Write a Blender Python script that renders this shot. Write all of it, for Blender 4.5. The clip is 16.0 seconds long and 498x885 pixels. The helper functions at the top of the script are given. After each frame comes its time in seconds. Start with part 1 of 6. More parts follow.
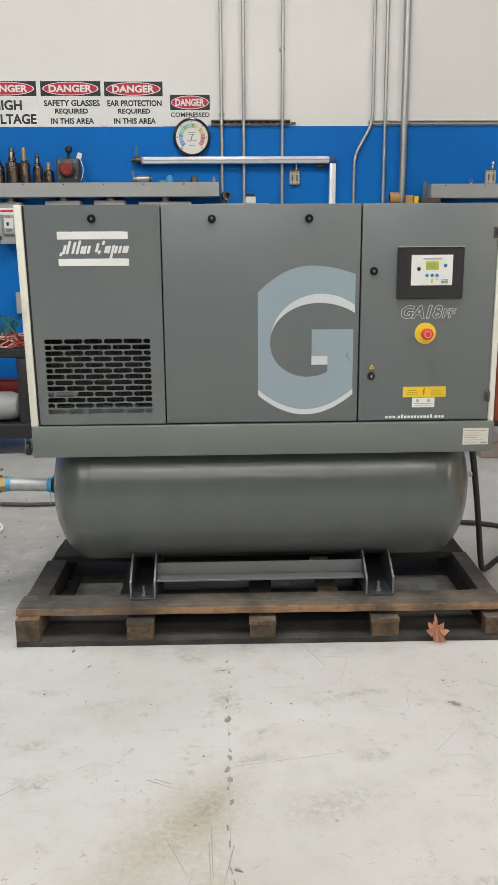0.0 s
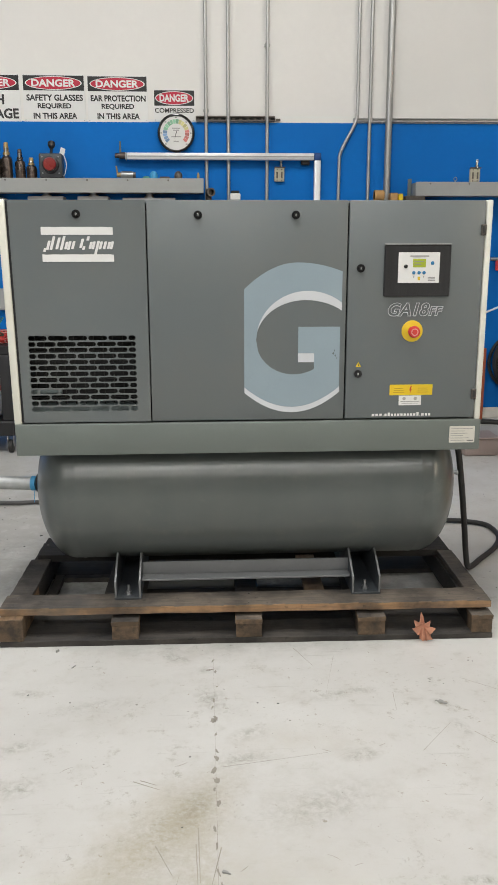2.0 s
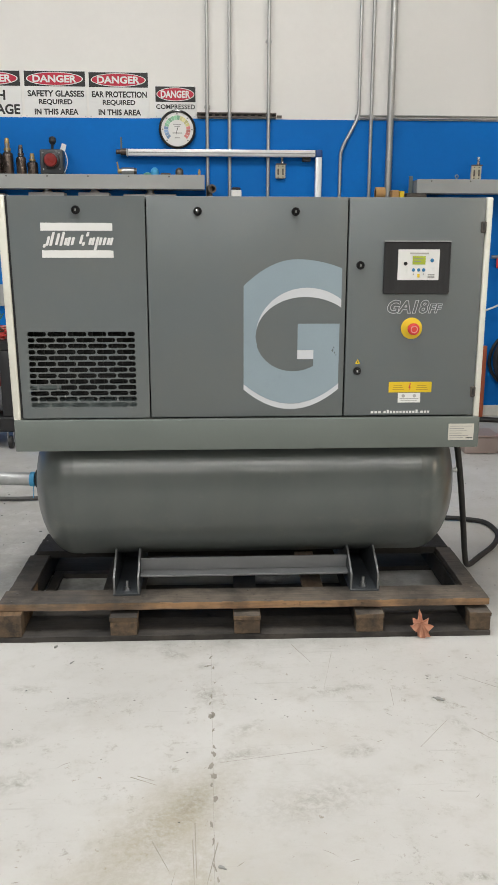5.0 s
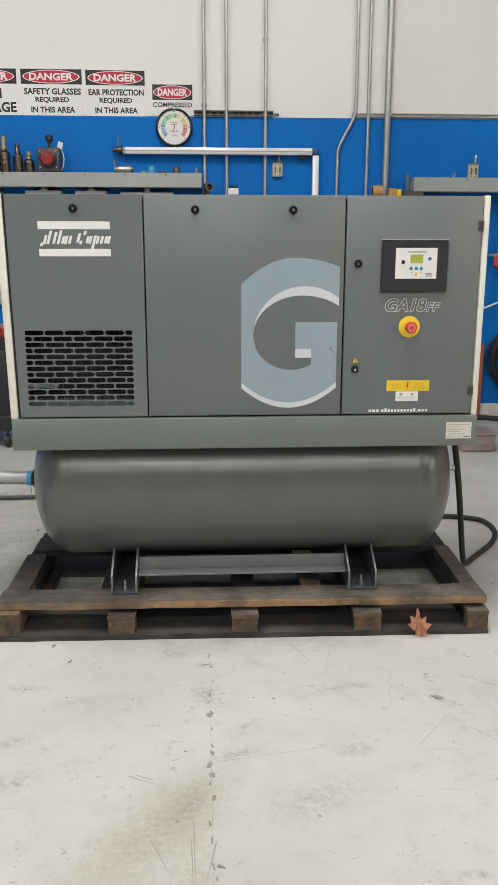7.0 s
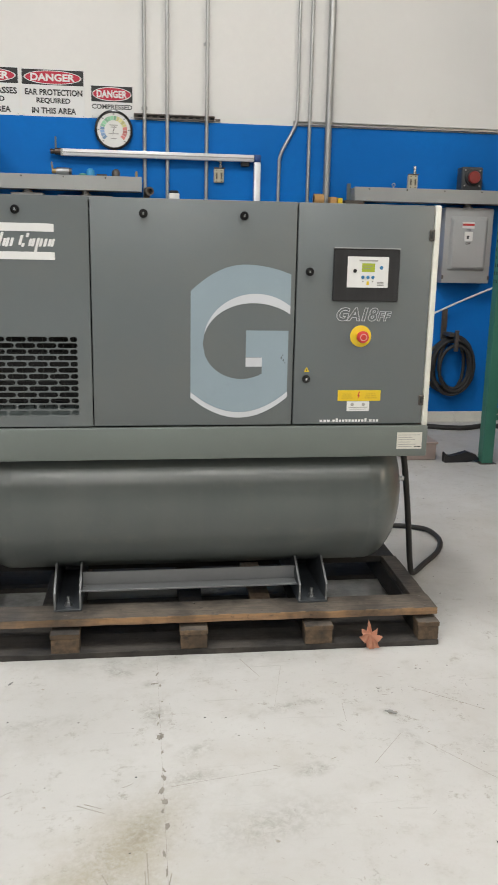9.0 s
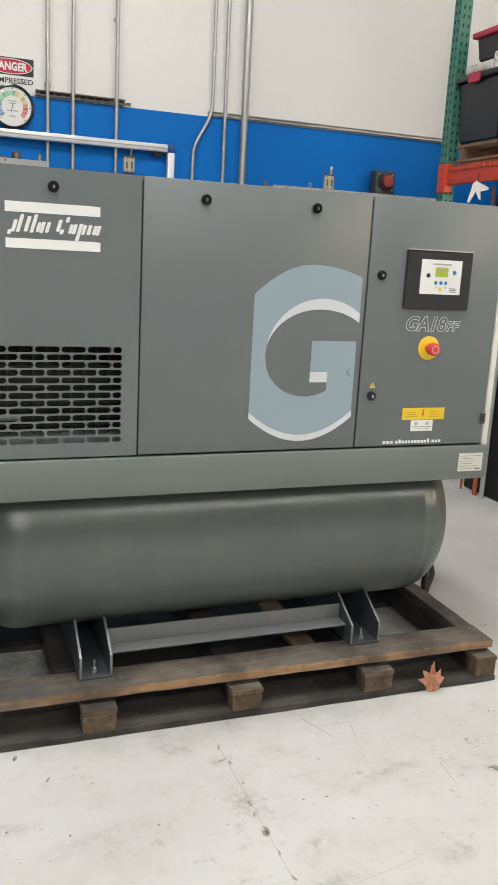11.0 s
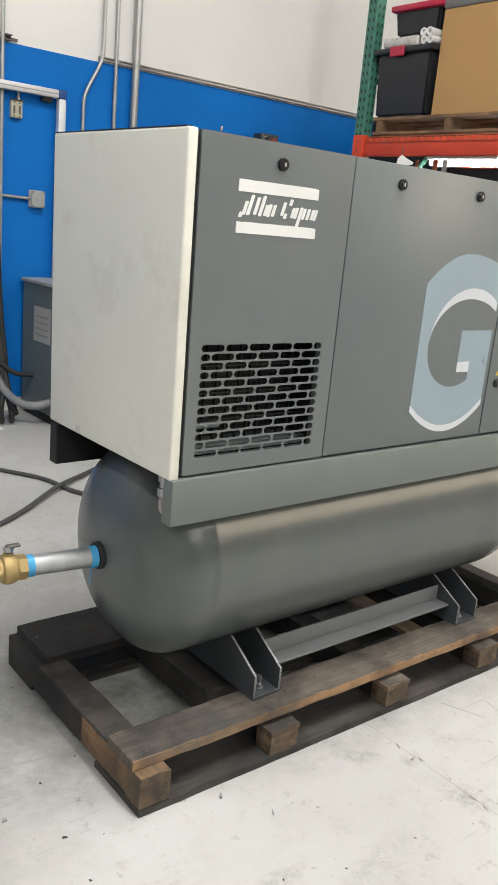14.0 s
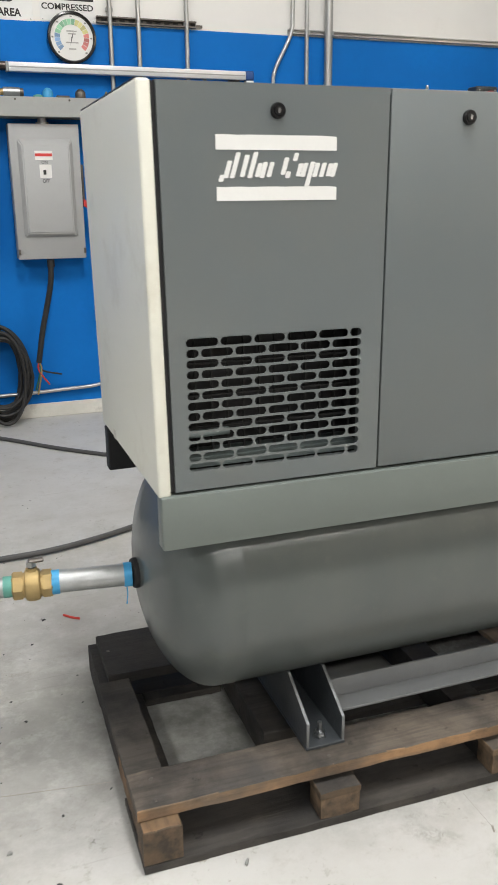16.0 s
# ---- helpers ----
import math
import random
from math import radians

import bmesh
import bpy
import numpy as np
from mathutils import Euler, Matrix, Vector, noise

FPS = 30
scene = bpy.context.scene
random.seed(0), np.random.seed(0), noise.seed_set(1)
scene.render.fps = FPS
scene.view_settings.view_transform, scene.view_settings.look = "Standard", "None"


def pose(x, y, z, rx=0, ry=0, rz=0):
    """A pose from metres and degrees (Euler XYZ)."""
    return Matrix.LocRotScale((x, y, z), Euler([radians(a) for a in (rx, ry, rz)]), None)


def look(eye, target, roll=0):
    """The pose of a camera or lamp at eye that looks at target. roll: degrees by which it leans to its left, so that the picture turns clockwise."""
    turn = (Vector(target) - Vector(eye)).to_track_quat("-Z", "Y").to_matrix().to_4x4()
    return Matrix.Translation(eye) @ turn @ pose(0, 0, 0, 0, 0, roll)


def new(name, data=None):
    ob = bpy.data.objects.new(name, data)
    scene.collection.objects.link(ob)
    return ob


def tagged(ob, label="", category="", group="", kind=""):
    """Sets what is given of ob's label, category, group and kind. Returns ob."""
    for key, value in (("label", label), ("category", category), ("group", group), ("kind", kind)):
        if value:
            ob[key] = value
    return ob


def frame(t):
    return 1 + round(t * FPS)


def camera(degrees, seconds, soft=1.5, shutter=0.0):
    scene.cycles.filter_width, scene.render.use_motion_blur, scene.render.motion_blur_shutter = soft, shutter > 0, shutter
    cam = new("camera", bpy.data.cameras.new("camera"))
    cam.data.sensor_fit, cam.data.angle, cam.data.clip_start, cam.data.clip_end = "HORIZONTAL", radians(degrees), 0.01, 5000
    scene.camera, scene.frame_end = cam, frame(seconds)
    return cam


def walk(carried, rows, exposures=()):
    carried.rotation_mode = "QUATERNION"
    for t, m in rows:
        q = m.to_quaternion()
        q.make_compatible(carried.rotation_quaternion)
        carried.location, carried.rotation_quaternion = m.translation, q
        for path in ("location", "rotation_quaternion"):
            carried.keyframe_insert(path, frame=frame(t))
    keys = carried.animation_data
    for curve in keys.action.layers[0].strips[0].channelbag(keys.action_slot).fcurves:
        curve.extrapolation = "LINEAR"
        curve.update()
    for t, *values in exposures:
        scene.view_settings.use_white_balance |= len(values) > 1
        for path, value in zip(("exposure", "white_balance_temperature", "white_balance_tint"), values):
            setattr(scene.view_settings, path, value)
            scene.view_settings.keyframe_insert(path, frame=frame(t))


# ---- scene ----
cam = camera(33.7, 16.0, soft=0.7, shutter=0.35)
PATH = [
    (0, (1.176, 0.394, 1.404), (1.239, 2.34, 0.946), -0.4),
    (0.5, (1.178, 0.391, 1.402), (1.242, 2.337, 0.944), -0.4),
    (1, (1.175, 0.392, 1.406), (1.242, 2.337, 0.944), -0.4),
    (1.5, (1.171, 0.401, 1.403), (1.248, 2.346, 0.945), -0.3),
    (2, (1.166, 0.414, 1.401), (1.27, 2.357, 0.937), -0.1),
    (2.5, (1.171, 0.422, 1.402), (1.289, 2.363, 0.932), -0.0),
    (3, (1.175, 0.419, 1.403), (1.291, 2.36, 0.935), 0.1),
    (3.5, (1.178, 0.412, 1.404), (1.285, 2.353, 0.933), 0.1),
    (4, (1.176, 0.411, 1.402), (1.28, 2.352, 0.932), 0.1),
    (6.5, (1.171, 0.414, 1.399), (1.27, 2.355, 0.925), 0.1),
    (7, (1.17, 0.414, 1.401), (1.279, 2.354, 0.926), 0.1),
    (7.5, (1.17, 0.412, 1.401), (1.28, 2.353, 0.931), 0.2),
    (8, (1.164, 0.416, 1.399), (1.274, 2.356, 0.928), 0.4),
    (8.5, (1.151, 0.431, 1.401), (1.282, 2.371, 0.935), 0.9),
    (8.7, (1.146, 0.446, 1.4), (1.329, 2.384, 0.939), 1.1),
    (10.8, (0.567, 1.012, 1.376), (1.21, 2.851, 0.924), 2.8),
    (11, (0.465, 1.063, 1.364), (1.167, 2.882, 0.921), 3.1),
    (11.5, (0.241, 1.28, 1.387), (1.094, 3.035, 0.949), 3.8),
    (12, (0.008, 1.345, 1.376), (0.99, 3.028, 0.926), 4.1),
    (12.5, (-0.165, 1.432, 1.363), (0.91, 3.061, 0.928), 4.5),
    (13, (-0.286, 1.63, 1.367), (0.818, 3.237, 0.92), 4.9),
    (13.5, (-0.382, 1.754, 1.353), (0.776, 3.312, 0.872), 6.0),
    (14, (-0.503, 1.788, 1.37), (0.741, 3.269, 0.861), 5.3),
    (14.5, (-0.516, 1.782, 1.384), (0.717, 3.264, 0.852), 3.7),
    (15, (-0.381, 1.756, 1.388), (0.663, 3.369, 0.833), 1.1),
    (15.5, (-0.106, 1.704, 1.389), (0.695, 3.446, 0.821), 0.9),
    (16, (0.164, 1.779, 1.363), (0.807, 3.583, 0.785), -0.5),
]
walk(cam, [(t, look(eye, target, roll)) for t, eye, target, roll in PATH],
     exposures=[(0.0, 0.0), (8.5, 0.0), (11.0, 0.15), (12.5, 0.28), (14.5, 0.28), (16.0, 0.25)])

# ---- world and lights ----
world = bpy.data.worlds.new("world")
scene.world = world
world.use_nodes = True
world.node_tree.nodes["Background"].inputs[0].default_value = (0.8, 0.87, 1.0, 1)
world.node_tree.nodes["Background"].inputs[1].default_value = 0.02

WALL_Y, ROOM_X0, ROOM_X1, ROOM_Y0, ROOM_H = 7.06, -6.5, 9.0, -9.0, 6.0
LAMP_POWER = 87.0
WINDOW_POWER = 190.0
# the hall's strip lights: centre x, y, length along x and y, share of the power
STRIP_Z = 5.86
STRIPS = [(-3.2, 2.3, 0.5, 2.4, 1.5), (0.9, 2.3, 0.5, 2.4, 2.1), (5.2, 2.3, 0.5, 2.4, 0.9),
          (-3.6, -4.2, 3.6, 0.5, 1.3), (0.9, -4.2, 3.6, 0.5, 1.6), (5.4, -4.2, 3.6, 0.5, 0.8),
          (-3.4, -7.4, 3.6, 0.5, 1.0), (0.9, -7.4, 3.6, 0.5, 1.1)]







# ---- materials ----
def principled(name, rough=0.5, metal=0.0):
    m = bpy.data.materials.new(name)
    m.use_nodes = True
    b = m.node_tree.nodes["Principled BSDF"]
    b.inputs["Roughness"].default_value = rough
    b.inputs["Metallic"].default_value = metal
    return m, m.node_tree.nodes, m.node_tree.links, b


def node(nodes, kind, **values):
    n = nodes.new(kind)
    for k, v in values.items():
        if k in n.inputs:
            n.inputs[k].default_value = v
    return n


def coords(nodes, links, stretch=(1, 1, 1)):
    tc = nodes.new("ShaderNodeTexCoord")
    mp = nodes.new("ShaderNodeMapping")
    mp.inputs["Scale"].default_value = stretch
    links.new(tc.outputs["Object"], mp.inputs["Vector"])
    return mp.outputs["Vector"]


def ramp(nodes, links, src, a, b, lo=0.0, hi=1.0):
    r = nodes.new("ShaderNodeMapRange")
    r.inputs["From Min"].default_value, r.inputs["From Max"].default_value = a, b
    r.inputs["To Min"].default_value, r.inputs["To Max"].default_value = lo, hi
    links.new(src, r.inputs["Value"])
    return r.outputs["Result"]


def mix(nodes, links, fac, a, b, blend="MIX"):
    n = nodes.new("ShaderNodeMix")
    n.data_type, n.blend_type = "RGBA", blend
    for sock, v in ((n.inputs[0], fac), (n.inputs[6], a), (n.inputs[7], b)):
        if isinstance(v, (tuple, float, int)):
            sock.default_value = (*v, 1) if isinstance(v, tuple) else v
        else:
            links.new(v, sock)
    return n.outputs[2]


def surface(name, color, rough=0.5, metal=0.0, stain=None, stain_at=(0.55, 0.75), var=0.08, big=2.5, fine=60.0, bump=0.05, stretch=(1, 1, 1), random=0.0, rough_var=0.1, spec=0.5):
    """A surface with broad and fine variation of its colour, patches of a stain, and fine relief."""
    m, nodes, links, b = principled(name, rough, metal)
    v = coords(nodes, links, stretch)
    n1 = node(nodes, "ShaderNodeTexNoise", Scale=big, Detail=6.0, Roughness=0.6)
    n2 = node(nodes, "ShaderNodeTexNoise", Scale=fine, Detail=4.0, Roughness=0.65)
    links.new(v, n1.inputs["Vector"]), links.new(v, n2.inputs["Vector"])
    dark = tuple(c * (1 - 2 * var) for c in color)
    lite = tuple(min(1.0, c * (1 + var)) for c in color)
    c = mix(nodes, links, ramp(nodes, links, n1.outputs["Fac"], 0.3, 0.7), dark, lite)
    c = mix(nodes, links, ramp(nodes, links, n2.outputs["Fac"], 0.3, 0.7, 0.0, 0.5), c, tuple(k * (1 - 1.5 * var) for k in color))
    if stain:
        n3 = node(nodes, "ShaderNodeTexNoise", Scale=big * 2.3, Detail=8.0, Roughness=0.7)
        links.new(v, n3.inputs["Vector"])
        c = mix(nodes, links, ramp(nodes, links, n3.outputs["Fac"], *stain_at), c, stain)
    if random:
        info = nodes.new("ShaderNodeObjectInfo")
        c = mix(nodes, links, ramp(nodes, links, info.outputs["Random"], 0, 1, 0.0, random), c, (0.02, 0.015, 0.01))
    links.new(c, b.inputs["Base Color"])
    links.new(ramp(nodes, links, n1.outputs["Fac"], 0.3, 0.7, max(0.03, rough - rough_var), min(1, rough + rough_var)), b.inputs["Roughness"])
    b.inputs["Specular IOR Level"].default_value = spec
    if bump:
        bp = node(nodes, "ShaderNodeBump", Strength=min(1.0, bump * 4), Distance=0.004)
        links.new(n2.outputs["Fac"], bp.inputs["Height"])
        links.new(bp.outputs["Normal"], b.inputs["Normal"])
    return m


def glow(name, color, strength):
    m, nodes, links, b = principled(name, 0.4)
    b.inputs["Base Color"].default_value = (*color, 1)
    b.inputs["Emission Color"].default_value = (*color, 1)
    b.inputs["Emission Strength"].default_value = strength
    return m


def wood(name, color, grey, dark, along="X", random=0.25):
    """Weathered sawn timber with grain along one axis, dark stains and worn fibres."""
    m, nodes, links, b = principled(name, 0.8)
    v = coords(nodes, links, (0.9, 14, 14) if along == "X" else (14, 0.9, 14))
    grain = node(nodes, "ShaderNodeTexNoise", Scale=6.0, Detail=8.0, Roughness=0.7)
    links.new(v, grain.inputs["Vector"])
    v2 = coords(nodes, links)
    big = node(nodes, "ShaderNodeTexNoise", Scale=4.0, Detail=6.0, Roughness=0.65)
    links.new(v2, big.inputs["Vector"])
    long = node(nodes, "ShaderNodeTexNoise", Scale=2.8, Detail=5.0, Roughness=0.6)
    links.new(v2, long.inputs["Vector"])
    fine = node(nodes, "ShaderNodeTexNoise", Scale=26.0, Detail=7.0, Roughness=0.75)
    links.new(coords(nodes, links, (0.35, 2.5, 2.5) if along == "X" else (2.5, 0.35, 2.5)), fine.inputs["Vector"])
    # fresh timber in some stretches, greyed in others
    c = mix(nodes, links, ramp(nodes, links, long.outputs["Fac"], 0.43, 0.57), color, grey)
    c = mix(nodes, links, ramp(nodes, links, grain.outputs["Fac"], 0.45, 0.75, 0.0, 0.75), c, tuple(k * 0.45 for k in grey))
    c = mix(nodes, links, ramp(nodes, links, fine.outputs["Fac"], 0.56, 0.72, 0.0, 0.7), c, tuple(min(1.0, k * 1.7) for k in grey))
    c = mix(nodes, links, ramp(nodes, links, big.outputs["Fac"], 0.46, 0.66, 0.0, 0.8), c, dark)
    spots = node(nodes, "ShaderNodeTexNoise", Scale=22.0, Detail=5.0, Roughness=0.7)
    links.new(v2, spots.inputs["Vector"])
    c = mix(nodes, links, ramp(nodes, links, spots.outputs["Fac"], 0.62, 0.70, 0.0, 0.8), c, dark)
    info = nodes.new("ShaderNodeObjectInfo")
    c = mix(nodes, links, ramp(nodes, links, info.outputs["Random"], 0, 1, 0.0, random), c, dark)
    links.new(c, b.inputs["Base Color"])
    bp = node(nodes, "ShaderNodeBump", Strength=0.5, Distance=0.004)
    links.new(grain.outputs["Fac"], bp.inputs["Height"])
    links.new(bp.outputs["Normal"], b.inputs["Normal"])
    return m


def floor_material():
    """Worn light-grey floor paint: scuffs, grime, a chipped joint, one oily patch with tyre scratches, and painted
    shade at the pallet.
    """
    m, nodes, links, b = principled("painted_concrete", 0.45)
    v = coords(nodes, links)
    def noise_(scale, detail=6.0, rough=0.6, vec=v, dist=0.0):
        n = node(nodes, "ShaderNodeTexNoise", Scale=scale, Detail=detail, Roughness=rough, Distortion=dist)
        links.new(vec, n.inputs["Vector"])
        return n.outputs["Fac"]
    c = mix(nodes, links, ramp(nodes, links, noise_(0.9), 0.3, 0.7), (0.45, 0.44, 0.42), (0.57, 0.565, 0.55))
    c = mix(nodes, links, ramp(nodes, links, noise_(7.0, 8, 0.7), 0.50, 0.72, 0.0, 0.45), c, (0.40, 0.385, 0.35))
    c = mix(nodes, links, ramp(nodes, links, noise_(2.6, 9, 0.72, dist=0.6), 0.56, 0.72, 0.0, 0.3), c, (0.40, 0.375, 0.33))
    c = mix(nodes, links, ramp(nodes, links, noise_(160.0, 3, 0.6), 0.55, 0.8, 0.0, 0.35), c, (0.45, 0.44, 0.42))
    # paint worn through in fine ragged flecks
    wear = nodes.new("ShaderNodeMath")
    wear.operation = "MULTIPLY"
    links.new(ramp(nodes, links, noise_(11.0, 12, 0.82), 0.565, 0.625), wear.inputs[0])
    links.new(ramp(nodes, links, noise_(1.7, 5, 0.6), 0.42, 0.62, 0.15, 1.0), wear.inputs[1])
    c = mix(nodes, links, ramp(nodes, links, wear.outputs[0], 0.0, 1.0, 0.0, 0.85), c, (0.30, 0.285, 0.245))
    # dark specks
    sp = noise_(26.0, 2, 0.5)
    c = mix(nodes, links, ramp(nodes, links, sp, 0.755, 0.775, 0.0, 0.75), c, (0.12, 0.11, 0.10))
    # small brown flecks of dirt trodden into the paint
    fl = nodes.new("ShaderNodeMath")
    fl.operation = "MULTIPLY"
    links.new(ramp(nodes, links, noise_(34.0, 6, 0.7), 0.635, 0.665), fl.inputs[0])
    links.new(ramp(nodes, links, noise_(4.5, 3, 0.5), 0.40, 0.60), fl.inputs[1])
    c = mix(nodes, links, ramp(nodes, links, fl.outputs[0], 0.0, 1.0, 0.0, 0.75), c, (0.24, 0.20, 0.15))
    # streaky scuffs, drawn out in two directions
    for turn, stretch in ((0.5, (1.2, 22, 1)), (-0.9, (1.0, 26, 1)), (1.45, (0.8, 20, 1))):
        tc = nodes.new("ShaderNodeTexCoord")
        mp = nodes.new("ShaderNodeMapping")
        mp.inputs["Rotation"].default_value, mp.inputs["Scale"].default_value = (0, 0, turn), stretch
        links.new(tc.outputs["Object"], mp.inputs["Vector"])
        s = noise_(2.2, 5, 0.6, mp.outputs["Vector"])
        c = mix(nodes, links, ramp(nodes, links, s, 0.66, 0.74, 0.0, 0.5), c, (0.33, 0.32, 0.30))
    # clusters of small scuffs
    cl = nodes.new("ShaderNodeMath")
    cl.operation = "MULTIPLY"
    links.new(ramp(nodes, links, noise_(3.4, 4, 0.6), 0.50, 0.66), cl.inputs[0])
    links.new(ramp(nodes, links, noise_(48.0, 7, 0.75, dist=0.8), 0.56, 0.66), cl.inputs[1])
    c = mix(nodes, links, ramp(nodes, links, cl.outputs[0], 0.15, 0.9, 0.0, 0.75), c, (0.25, 0.235, 0.21))
    c = mix(nodes, links, ramp(nodes, links, noise_(14.0, 8, 0.75), 0.58, 0.70, 0.0, 0.35), c, (0.33, 0.31, 0.28))
    # grime beside the machine, an oily patch and painted pallet shade, each with a ragged edge
    sep = nodes.new("ShaderNodeSeparateXYZ")
    links.new(v, sep.inputs[0])
    def patch(cx, cy, rx, ry, turn, lo, hi, amount, color, c, ns=5.0):
        mp = nodes.new("ShaderNodeMapping")
        mp.vector_type = "TEXTURE"
        mp.inputs["Location"].default_value, mp.inputs["Rotation"].default_value, mp.inputs["Scale"].default_value = (cx, cy, 0), (0, 0, turn), (rx, ry, 1)
        links.new(nodes.new("ShaderNodeTexCoord").outputs["Object"], mp.inputs["Vector"])
        ln = nodes.new("ShaderNodeVectorMath")
        ln.operation = "LENGTH"
        links.new(mp.outputs["Vector"], ln.inputs[0])
        near = ramp(nodes, links, ln.outputs["Value"], 0.0, 1.0, 1.0, 0.0)
        mul = nodes.new("ShaderNodeMath")
        mul.operation = "MULTIPLY"
        links.new(near, mul.inputs[0])
        links.new(ramp(nodes, links, noise_(ns, 9, 0.75), 0.3, 0.7), mul.inputs[1])
        return mix(nodes, links, ramp(nodes, links, mul.outputs[0], lo, hi, 0.0, amount), c, color)
    smear = ramp(nodes, links, noise_(38.0, 10, 0.78, dist=0.5), 0.42, 0.62)
    def smudge(cx, cy, rx, ry, turn, amount, c, color=(0.21, 0.20, 0.165)):
        mp = nodes.new("ShaderNodeMapping")
        mp.vector_type = "TEXTURE"
        mp.inputs["Location"].default_value, mp.inputs["Rotation"].default_value, mp.inputs["Scale"].default_value = (cx, cy, 0), (0, 0, turn), (rx, ry, 1)
        links.new(v, mp.inputs["Vector"])
        ln, mul = nodes.new("ShaderNodeVectorMath"), nodes.new("ShaderNodeMath")
        ln.operation, mul.operation = "LENGTH", "MULTIPLY"
        links.new(mp.outputs["Vector"], ln.inputs[0])
        links.new(ramp(nodes, links, ln.outputs["Value"], 0.1, 1.0, amount, 0.0), mul.inputs[0])
        links.new(smear, mul.inputs[1])
        return mix(nodes, links, mul.outputs[0], c, color)
    for sm in ((1.045, 3.05, 0.09, 0.035, -0.6, 0.8), (1.16, 2.96, 0.05, 0.03, 0.2, 0.8), (1.166, 2.778, 0.06, 0.09, 0.1, 0.8), (0.577, 2.836, 0.07, 0.03, -0.2, 0.7), (0.614, 2.546, 0.08, 0.04, 0.3, 0.7),
               (0.655, 2.358, 0.08, 0.05, 0.2, 0.8), (1.26, 2.452, 0.12, 0.05, 0.2, 0.7), (1.57, 2.778, 0.10, 0.04, 0.4, 0.6), (1.66, 2.798, 0.06, 0.03, 0.1, 0.6), (1.90, 2.71, 0.05, 0.025, -0.5, 0.9),
               (1.918, 2.576, 0.03, 0.06, 0.4, 0.7), (1.597, 2.455, 0.07, 0.04, 0.3, 0.8), (1.778, 1.969, 0.06, 0.02, 0.0, 0.9), (1.277, 2.575, 0.09, 0.04, 0.5, 0.6), (1.45, 2.25, 0.25, 0.10, 0.3, 0.5), (0.35, 2.7, 0.18, 0.06, 0.5, 0.5), (2.2, 2.5, 0.2, 0.07, -0.3, 0.5), (0.8, 2.75, 0.2, 0.05, 0.2, 0.4)):
        c = smudge(*sm[:6], c)
    c = patch(1.05, 2.16, 0.42, 0.15, 0.95, 0.06, 0.75, 0.75, (0.27, 0.24, 0.165), c, 60.0)
    c = patch(1.12, 2.24, 0.16, 0.07, 1.1, 0.10, 0.6, 0.7, (0.22, 0.195, 0.13), c, 70.0)
    c = patch(1.00, 2.14, 0.50, 0.20, 0.85, 0.08, 0.6, 0.45, (0.36, 0.32, 0.24), c, 9.0)
    c = patch(1.14, 1.90, 0.10, 0.50, 0.0, 0.1, 0.6, 0.55, (0.33, 0.29, 0.21), c, 40.0)
    c = patch(0.75, 1.85, 0.7, 0.22, 0.5, 0.15, 0.8, 0.45, (0.34, 0.31, 0.25), c)
    c = patch(1.25, 2.05, 0.5, 0.5, 0.0, 0.2, 0.8, 0.4, (0.42, 0.39, 0.32), c)
    c = patch(1.45, 2.55, 0.5, 0.2, 0.1, 0.2, 0.8, 0.35, (0.44, 0.41, 0.36), c)
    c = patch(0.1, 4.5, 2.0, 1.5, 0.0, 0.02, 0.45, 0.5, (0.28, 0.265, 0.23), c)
    # grime together with the soft shadow left of the pallet, painted in
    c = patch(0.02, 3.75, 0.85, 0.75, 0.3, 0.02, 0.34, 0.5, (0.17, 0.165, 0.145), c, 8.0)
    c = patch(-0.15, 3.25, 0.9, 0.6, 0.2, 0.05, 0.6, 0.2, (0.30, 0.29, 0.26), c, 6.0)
    # shade under pallet and tank, painted into the floor colour
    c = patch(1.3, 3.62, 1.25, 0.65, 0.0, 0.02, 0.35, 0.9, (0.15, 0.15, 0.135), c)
    c = patch(3.0, 4.4, 1.2, 1.1, 0.0, 0.15, 0.9, 0.4, (0.42, 0.39, 0.34), c)
    links.new(c, b.inputs["Base Color"])
    links.new(ramp(nodes, links, noise_(3.0), 0.3, 0.7, 0.32, 0.6), b.inputs["Roughness"])
    bp = node(nodes, "ShaderNodeBump", Strength=0.25, Distance=0.003)
    links.new(noise_(45.0, 6, 0.7), bp.inputs["Height"])
    links.new(bp.outputs["Normal"], b.inputs["Normal"])
    return m


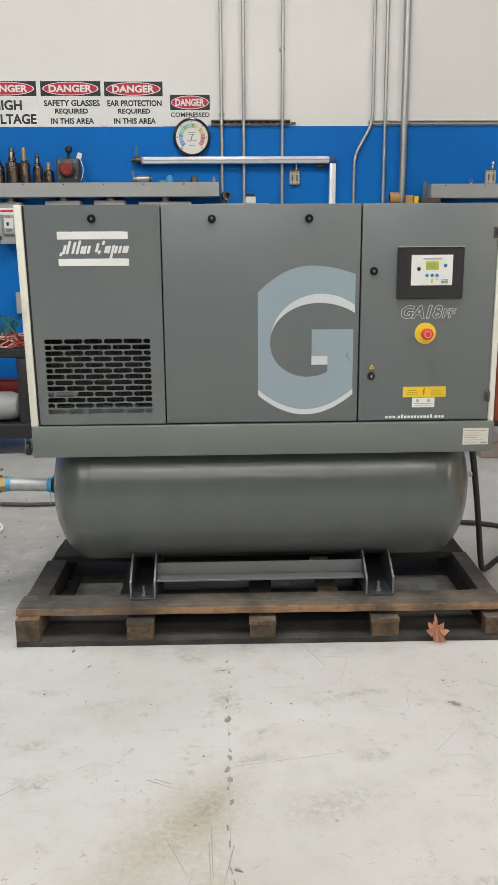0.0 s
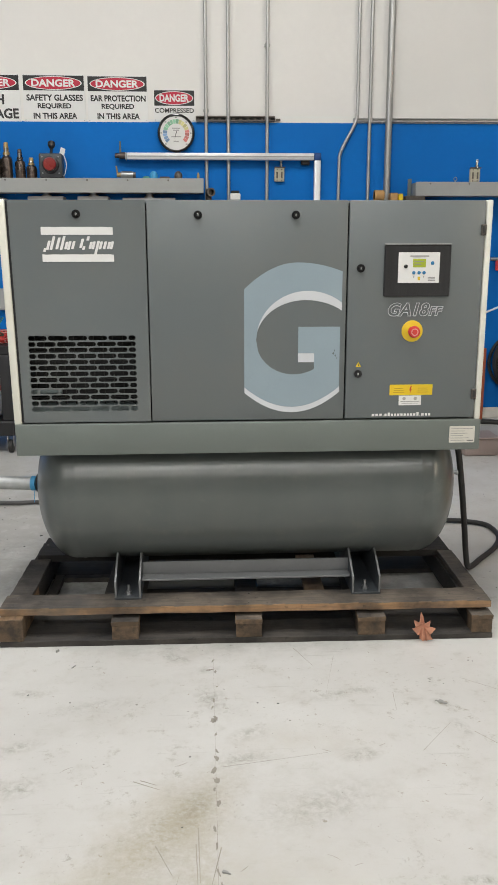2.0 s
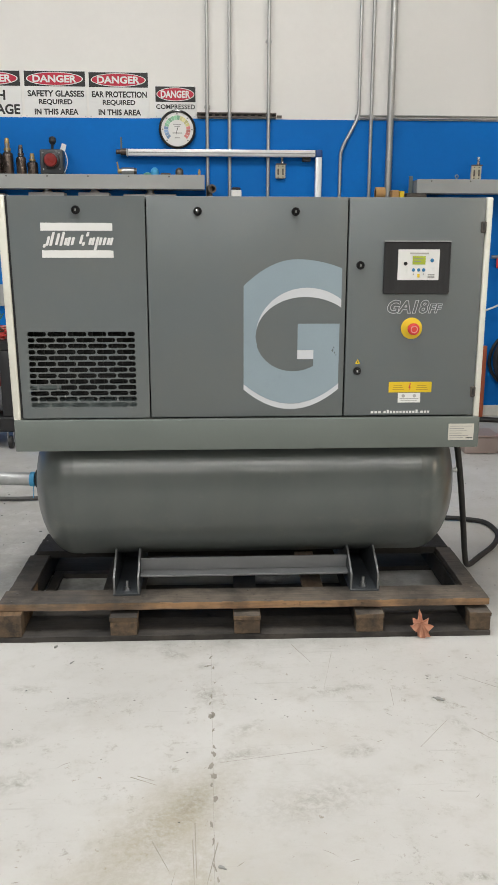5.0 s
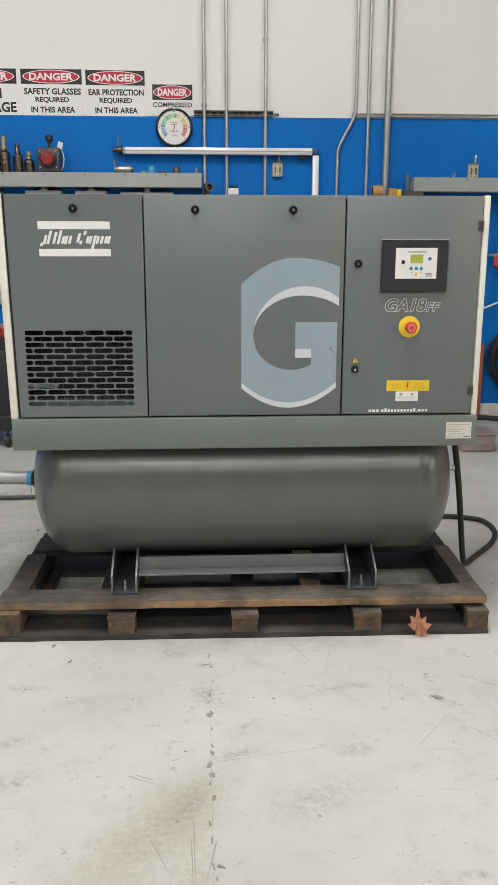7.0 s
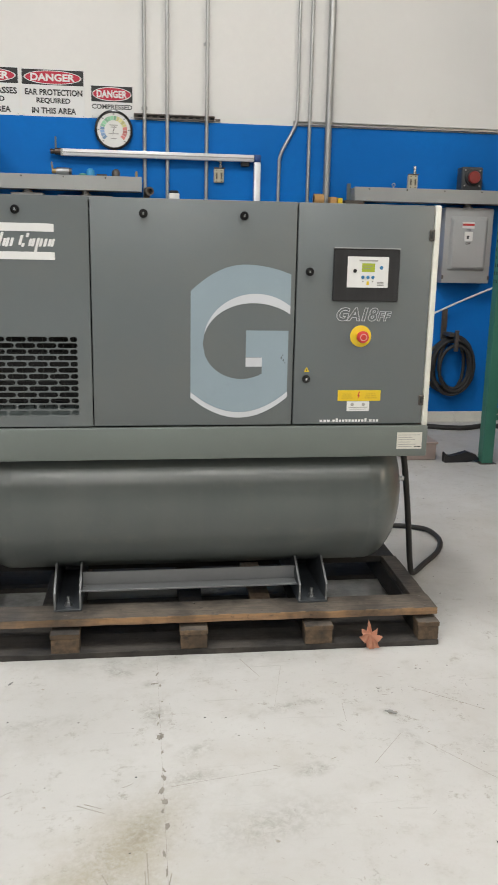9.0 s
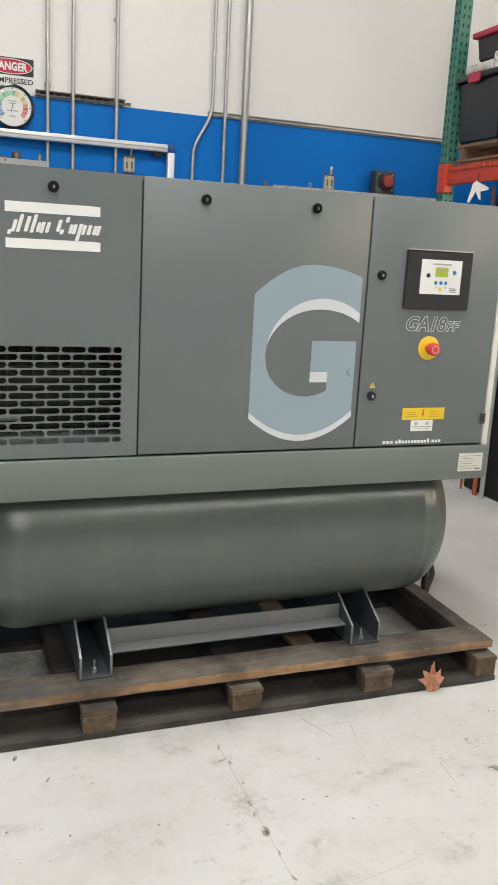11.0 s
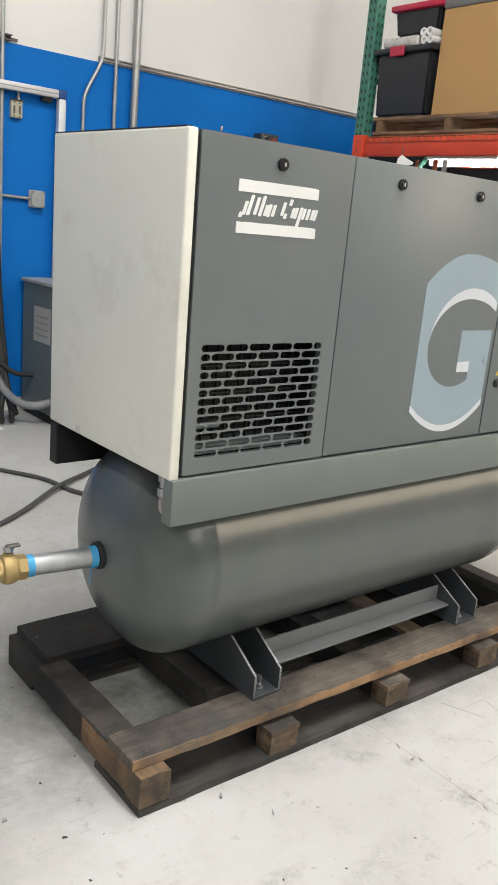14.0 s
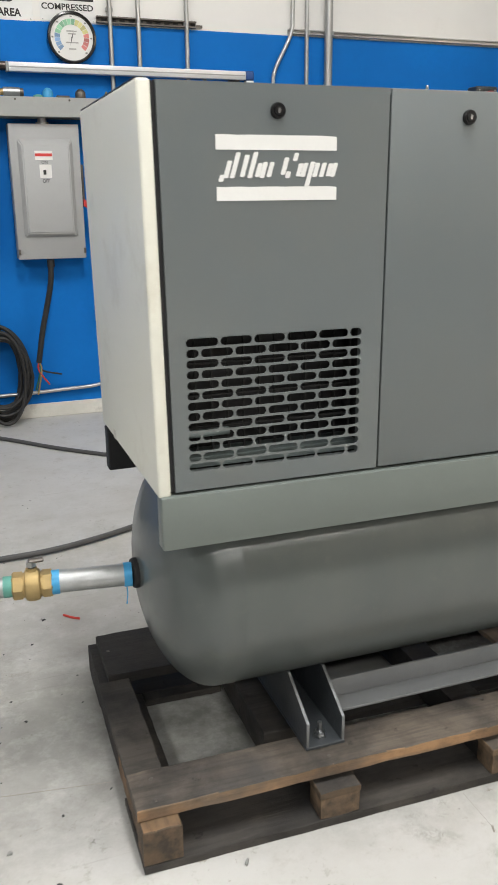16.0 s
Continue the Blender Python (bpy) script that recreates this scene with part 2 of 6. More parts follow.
def tank_enamel():
    """Dark glossy grey enamel with a thin, uneven film of dust, faint runs down the side and rubbed spots."""
    m, nodes, links, b = principled("tank_grey_enamel", 0.34)
    v = coords(nodes, links)
    soft = node(nodes, "ShaderNodeTexNoise", Scale=3.0, Detail=4.0, Roughness=0.55)
    links.new(v, soft.inputs["Vector"])
    runs = node(nodes, "ShaderNodeTexNoise", Scale=1.0, Detail=4.0, Roughness=0.6)
    links.new(coords(nodes, links, (7, 1.0, 1.0)), runs.inputs["Vector"])
    dust = node(nodes, "ShaderNodeTexNoise", Scale=11.0, Detail=8.0, Roughness=0.7)
    links.new(coords(nodes, links, (0.7, 1, 1)), dust.inputs["Vector"])
    c = mix(nodes, links, ramp(nodes, links, soft.outputs["Fac"], 0.25, 0.75), (0.078, 0.089, 0.087), (0.102, 0.113, 0.109))
    c = mix(nodes, links, ramp(nodes, links, runs.outputs["Fac"], 0.40, 0.75, 0.0, 0.35), c, (0.116, 0.123, 0.114))
    c = mix(nodes, links, ramp(nodes, links, dust.outputs["Fac"], 0.56, 0.74, 0.0, 0.3), c, (0.158, 0.163, 0.14))
    links.new(c, b.inputs["Base Color"])
    links.new(ramp(nodes, links, dust.outputs["Fac"], 0.35, 0.75, 0.36, 0.5), b.inputs["Roughness"])
    b.inputs["Specular IOR Level"].default_value = 0.2
    b.inputs["Coat Weight"].default_value = 0.7
    b.inputs["Coat IOR"].default_value = 1.5
    links.new(ramp(nodes, links, soft.outputs["Fac"], 0.3, 0.7, 0.17, 0.20), b.inputs["Coat Roughness"])
    bp = node(nodes, "ShaderNodeBump", Strength=0.05, Distance=0.004)
    links.new(soft.outputs["Fac"], bp.inputs["Height"])
    links.new(bp.outputs["Normal"], b.inputs["Normal"])
    return m


M = dict(
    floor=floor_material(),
    white_wall=surface("white_wall_paint", (0.80, 0.785, 0.76), 0.75, var=0.03, big=0.7, fine=25, bump=0.06, stain=(0.66, 0.64, 0.60), stain_at=(0.62, 0.85)),
    blue_wall=surface("blue_wall_paint", (0.004, 0.158, 0.54), 0.62, spec=0.15, var=0.06, big=1.2, fine=30, bump=0.06, stain=(0.005, 0.132, 0.46), stain_at=(0.6, 0.85)),
    # unseen walls and ceiling, kept dark so that less light bounces back
    dim_wall=surface("dim_wall_paint", (0.15, 0.15, 0.15), 0.8, var=0.05),
    ceiling=surface("dim_ceiling_paint", (0.28, 0.28, 0.27), 0.85, var=0.04),
    skirting=surface("skirting_paint", (0.68, 0.66, 0.60), 0.6, var=0.08, big=5, stain=(0.40, 0.38, 0.34)),
    grey=surface("machine_grey_paint", (0.132, 0.150, 0.154), 0.36, var=0.03, big=1.2, fine=140, bump=0.012, rough_var=0.03, stain=(0.146, 0.154, 0.146), stain_at=(0.45, 0.85)),
    base_grey=surface("base_grey_paint", (0.146, 0.167, 0.155), 0.38, var=0.04, big=2, fine=120, bump=0.02),
    tank=tank_enamel(),
    light_panel=surface("side_panel_light_grey", (0.74, 0.735, 0.655), 0.42, var=0.025, big=1.6, fine=90, bump=0.02, stain=(0.52, 0.49, 0.40), stain_at=(0.54, 0.85)),
    dark=surface("dark_interior", (0.012, 0.012, 0.013), 0.7, var=0.2),
    black_plastic=surface("black_plastic", (0.02, 0.02, 0.022), 0.42, var=0.1, fine=200),
    bezel=surface("bezel_black", (0.022, 0.022, 0.024), 0.38, var=0.15, stretch=(40, 1, 1), big=3),
    hose_grey=surface("grey_rubber_hose", (0.075, 0.073, 0.072), 0.55, var=0.12, big=20, fine=120),
    rubber=surface("black_rubber", (0.025, 0.024, 0.023), 0.6, var=0.2, fine=120, bump=0.05),
    lock_black=surface("lock_black_plastic", (0.012, 0.012, 0.013), 0.22, var=0.1, bump=0.0),
    emblem_white=surface("emblem_pale_vinyl", (0.60, 0.62, 0.65), 0.45, var=0.03, fine=80),
    tie=surface("tie_grey_paint", (0.150, 0.155, 0.160), 0.35, var=0.07, big=8, fine=90),
    lens=surface("dark_red_lens", (0.26, 0.022, 0.018), 0.28, var=0.12, bump=0.0),
    bowl=surface("browned_steel", (0.115, 0.09, 0.078), 0.30, 0.8, var=0.25, big=16, bump=0.0),
    chrome=surface("worn_chrome", (0.72, 0.72, 0.71), 0.22, 1.0, var=0.08),
    zinc=surface("galvanised_steel", (0.46, 0.47, 0.48), 0.38, 1.0, var=0.10, big=14, fine=90),
    conduit=surface("conduit_steel", (0.50, 0.50, 0.49), 0.42, 0.85, var=0.08, big=8, fine=90),
    bracket=surface("bracket_grey_paint", (0.052, 0.058, 0.064), 0.38, var=0.08, big=9, fine=90),
    logo_blue=surface("logo_blue_grey", (0.278, 0.352, 0.400), 0.40, var=0.04, fine=120, bump=0.008, stain=(0.24, 0.30, 0.34), stain_at=(0.62, 0.8)),
    white=surface("white_vinyl", (0.78, 0.78, 0.77), 0.5, var=0.03, fine=80),
    silver=surface("silver_edge", (0.75, 0.75, 0.74), 0.3, 0.6, var=0.04),
    yellow=surface("yellow_label", (0.80, 0.56, 0.02), 0.45, var=0.06),
    red=surface("red_plastic", (0.62, 0.045, 0.04), 0.4, var=0.08),
    lcd=surface("lcd_green", (0.42, 0.50, 0.06), 0.3, var=0.04),
    button=surface("blue_button", (0.03, 0.20, 0.42), 0.4, var=0.06),
    label=surface("paper_label", (0.62, 0.60, 0.54), 0.5, var=0.06, fine=60),
    ink=surface("dark_ink", (0.03, 0.03, 0.03), 0.6),
    grey_ink=surface("grey_ink", (0.28, 0.28, 0.27), 0.6),
    sign_red=surface("sign_red", (0.52, 0.012, 0.045), 0.45, var=0.04),
    sign_black=surface("sign_black", (0.010, 0.010, 0.010), 0.45, var=0.1),
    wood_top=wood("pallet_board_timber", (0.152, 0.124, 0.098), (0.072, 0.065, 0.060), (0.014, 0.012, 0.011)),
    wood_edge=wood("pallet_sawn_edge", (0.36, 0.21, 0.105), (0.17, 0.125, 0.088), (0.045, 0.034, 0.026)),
    # rear and lower boards: dark timber, blackened further for shade under the tank
    wood_shaded=wood("pallet_shaded_timber", (0.036, 0.031, 0.027), (0.026, 0.024, 0.022), (0.007, 0.006, 0.006)),
    worn_edge=surface("worn_steel_edge", (0.24, 0.245, 0.25), 0.35, 0.4, var=0.2, big=25),
    block_end=surface("block_end_grain", (0.22, 0.145, 0.085), 0.8, var=0.3, big=9, fine=70, bump=0.16, stain=(0.045, 0.033, 0.024), stain_at=(0.44, 0.66), random=0.5),
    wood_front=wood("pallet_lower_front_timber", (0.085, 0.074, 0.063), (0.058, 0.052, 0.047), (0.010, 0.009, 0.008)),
    film=surface("crumpled_film", (0.60, 0.56, 0.52), 0.3, var=0.15, big=18, fine=60, bump=0.15),
    faint_ink=surface("faint_print", (0.42, 0.41, 0.39), 0.6),
    amber_ink=surface("amber_print", (0.42, 0.26, 0.02), 0.6),
    stop_ring=surface("pale_red_ring", (0.66, 0.33, 0.30), 0.45, var=0.05),
    wood_pale=wood("pallet_new_timber", (0.36, 0.26, 0.165), (0.26, 0.19, 0.13), (0.09, 0.06, 0.04), along="Y"),
    wood_end=wood("pallet_stringer_timber", (0.30, 0.175, 0.085), (0.17, 0.115, 0.07), (0.035, 0.025, 0.019), along="Y"),
    brass=surface("brass", (0.47, 0.345, 0.16), 0.55, 0.7, var=0.14, big=20),
    fin=surface("fin_metal", (0.024, 0.024, 0.024), 0.6, 0.3, var=0.2),
    elbow=surface("dark_blue_fitting", (0.015, 0.07, 0.25), 0.45, var=0.08),
    tape=surface("blue_thread_tape", (0.05, 0.33, 0.62), 0.5, var=0.08),
    green_tape=surface("green_thread_seal", (0.12, 0.36, 0.30), 0.6, var=0.1),
    flex=surface("grey_flexible_conduit", (0.24, 0.245, 0.25), 0.5, var=0.12, big=12, fine=90),
    housing=surface("filter_housing_paint", (0.35, 0.315, 0.30), 0.45, var=0.05, big=12, fine=160),
    flange=surface("filter_flange_paint", (0.47, 0.455, 0.43), 0.5, var=0.05, big=12),
    pipe_zinc=surface("dull_galvanised_pipe", (0.50, 0.51, 0.51), 0.5, 0.8, var=0.12, big=22, fine=140),
    gutter=surface("wireway_grey_paint", (0.36, 0.37, 0.36), 0.5, var=0.05, big=3),
    ebox=surface("enclosure_grey_paint", (0.37, 0.375, 0.375), 0.45, var=0.04, big=3),
    xformer=surface("transformer_grey_paint", (0.13, 0.16, 0.16), 0.5, var=0.06, big=3),
    steel_grey=surface("dull_steel", (0.15, 0.135, 0.12), 0.45, 0.7, var=0.2, big=18),
    cream=surface("cream_plastic", (0.50, 0.47, 0.36), 0.5, var=0.1, big=30),
    paper=surface("white_paper", (0.78, 0.77, 0.75), 0.7, var=0.03),
    alu=surface("aluminium_pipe", (0.72, 0.73, 0.74), 0.38, 0.35, var=0.04),
    rack_green=surface("rack_green_paint", (0.05, 0.19, 0.135), 0.45, var=0.10, big=6, stain=(0.20, 0.25, 0.22), stain_at=(0.66, 0.8)),
    rack_orange=surface("rack_orange_paint", (0.66, 0.068, 0.026), 0.45, var=0.08, big=6, stain=(0.40, 0.10, 0.05), stain_at=(0.62, 0.8)),
    tote=surface("black_tote_plastic", (0.018, 0.019, 0.022), 0.38, var=0.1),
    tote_red=surface("red_lid_plastic", (0.50, 0.02, 0.06), 0.4, var=0.08),
    card=surface("cardboard", (0.47, 0.27, 0.105), 0.8, var=0.05, big=2, fine=60),
    card_tape=surface("grey_packing_tape", (0.17, 0.165, 0.16), 0.5, var=0.08),
    deck_wood=wood("rack_pallet_timber", (0.36, 0.20, 0.095), (0.25, 0.15, 0.08), (0.09, 0.05, 0.03), along="Y"),
    leaf=surface("dry_leaf", (0.66, 0.32, 0.21), 0.7, var=0.15, big=30),
    wire_red=surface("red_wire", (0.55, 0.04, 0.03), 0.5),
    wire_green=surface("green_wire", (0.03, 0.15, 0.10), 0.5),
    clear_box=surface("pale_plastic_box", (0.38, 0.30, 0.27), 0.35, var=0.10),
    orange_bar=surface("rusty_orange_bar", (0.42, 0.10, 0.04), 0.6, var=0.15),
    tube=glow("strip_lamp_tube", (1.0, 0.97, 0.90), 22.0),
)


# ---- mesh helpers ----
def world_of(ob):
    m = ob.matrix_basis.copy()
    return world_of(ob.parent) @ ob.matrix_parent_inverse @ m if ob.parent else m


def finish(bm, name, material, smooth=True):
    bmesh.ops.recalc_face_normals(bm, faces=bm.faces)
    me = bpy.data.meshes.new(name)
    bm.to_mesh(me)
    bm.free()
    if material is not None:
        me.materials.append(material)
    if smooth:
        for p in me.polygons:
            p.use_smooth = True
        me.set_sharp_from_angle(angle=radians(35))
    return me


def thing(name, at, label, category, group="", kind=""):
    ob = new(name)
    ob.empty_display_size = 0.1
    ob.location = at
    return tagged(ob, label, category, group, kind)


def part(name, bm, material, parent, label="", smooth=True):
    """Links a bmesh (in world coordinates) as one mesh object under a thing or a part."""
    ob = new(name, finish(bm, name, material, smooth))
    ob.parent = parent
    ob.matrix_parent_inverse = world_of(parent).inverted()
    return tagged(ob, label)


def solo(name, bm, material, label, category, group="", kind="", smooth=True):
    return tagged(new(name, finish(bm, name, material, smooth)), label, category, group, kind)


def add_box(bm, x0, x1, y0, y1, z0, z1, bevel=0.0, seg=1):
    r = bmesh.ops.create_cube(bm, size=1.0)
    vs = r["verts"]
    bmesh.ops.scale(bm, vec=(x1 - x0, y1 - y0, z1 - z0), verts=vs)
    bmesh.ops.translate(bm, vec=((x0 + x1) / 2, (y0 + y1) / 2, (z0 + z1) / 2), verts=vs)
    if bevel:
        es = list({e for v in vs for e in v.link_edges})
        bmesh.ops.bevel(bm, geom=es, offset=bevel, segments=seg, affect="EDGES", profile=0.5)
    return bm


def box(*a, **k):
    return add_box(bmesh.new(), *a, **k)


def add_cyl(bm, p0, p1, r, seg=16, r2=None, caps=True):
    p0, p1 = Vector(p0), Vector(p1)
    d = p1 - p0
    m = Matrix.Translation((p0 + p1) / 2) @ d.to_track_quat("Z", "Y").to_matrix().to_4x4()
    bmesh.ops.create_cone(bm, cap_ends=caps, segments=seg, radius1=r, radius2=r if r2 is None else r2, depth=d.length, matrix=m)
    return bm


def cyl(*a, **k):
    return add_cyl(bmesh.new(), *a, **k)


def spline(points, steps=8):
    ps = [Vector(p) for p in points]
    ps = [2 * ps[0] - ps[1]] + ps + [2 * ps[-1] - ps[-2]]
    out = []
    for a, b, c, d in zip(ps, ps[1:], ps[2:], ps[3:]):
        for i in range(steps):
            t = i / steps
            out.append(0.5 * (2 * b + (c - a) * t + (2 * a - 5 * b + 4 * c - d) * t * t + (3 * b - a - 3 * c + d) * t ** 3))
    return out + [ps[-2]]


def add_tube(bm, points, r, seg=10, steps=8, smooth=True):
    """A round tube along points."""
    ps = spline(points, steps) if smooth else [Vector(p) for p in points]
    rings, side = [], None
    for i, p in enumerate(ps):
        d = (ps[min(i + 1, len(ps) - 1)] - ps[max(i - 1, 0)]).normalized()
        if side is None:
            side = d.cross(Vector((0, 0, 1)))
            if side.length < 0.3:
                side = d.cross(Vector((0, 1, 0)))
        side = (side - d * side.dot(d)).normalized()  # carried along without twisting
        up = side.cross(d).normalized()
        rings.append([bm.verts.new(p + r * (math.cos(2 * math.pi * k / seg) * side + math.sin(2 * math.pi * k / seg) * up)) for k in range(seg)])
    for a, b in zip(rings, rings[1:]):
        for k in range(seg):
            bm.faces.new((a[k], a[(k + 1) % seg], b[(k + 1) % seg], b[k]))
    bm.faces.new(rings[0][::-1]), bm.faces.new(rings[-1])
    return bm


def tube(*a, **k):
    return add_tube(bmesh.new(), *a, **k)


def add_lathe(bm, profile, origin, axis, seg=32):
    """Turns (distance along the axis, radius) pairs round an axis through origin."""
    axis = Vector(axis).normalized()
    q = axis.to_track_quat("Z", "Y").to_matrix()
    rings = []
    for h, r in profile:
        rings.append([bm.verts.new(Vector(origin) + q @ Vector((max(r, 1e-4) * math.cos(2 * math.pi * k / seg), max(r, 1e-4) * math.sin(2 * math.pi * k / seg), h))) for k in range(seg)])
    for a, b in zip(rings, rings[1:]):
        for k in range(seg):
            bm.faces.new((a[k], a[(k + 1) % seg], b[(k + 1) % seg], b[k]))
    bm.faces.new(rings[0][::-1]), bm.faces.new(rings[-1])
    return bm


def lathe(*a, **k):
    return add_lathe(bmesh.new(), *a, **k)


def add_prism(bm, poly, depth, place=lambda u, v, w: (u, w, v), w0=0.0):
    """A flat polygon (u, v) given thickness from w0 to w0 + depth; place() sets it into the world."""
    a = [bm.verts.new(place(u, v, w0)) for u, v in poly]
    b = [bm.verts.new(place(u, v, w0 + depth)) for u, v in poly]
    n = len(poly)
    bm.faces.new(a), bm.faces.new(b[::-1])
    for i in range(n):
        bm.faces.new((a[i], a[(i + 1) % n], b[(i + 1) % n], b[i]))
    return bm


def prism(*a, **k):
    return add_prism(bmesh.new(), *a, **k)


def add_ring_plate(bm, outer, inner, depth, y):
    """A plate in the xz plane with a hole: outer and inner outlines of equal length, front at y, going back."""
    n = len(outer)
    fo, fi = [bm.verts.new((x, y, z)) for x, z in outer], [bm.verts.new((x, y, z)) for x, z in inner]
    bo, bi = [bm.verts.new((x, y + depth, z)) for x, z in outer], [bm.verts.new((x, y + depth, z)) for x, z in inner]
    for i in range(n):
        j = (i + 1) % n
        bm.faces.new((fo[i], fo[j], fi[j], fi[i]))
        bm.faces.new((fi[i], fi[j], bi[j], bi[i]))
        bm.faces.new((bo[i], bi[i], bi[j], bo[j]))
        bm.faces.new((fo[j], fo[i], bo[i], bo[j]))
    return bm


def lettering(text, x0, x1, z0, z1, y, outline=0.0, shear=0.0, bold=0.0, depth=0.0012):
    """Letters of the built-in font fitted into a box on a plane that faces -y."""
    cu = bpy.data.curves.new("lettering", "FONT")
    cu.body, cu.shear, cu.align_x = text, shear, "LEFT"
    cu.resolution_u = 3
    if outline:
        cu.fill_mode, cu.bevel_depth, cu.bevel_resolution = "NONE", outline, 1
        cu.offset = bold
    else:
        cu.extrude, cu.offset = 0.02, bold
    ob = new("lettering", cu)
    bpy.context.view_layer.update()
    me = bpy.data.meshes.new_from_object(ob.evaluated_get(bpy.context.evaluated_depsgraph_get()))
    bpy.data.objects.remove(ob)
    bm = bmesh.new()
    bm.from_mesh(me)
    bpy.data.meshes.remove(me)
    xs, ys = [v.co.x for v in bm.verts], [v.co.y for v in bm.verts]
    zs = [v.co.z for v in bm.verts]
    a, b, c, d, e, f = min(xs), max(xs), min(ys), max(ys), min(zs), max(zs)
    for v in bm.verts:
        px, pz, pw = (v.co.x - a) / (b - a), (v.co.y - c) / (d - c), (v.co.z - e) / max(1e-6, f - e)
        v.co = (x0 + px * (x1 - x0), y - pw * depth, z0 + pz * (z1 - z0))
    return bm


def ellipse(cx, cz, rx, rz, n=40):
    return [(cx + rx * math.cos(2 * math.pi * k / n), cz + rz * math.sin(2 * math.pi * k / n)) for k in range(n)]


# ---- the hall ----
bm = bmesh.new()
bmesh.ops.create_grid(bm, x_segments=1, y_segments=1, size=0.5)
bmesh.ops.scale(bm, vec=(ROOM_X1 - ROOM_X0 + 0.4, WALL_Y - ROOM_Y0 + 0.4, 1), verts=bm.verts)
bmesh.ops.translate(bm, vec=((ROOM_X0 + ROOM_X1) / 2, (ROOM_Y0 + WALL_Y) / 2, 0), verts=bm.verts)
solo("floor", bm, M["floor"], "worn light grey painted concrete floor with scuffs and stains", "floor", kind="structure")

BLUE_TOP = 2.318
wall = solo("wall_north", box(ROOM_X0 - 0.2, ROOM_X1 + 0.2, WALL_Y, WALL_Y + 0.2, 0, ROOM_H), M["white_wall"], "workshop wall painted white above a blue dado", "wall", kind="structure")
part("blue_dado", box(ROOM_X0, ROOM_X1, WALL_Y - 0.004, WALL_Y, 0.09, BLUE_TOP), M["blue_wall"], wall, "blue painted lower wall")
# the east wall has one large window, whose daylight comes in low across the hall
WIN_Y0, WIN_Y1, WIN_Z0, WIN_Z1 = -5.6, -0.4, 2.9, 5.4
bm = bmesh.new()
add_box(bm, ROOM_X1, ROOM_X1 + 0.2, ROOM_Y0, WIN_Y0, 0, ROOM_H), add_box(bm, ROOM_X1, ROOM_X1 + 0.2, WIN_Y1, WALL_Y, 0, ROOM_H)
add_box(bm, ROOM_X1, ROOM_X1 + 0.2, WIN_Y0, WIN_Y1, 0, WIN_Z0), add_box(bm, ROOM_X1, ROOM_X1 + 0.2, WIN_Y0, WIN_Y1, WIN_Z1, ROOM_H)
solo("wall_east", bm, M["white_wall"], "plain workshop side wall out of view", "wall", kind="structure")
win = thing("window_1", (ROOM_X1 + 0.1, (WIN_Y0 + WIN_Y1) / 2, WIN_Z0), "large plain frosted workshop window", "window", kind="structure")
for ya, yb, za, zb in ((WIN_Y0, WIN_Y0 + 0.06, WIN_Z0, WIN_Z1), (WIN_Y1 - 0.06, WIN_Y1, WIN_Z0, WIN_Z1), (WIN_Y0 + 0.061, WIN_Y1 - 0.061, WIN_Z0, WIN_Z0 + 0.06), (WIN_Y0 + 0.061, WIN_Y1 - 0.061, WIN_Z1 - 0.06, WIN_Z1)):
    part("window_frame", box(ROOM_X1 + 0.09, ROOM_X1 + 0.15, ya, yb, za, zb), M["conduit"], win)
for k in range(4):
    ya = WIN_Y0 + 0.06 + k * (WIN_Y1 - WIN_Y0 - 0.12) / 4
    part("pane", box(ROOM_X1 + 0.11, ROOM_X1 + 0.116, ya + 0.012, ya + (WIN_Y1 - WIN_Y0 - 0.12) / 4 - 0.012, WIN_Z0 + 0.055, WIN_Z1 - 0.055), M["white"], win)
    if k:
        part("mullion", box(ROOM_X1 + 0.095, ROOM_X1 + 0.145, ya - 0.02, ya + 0.02, WIN_Z0 + 0.061, WIN_Z1 - 0.061), M["conduit"], win)
wl = bpy.data.lights.new("window_light", "AREA")
wl.shape, wl.size, wl.size_y, wl.energy, wl.color = "RECTANGLE", WIN_Z1 - WIN_Z0 - 0.1, WIN_Y1 - WIN_Y0 - 0.1, WINDOW_POWER, (1.0, 0.84, 0.62)
wo = new("window_light", wl)
wo.location, wo.rotation_euler = (ROOM_X1 + 0.02, (WIN_Y0 + WIN_Y1) / 2, (WIN_Z0 + WIN_Z1) / 2), (0, radians(90), 0)
# unseen west and south walls and ceiling, darkened to deepen the shadows
solo("wall_west", box(ROOM_X0 - 0.2, ROOM_X0, ROOM_Y0, WALL_Y, 0, ROOM_H), M["dim_wall"], "plain workshop side wall out of view", "wall", kind="structure")
solo("wall_south", box(ROOM_X0 - 0.2, ROOM_X1 + 0.2, ROOM_Y0 - 0.2, ROOM_Y0, 0, ROOM_H), M["dim_wall"], "plain dark grey workshop wall out of view", "wall", kind="structure")
solo("ceiling", box(ROOM_X0 - 0.2, ROOM_X1 + 0.2, ROOM_Y0 - 0.2, WALL_Y + 0.2, ROOM_H, ROOM_H + 0.2), M["ceiling"], "plain darkened workshop ceiling out of view", "ceiling", kind="structure")
solo("baseboard", box(ROOM_X0, ROOM_X1, WALL_Y - 0.014, WALL_Y - 0.001, 0.0, 0.09, bevel=0.003), M["skirting"], "scuffed off-white baseboard along the blue wall", "baseboard", kind="structure")

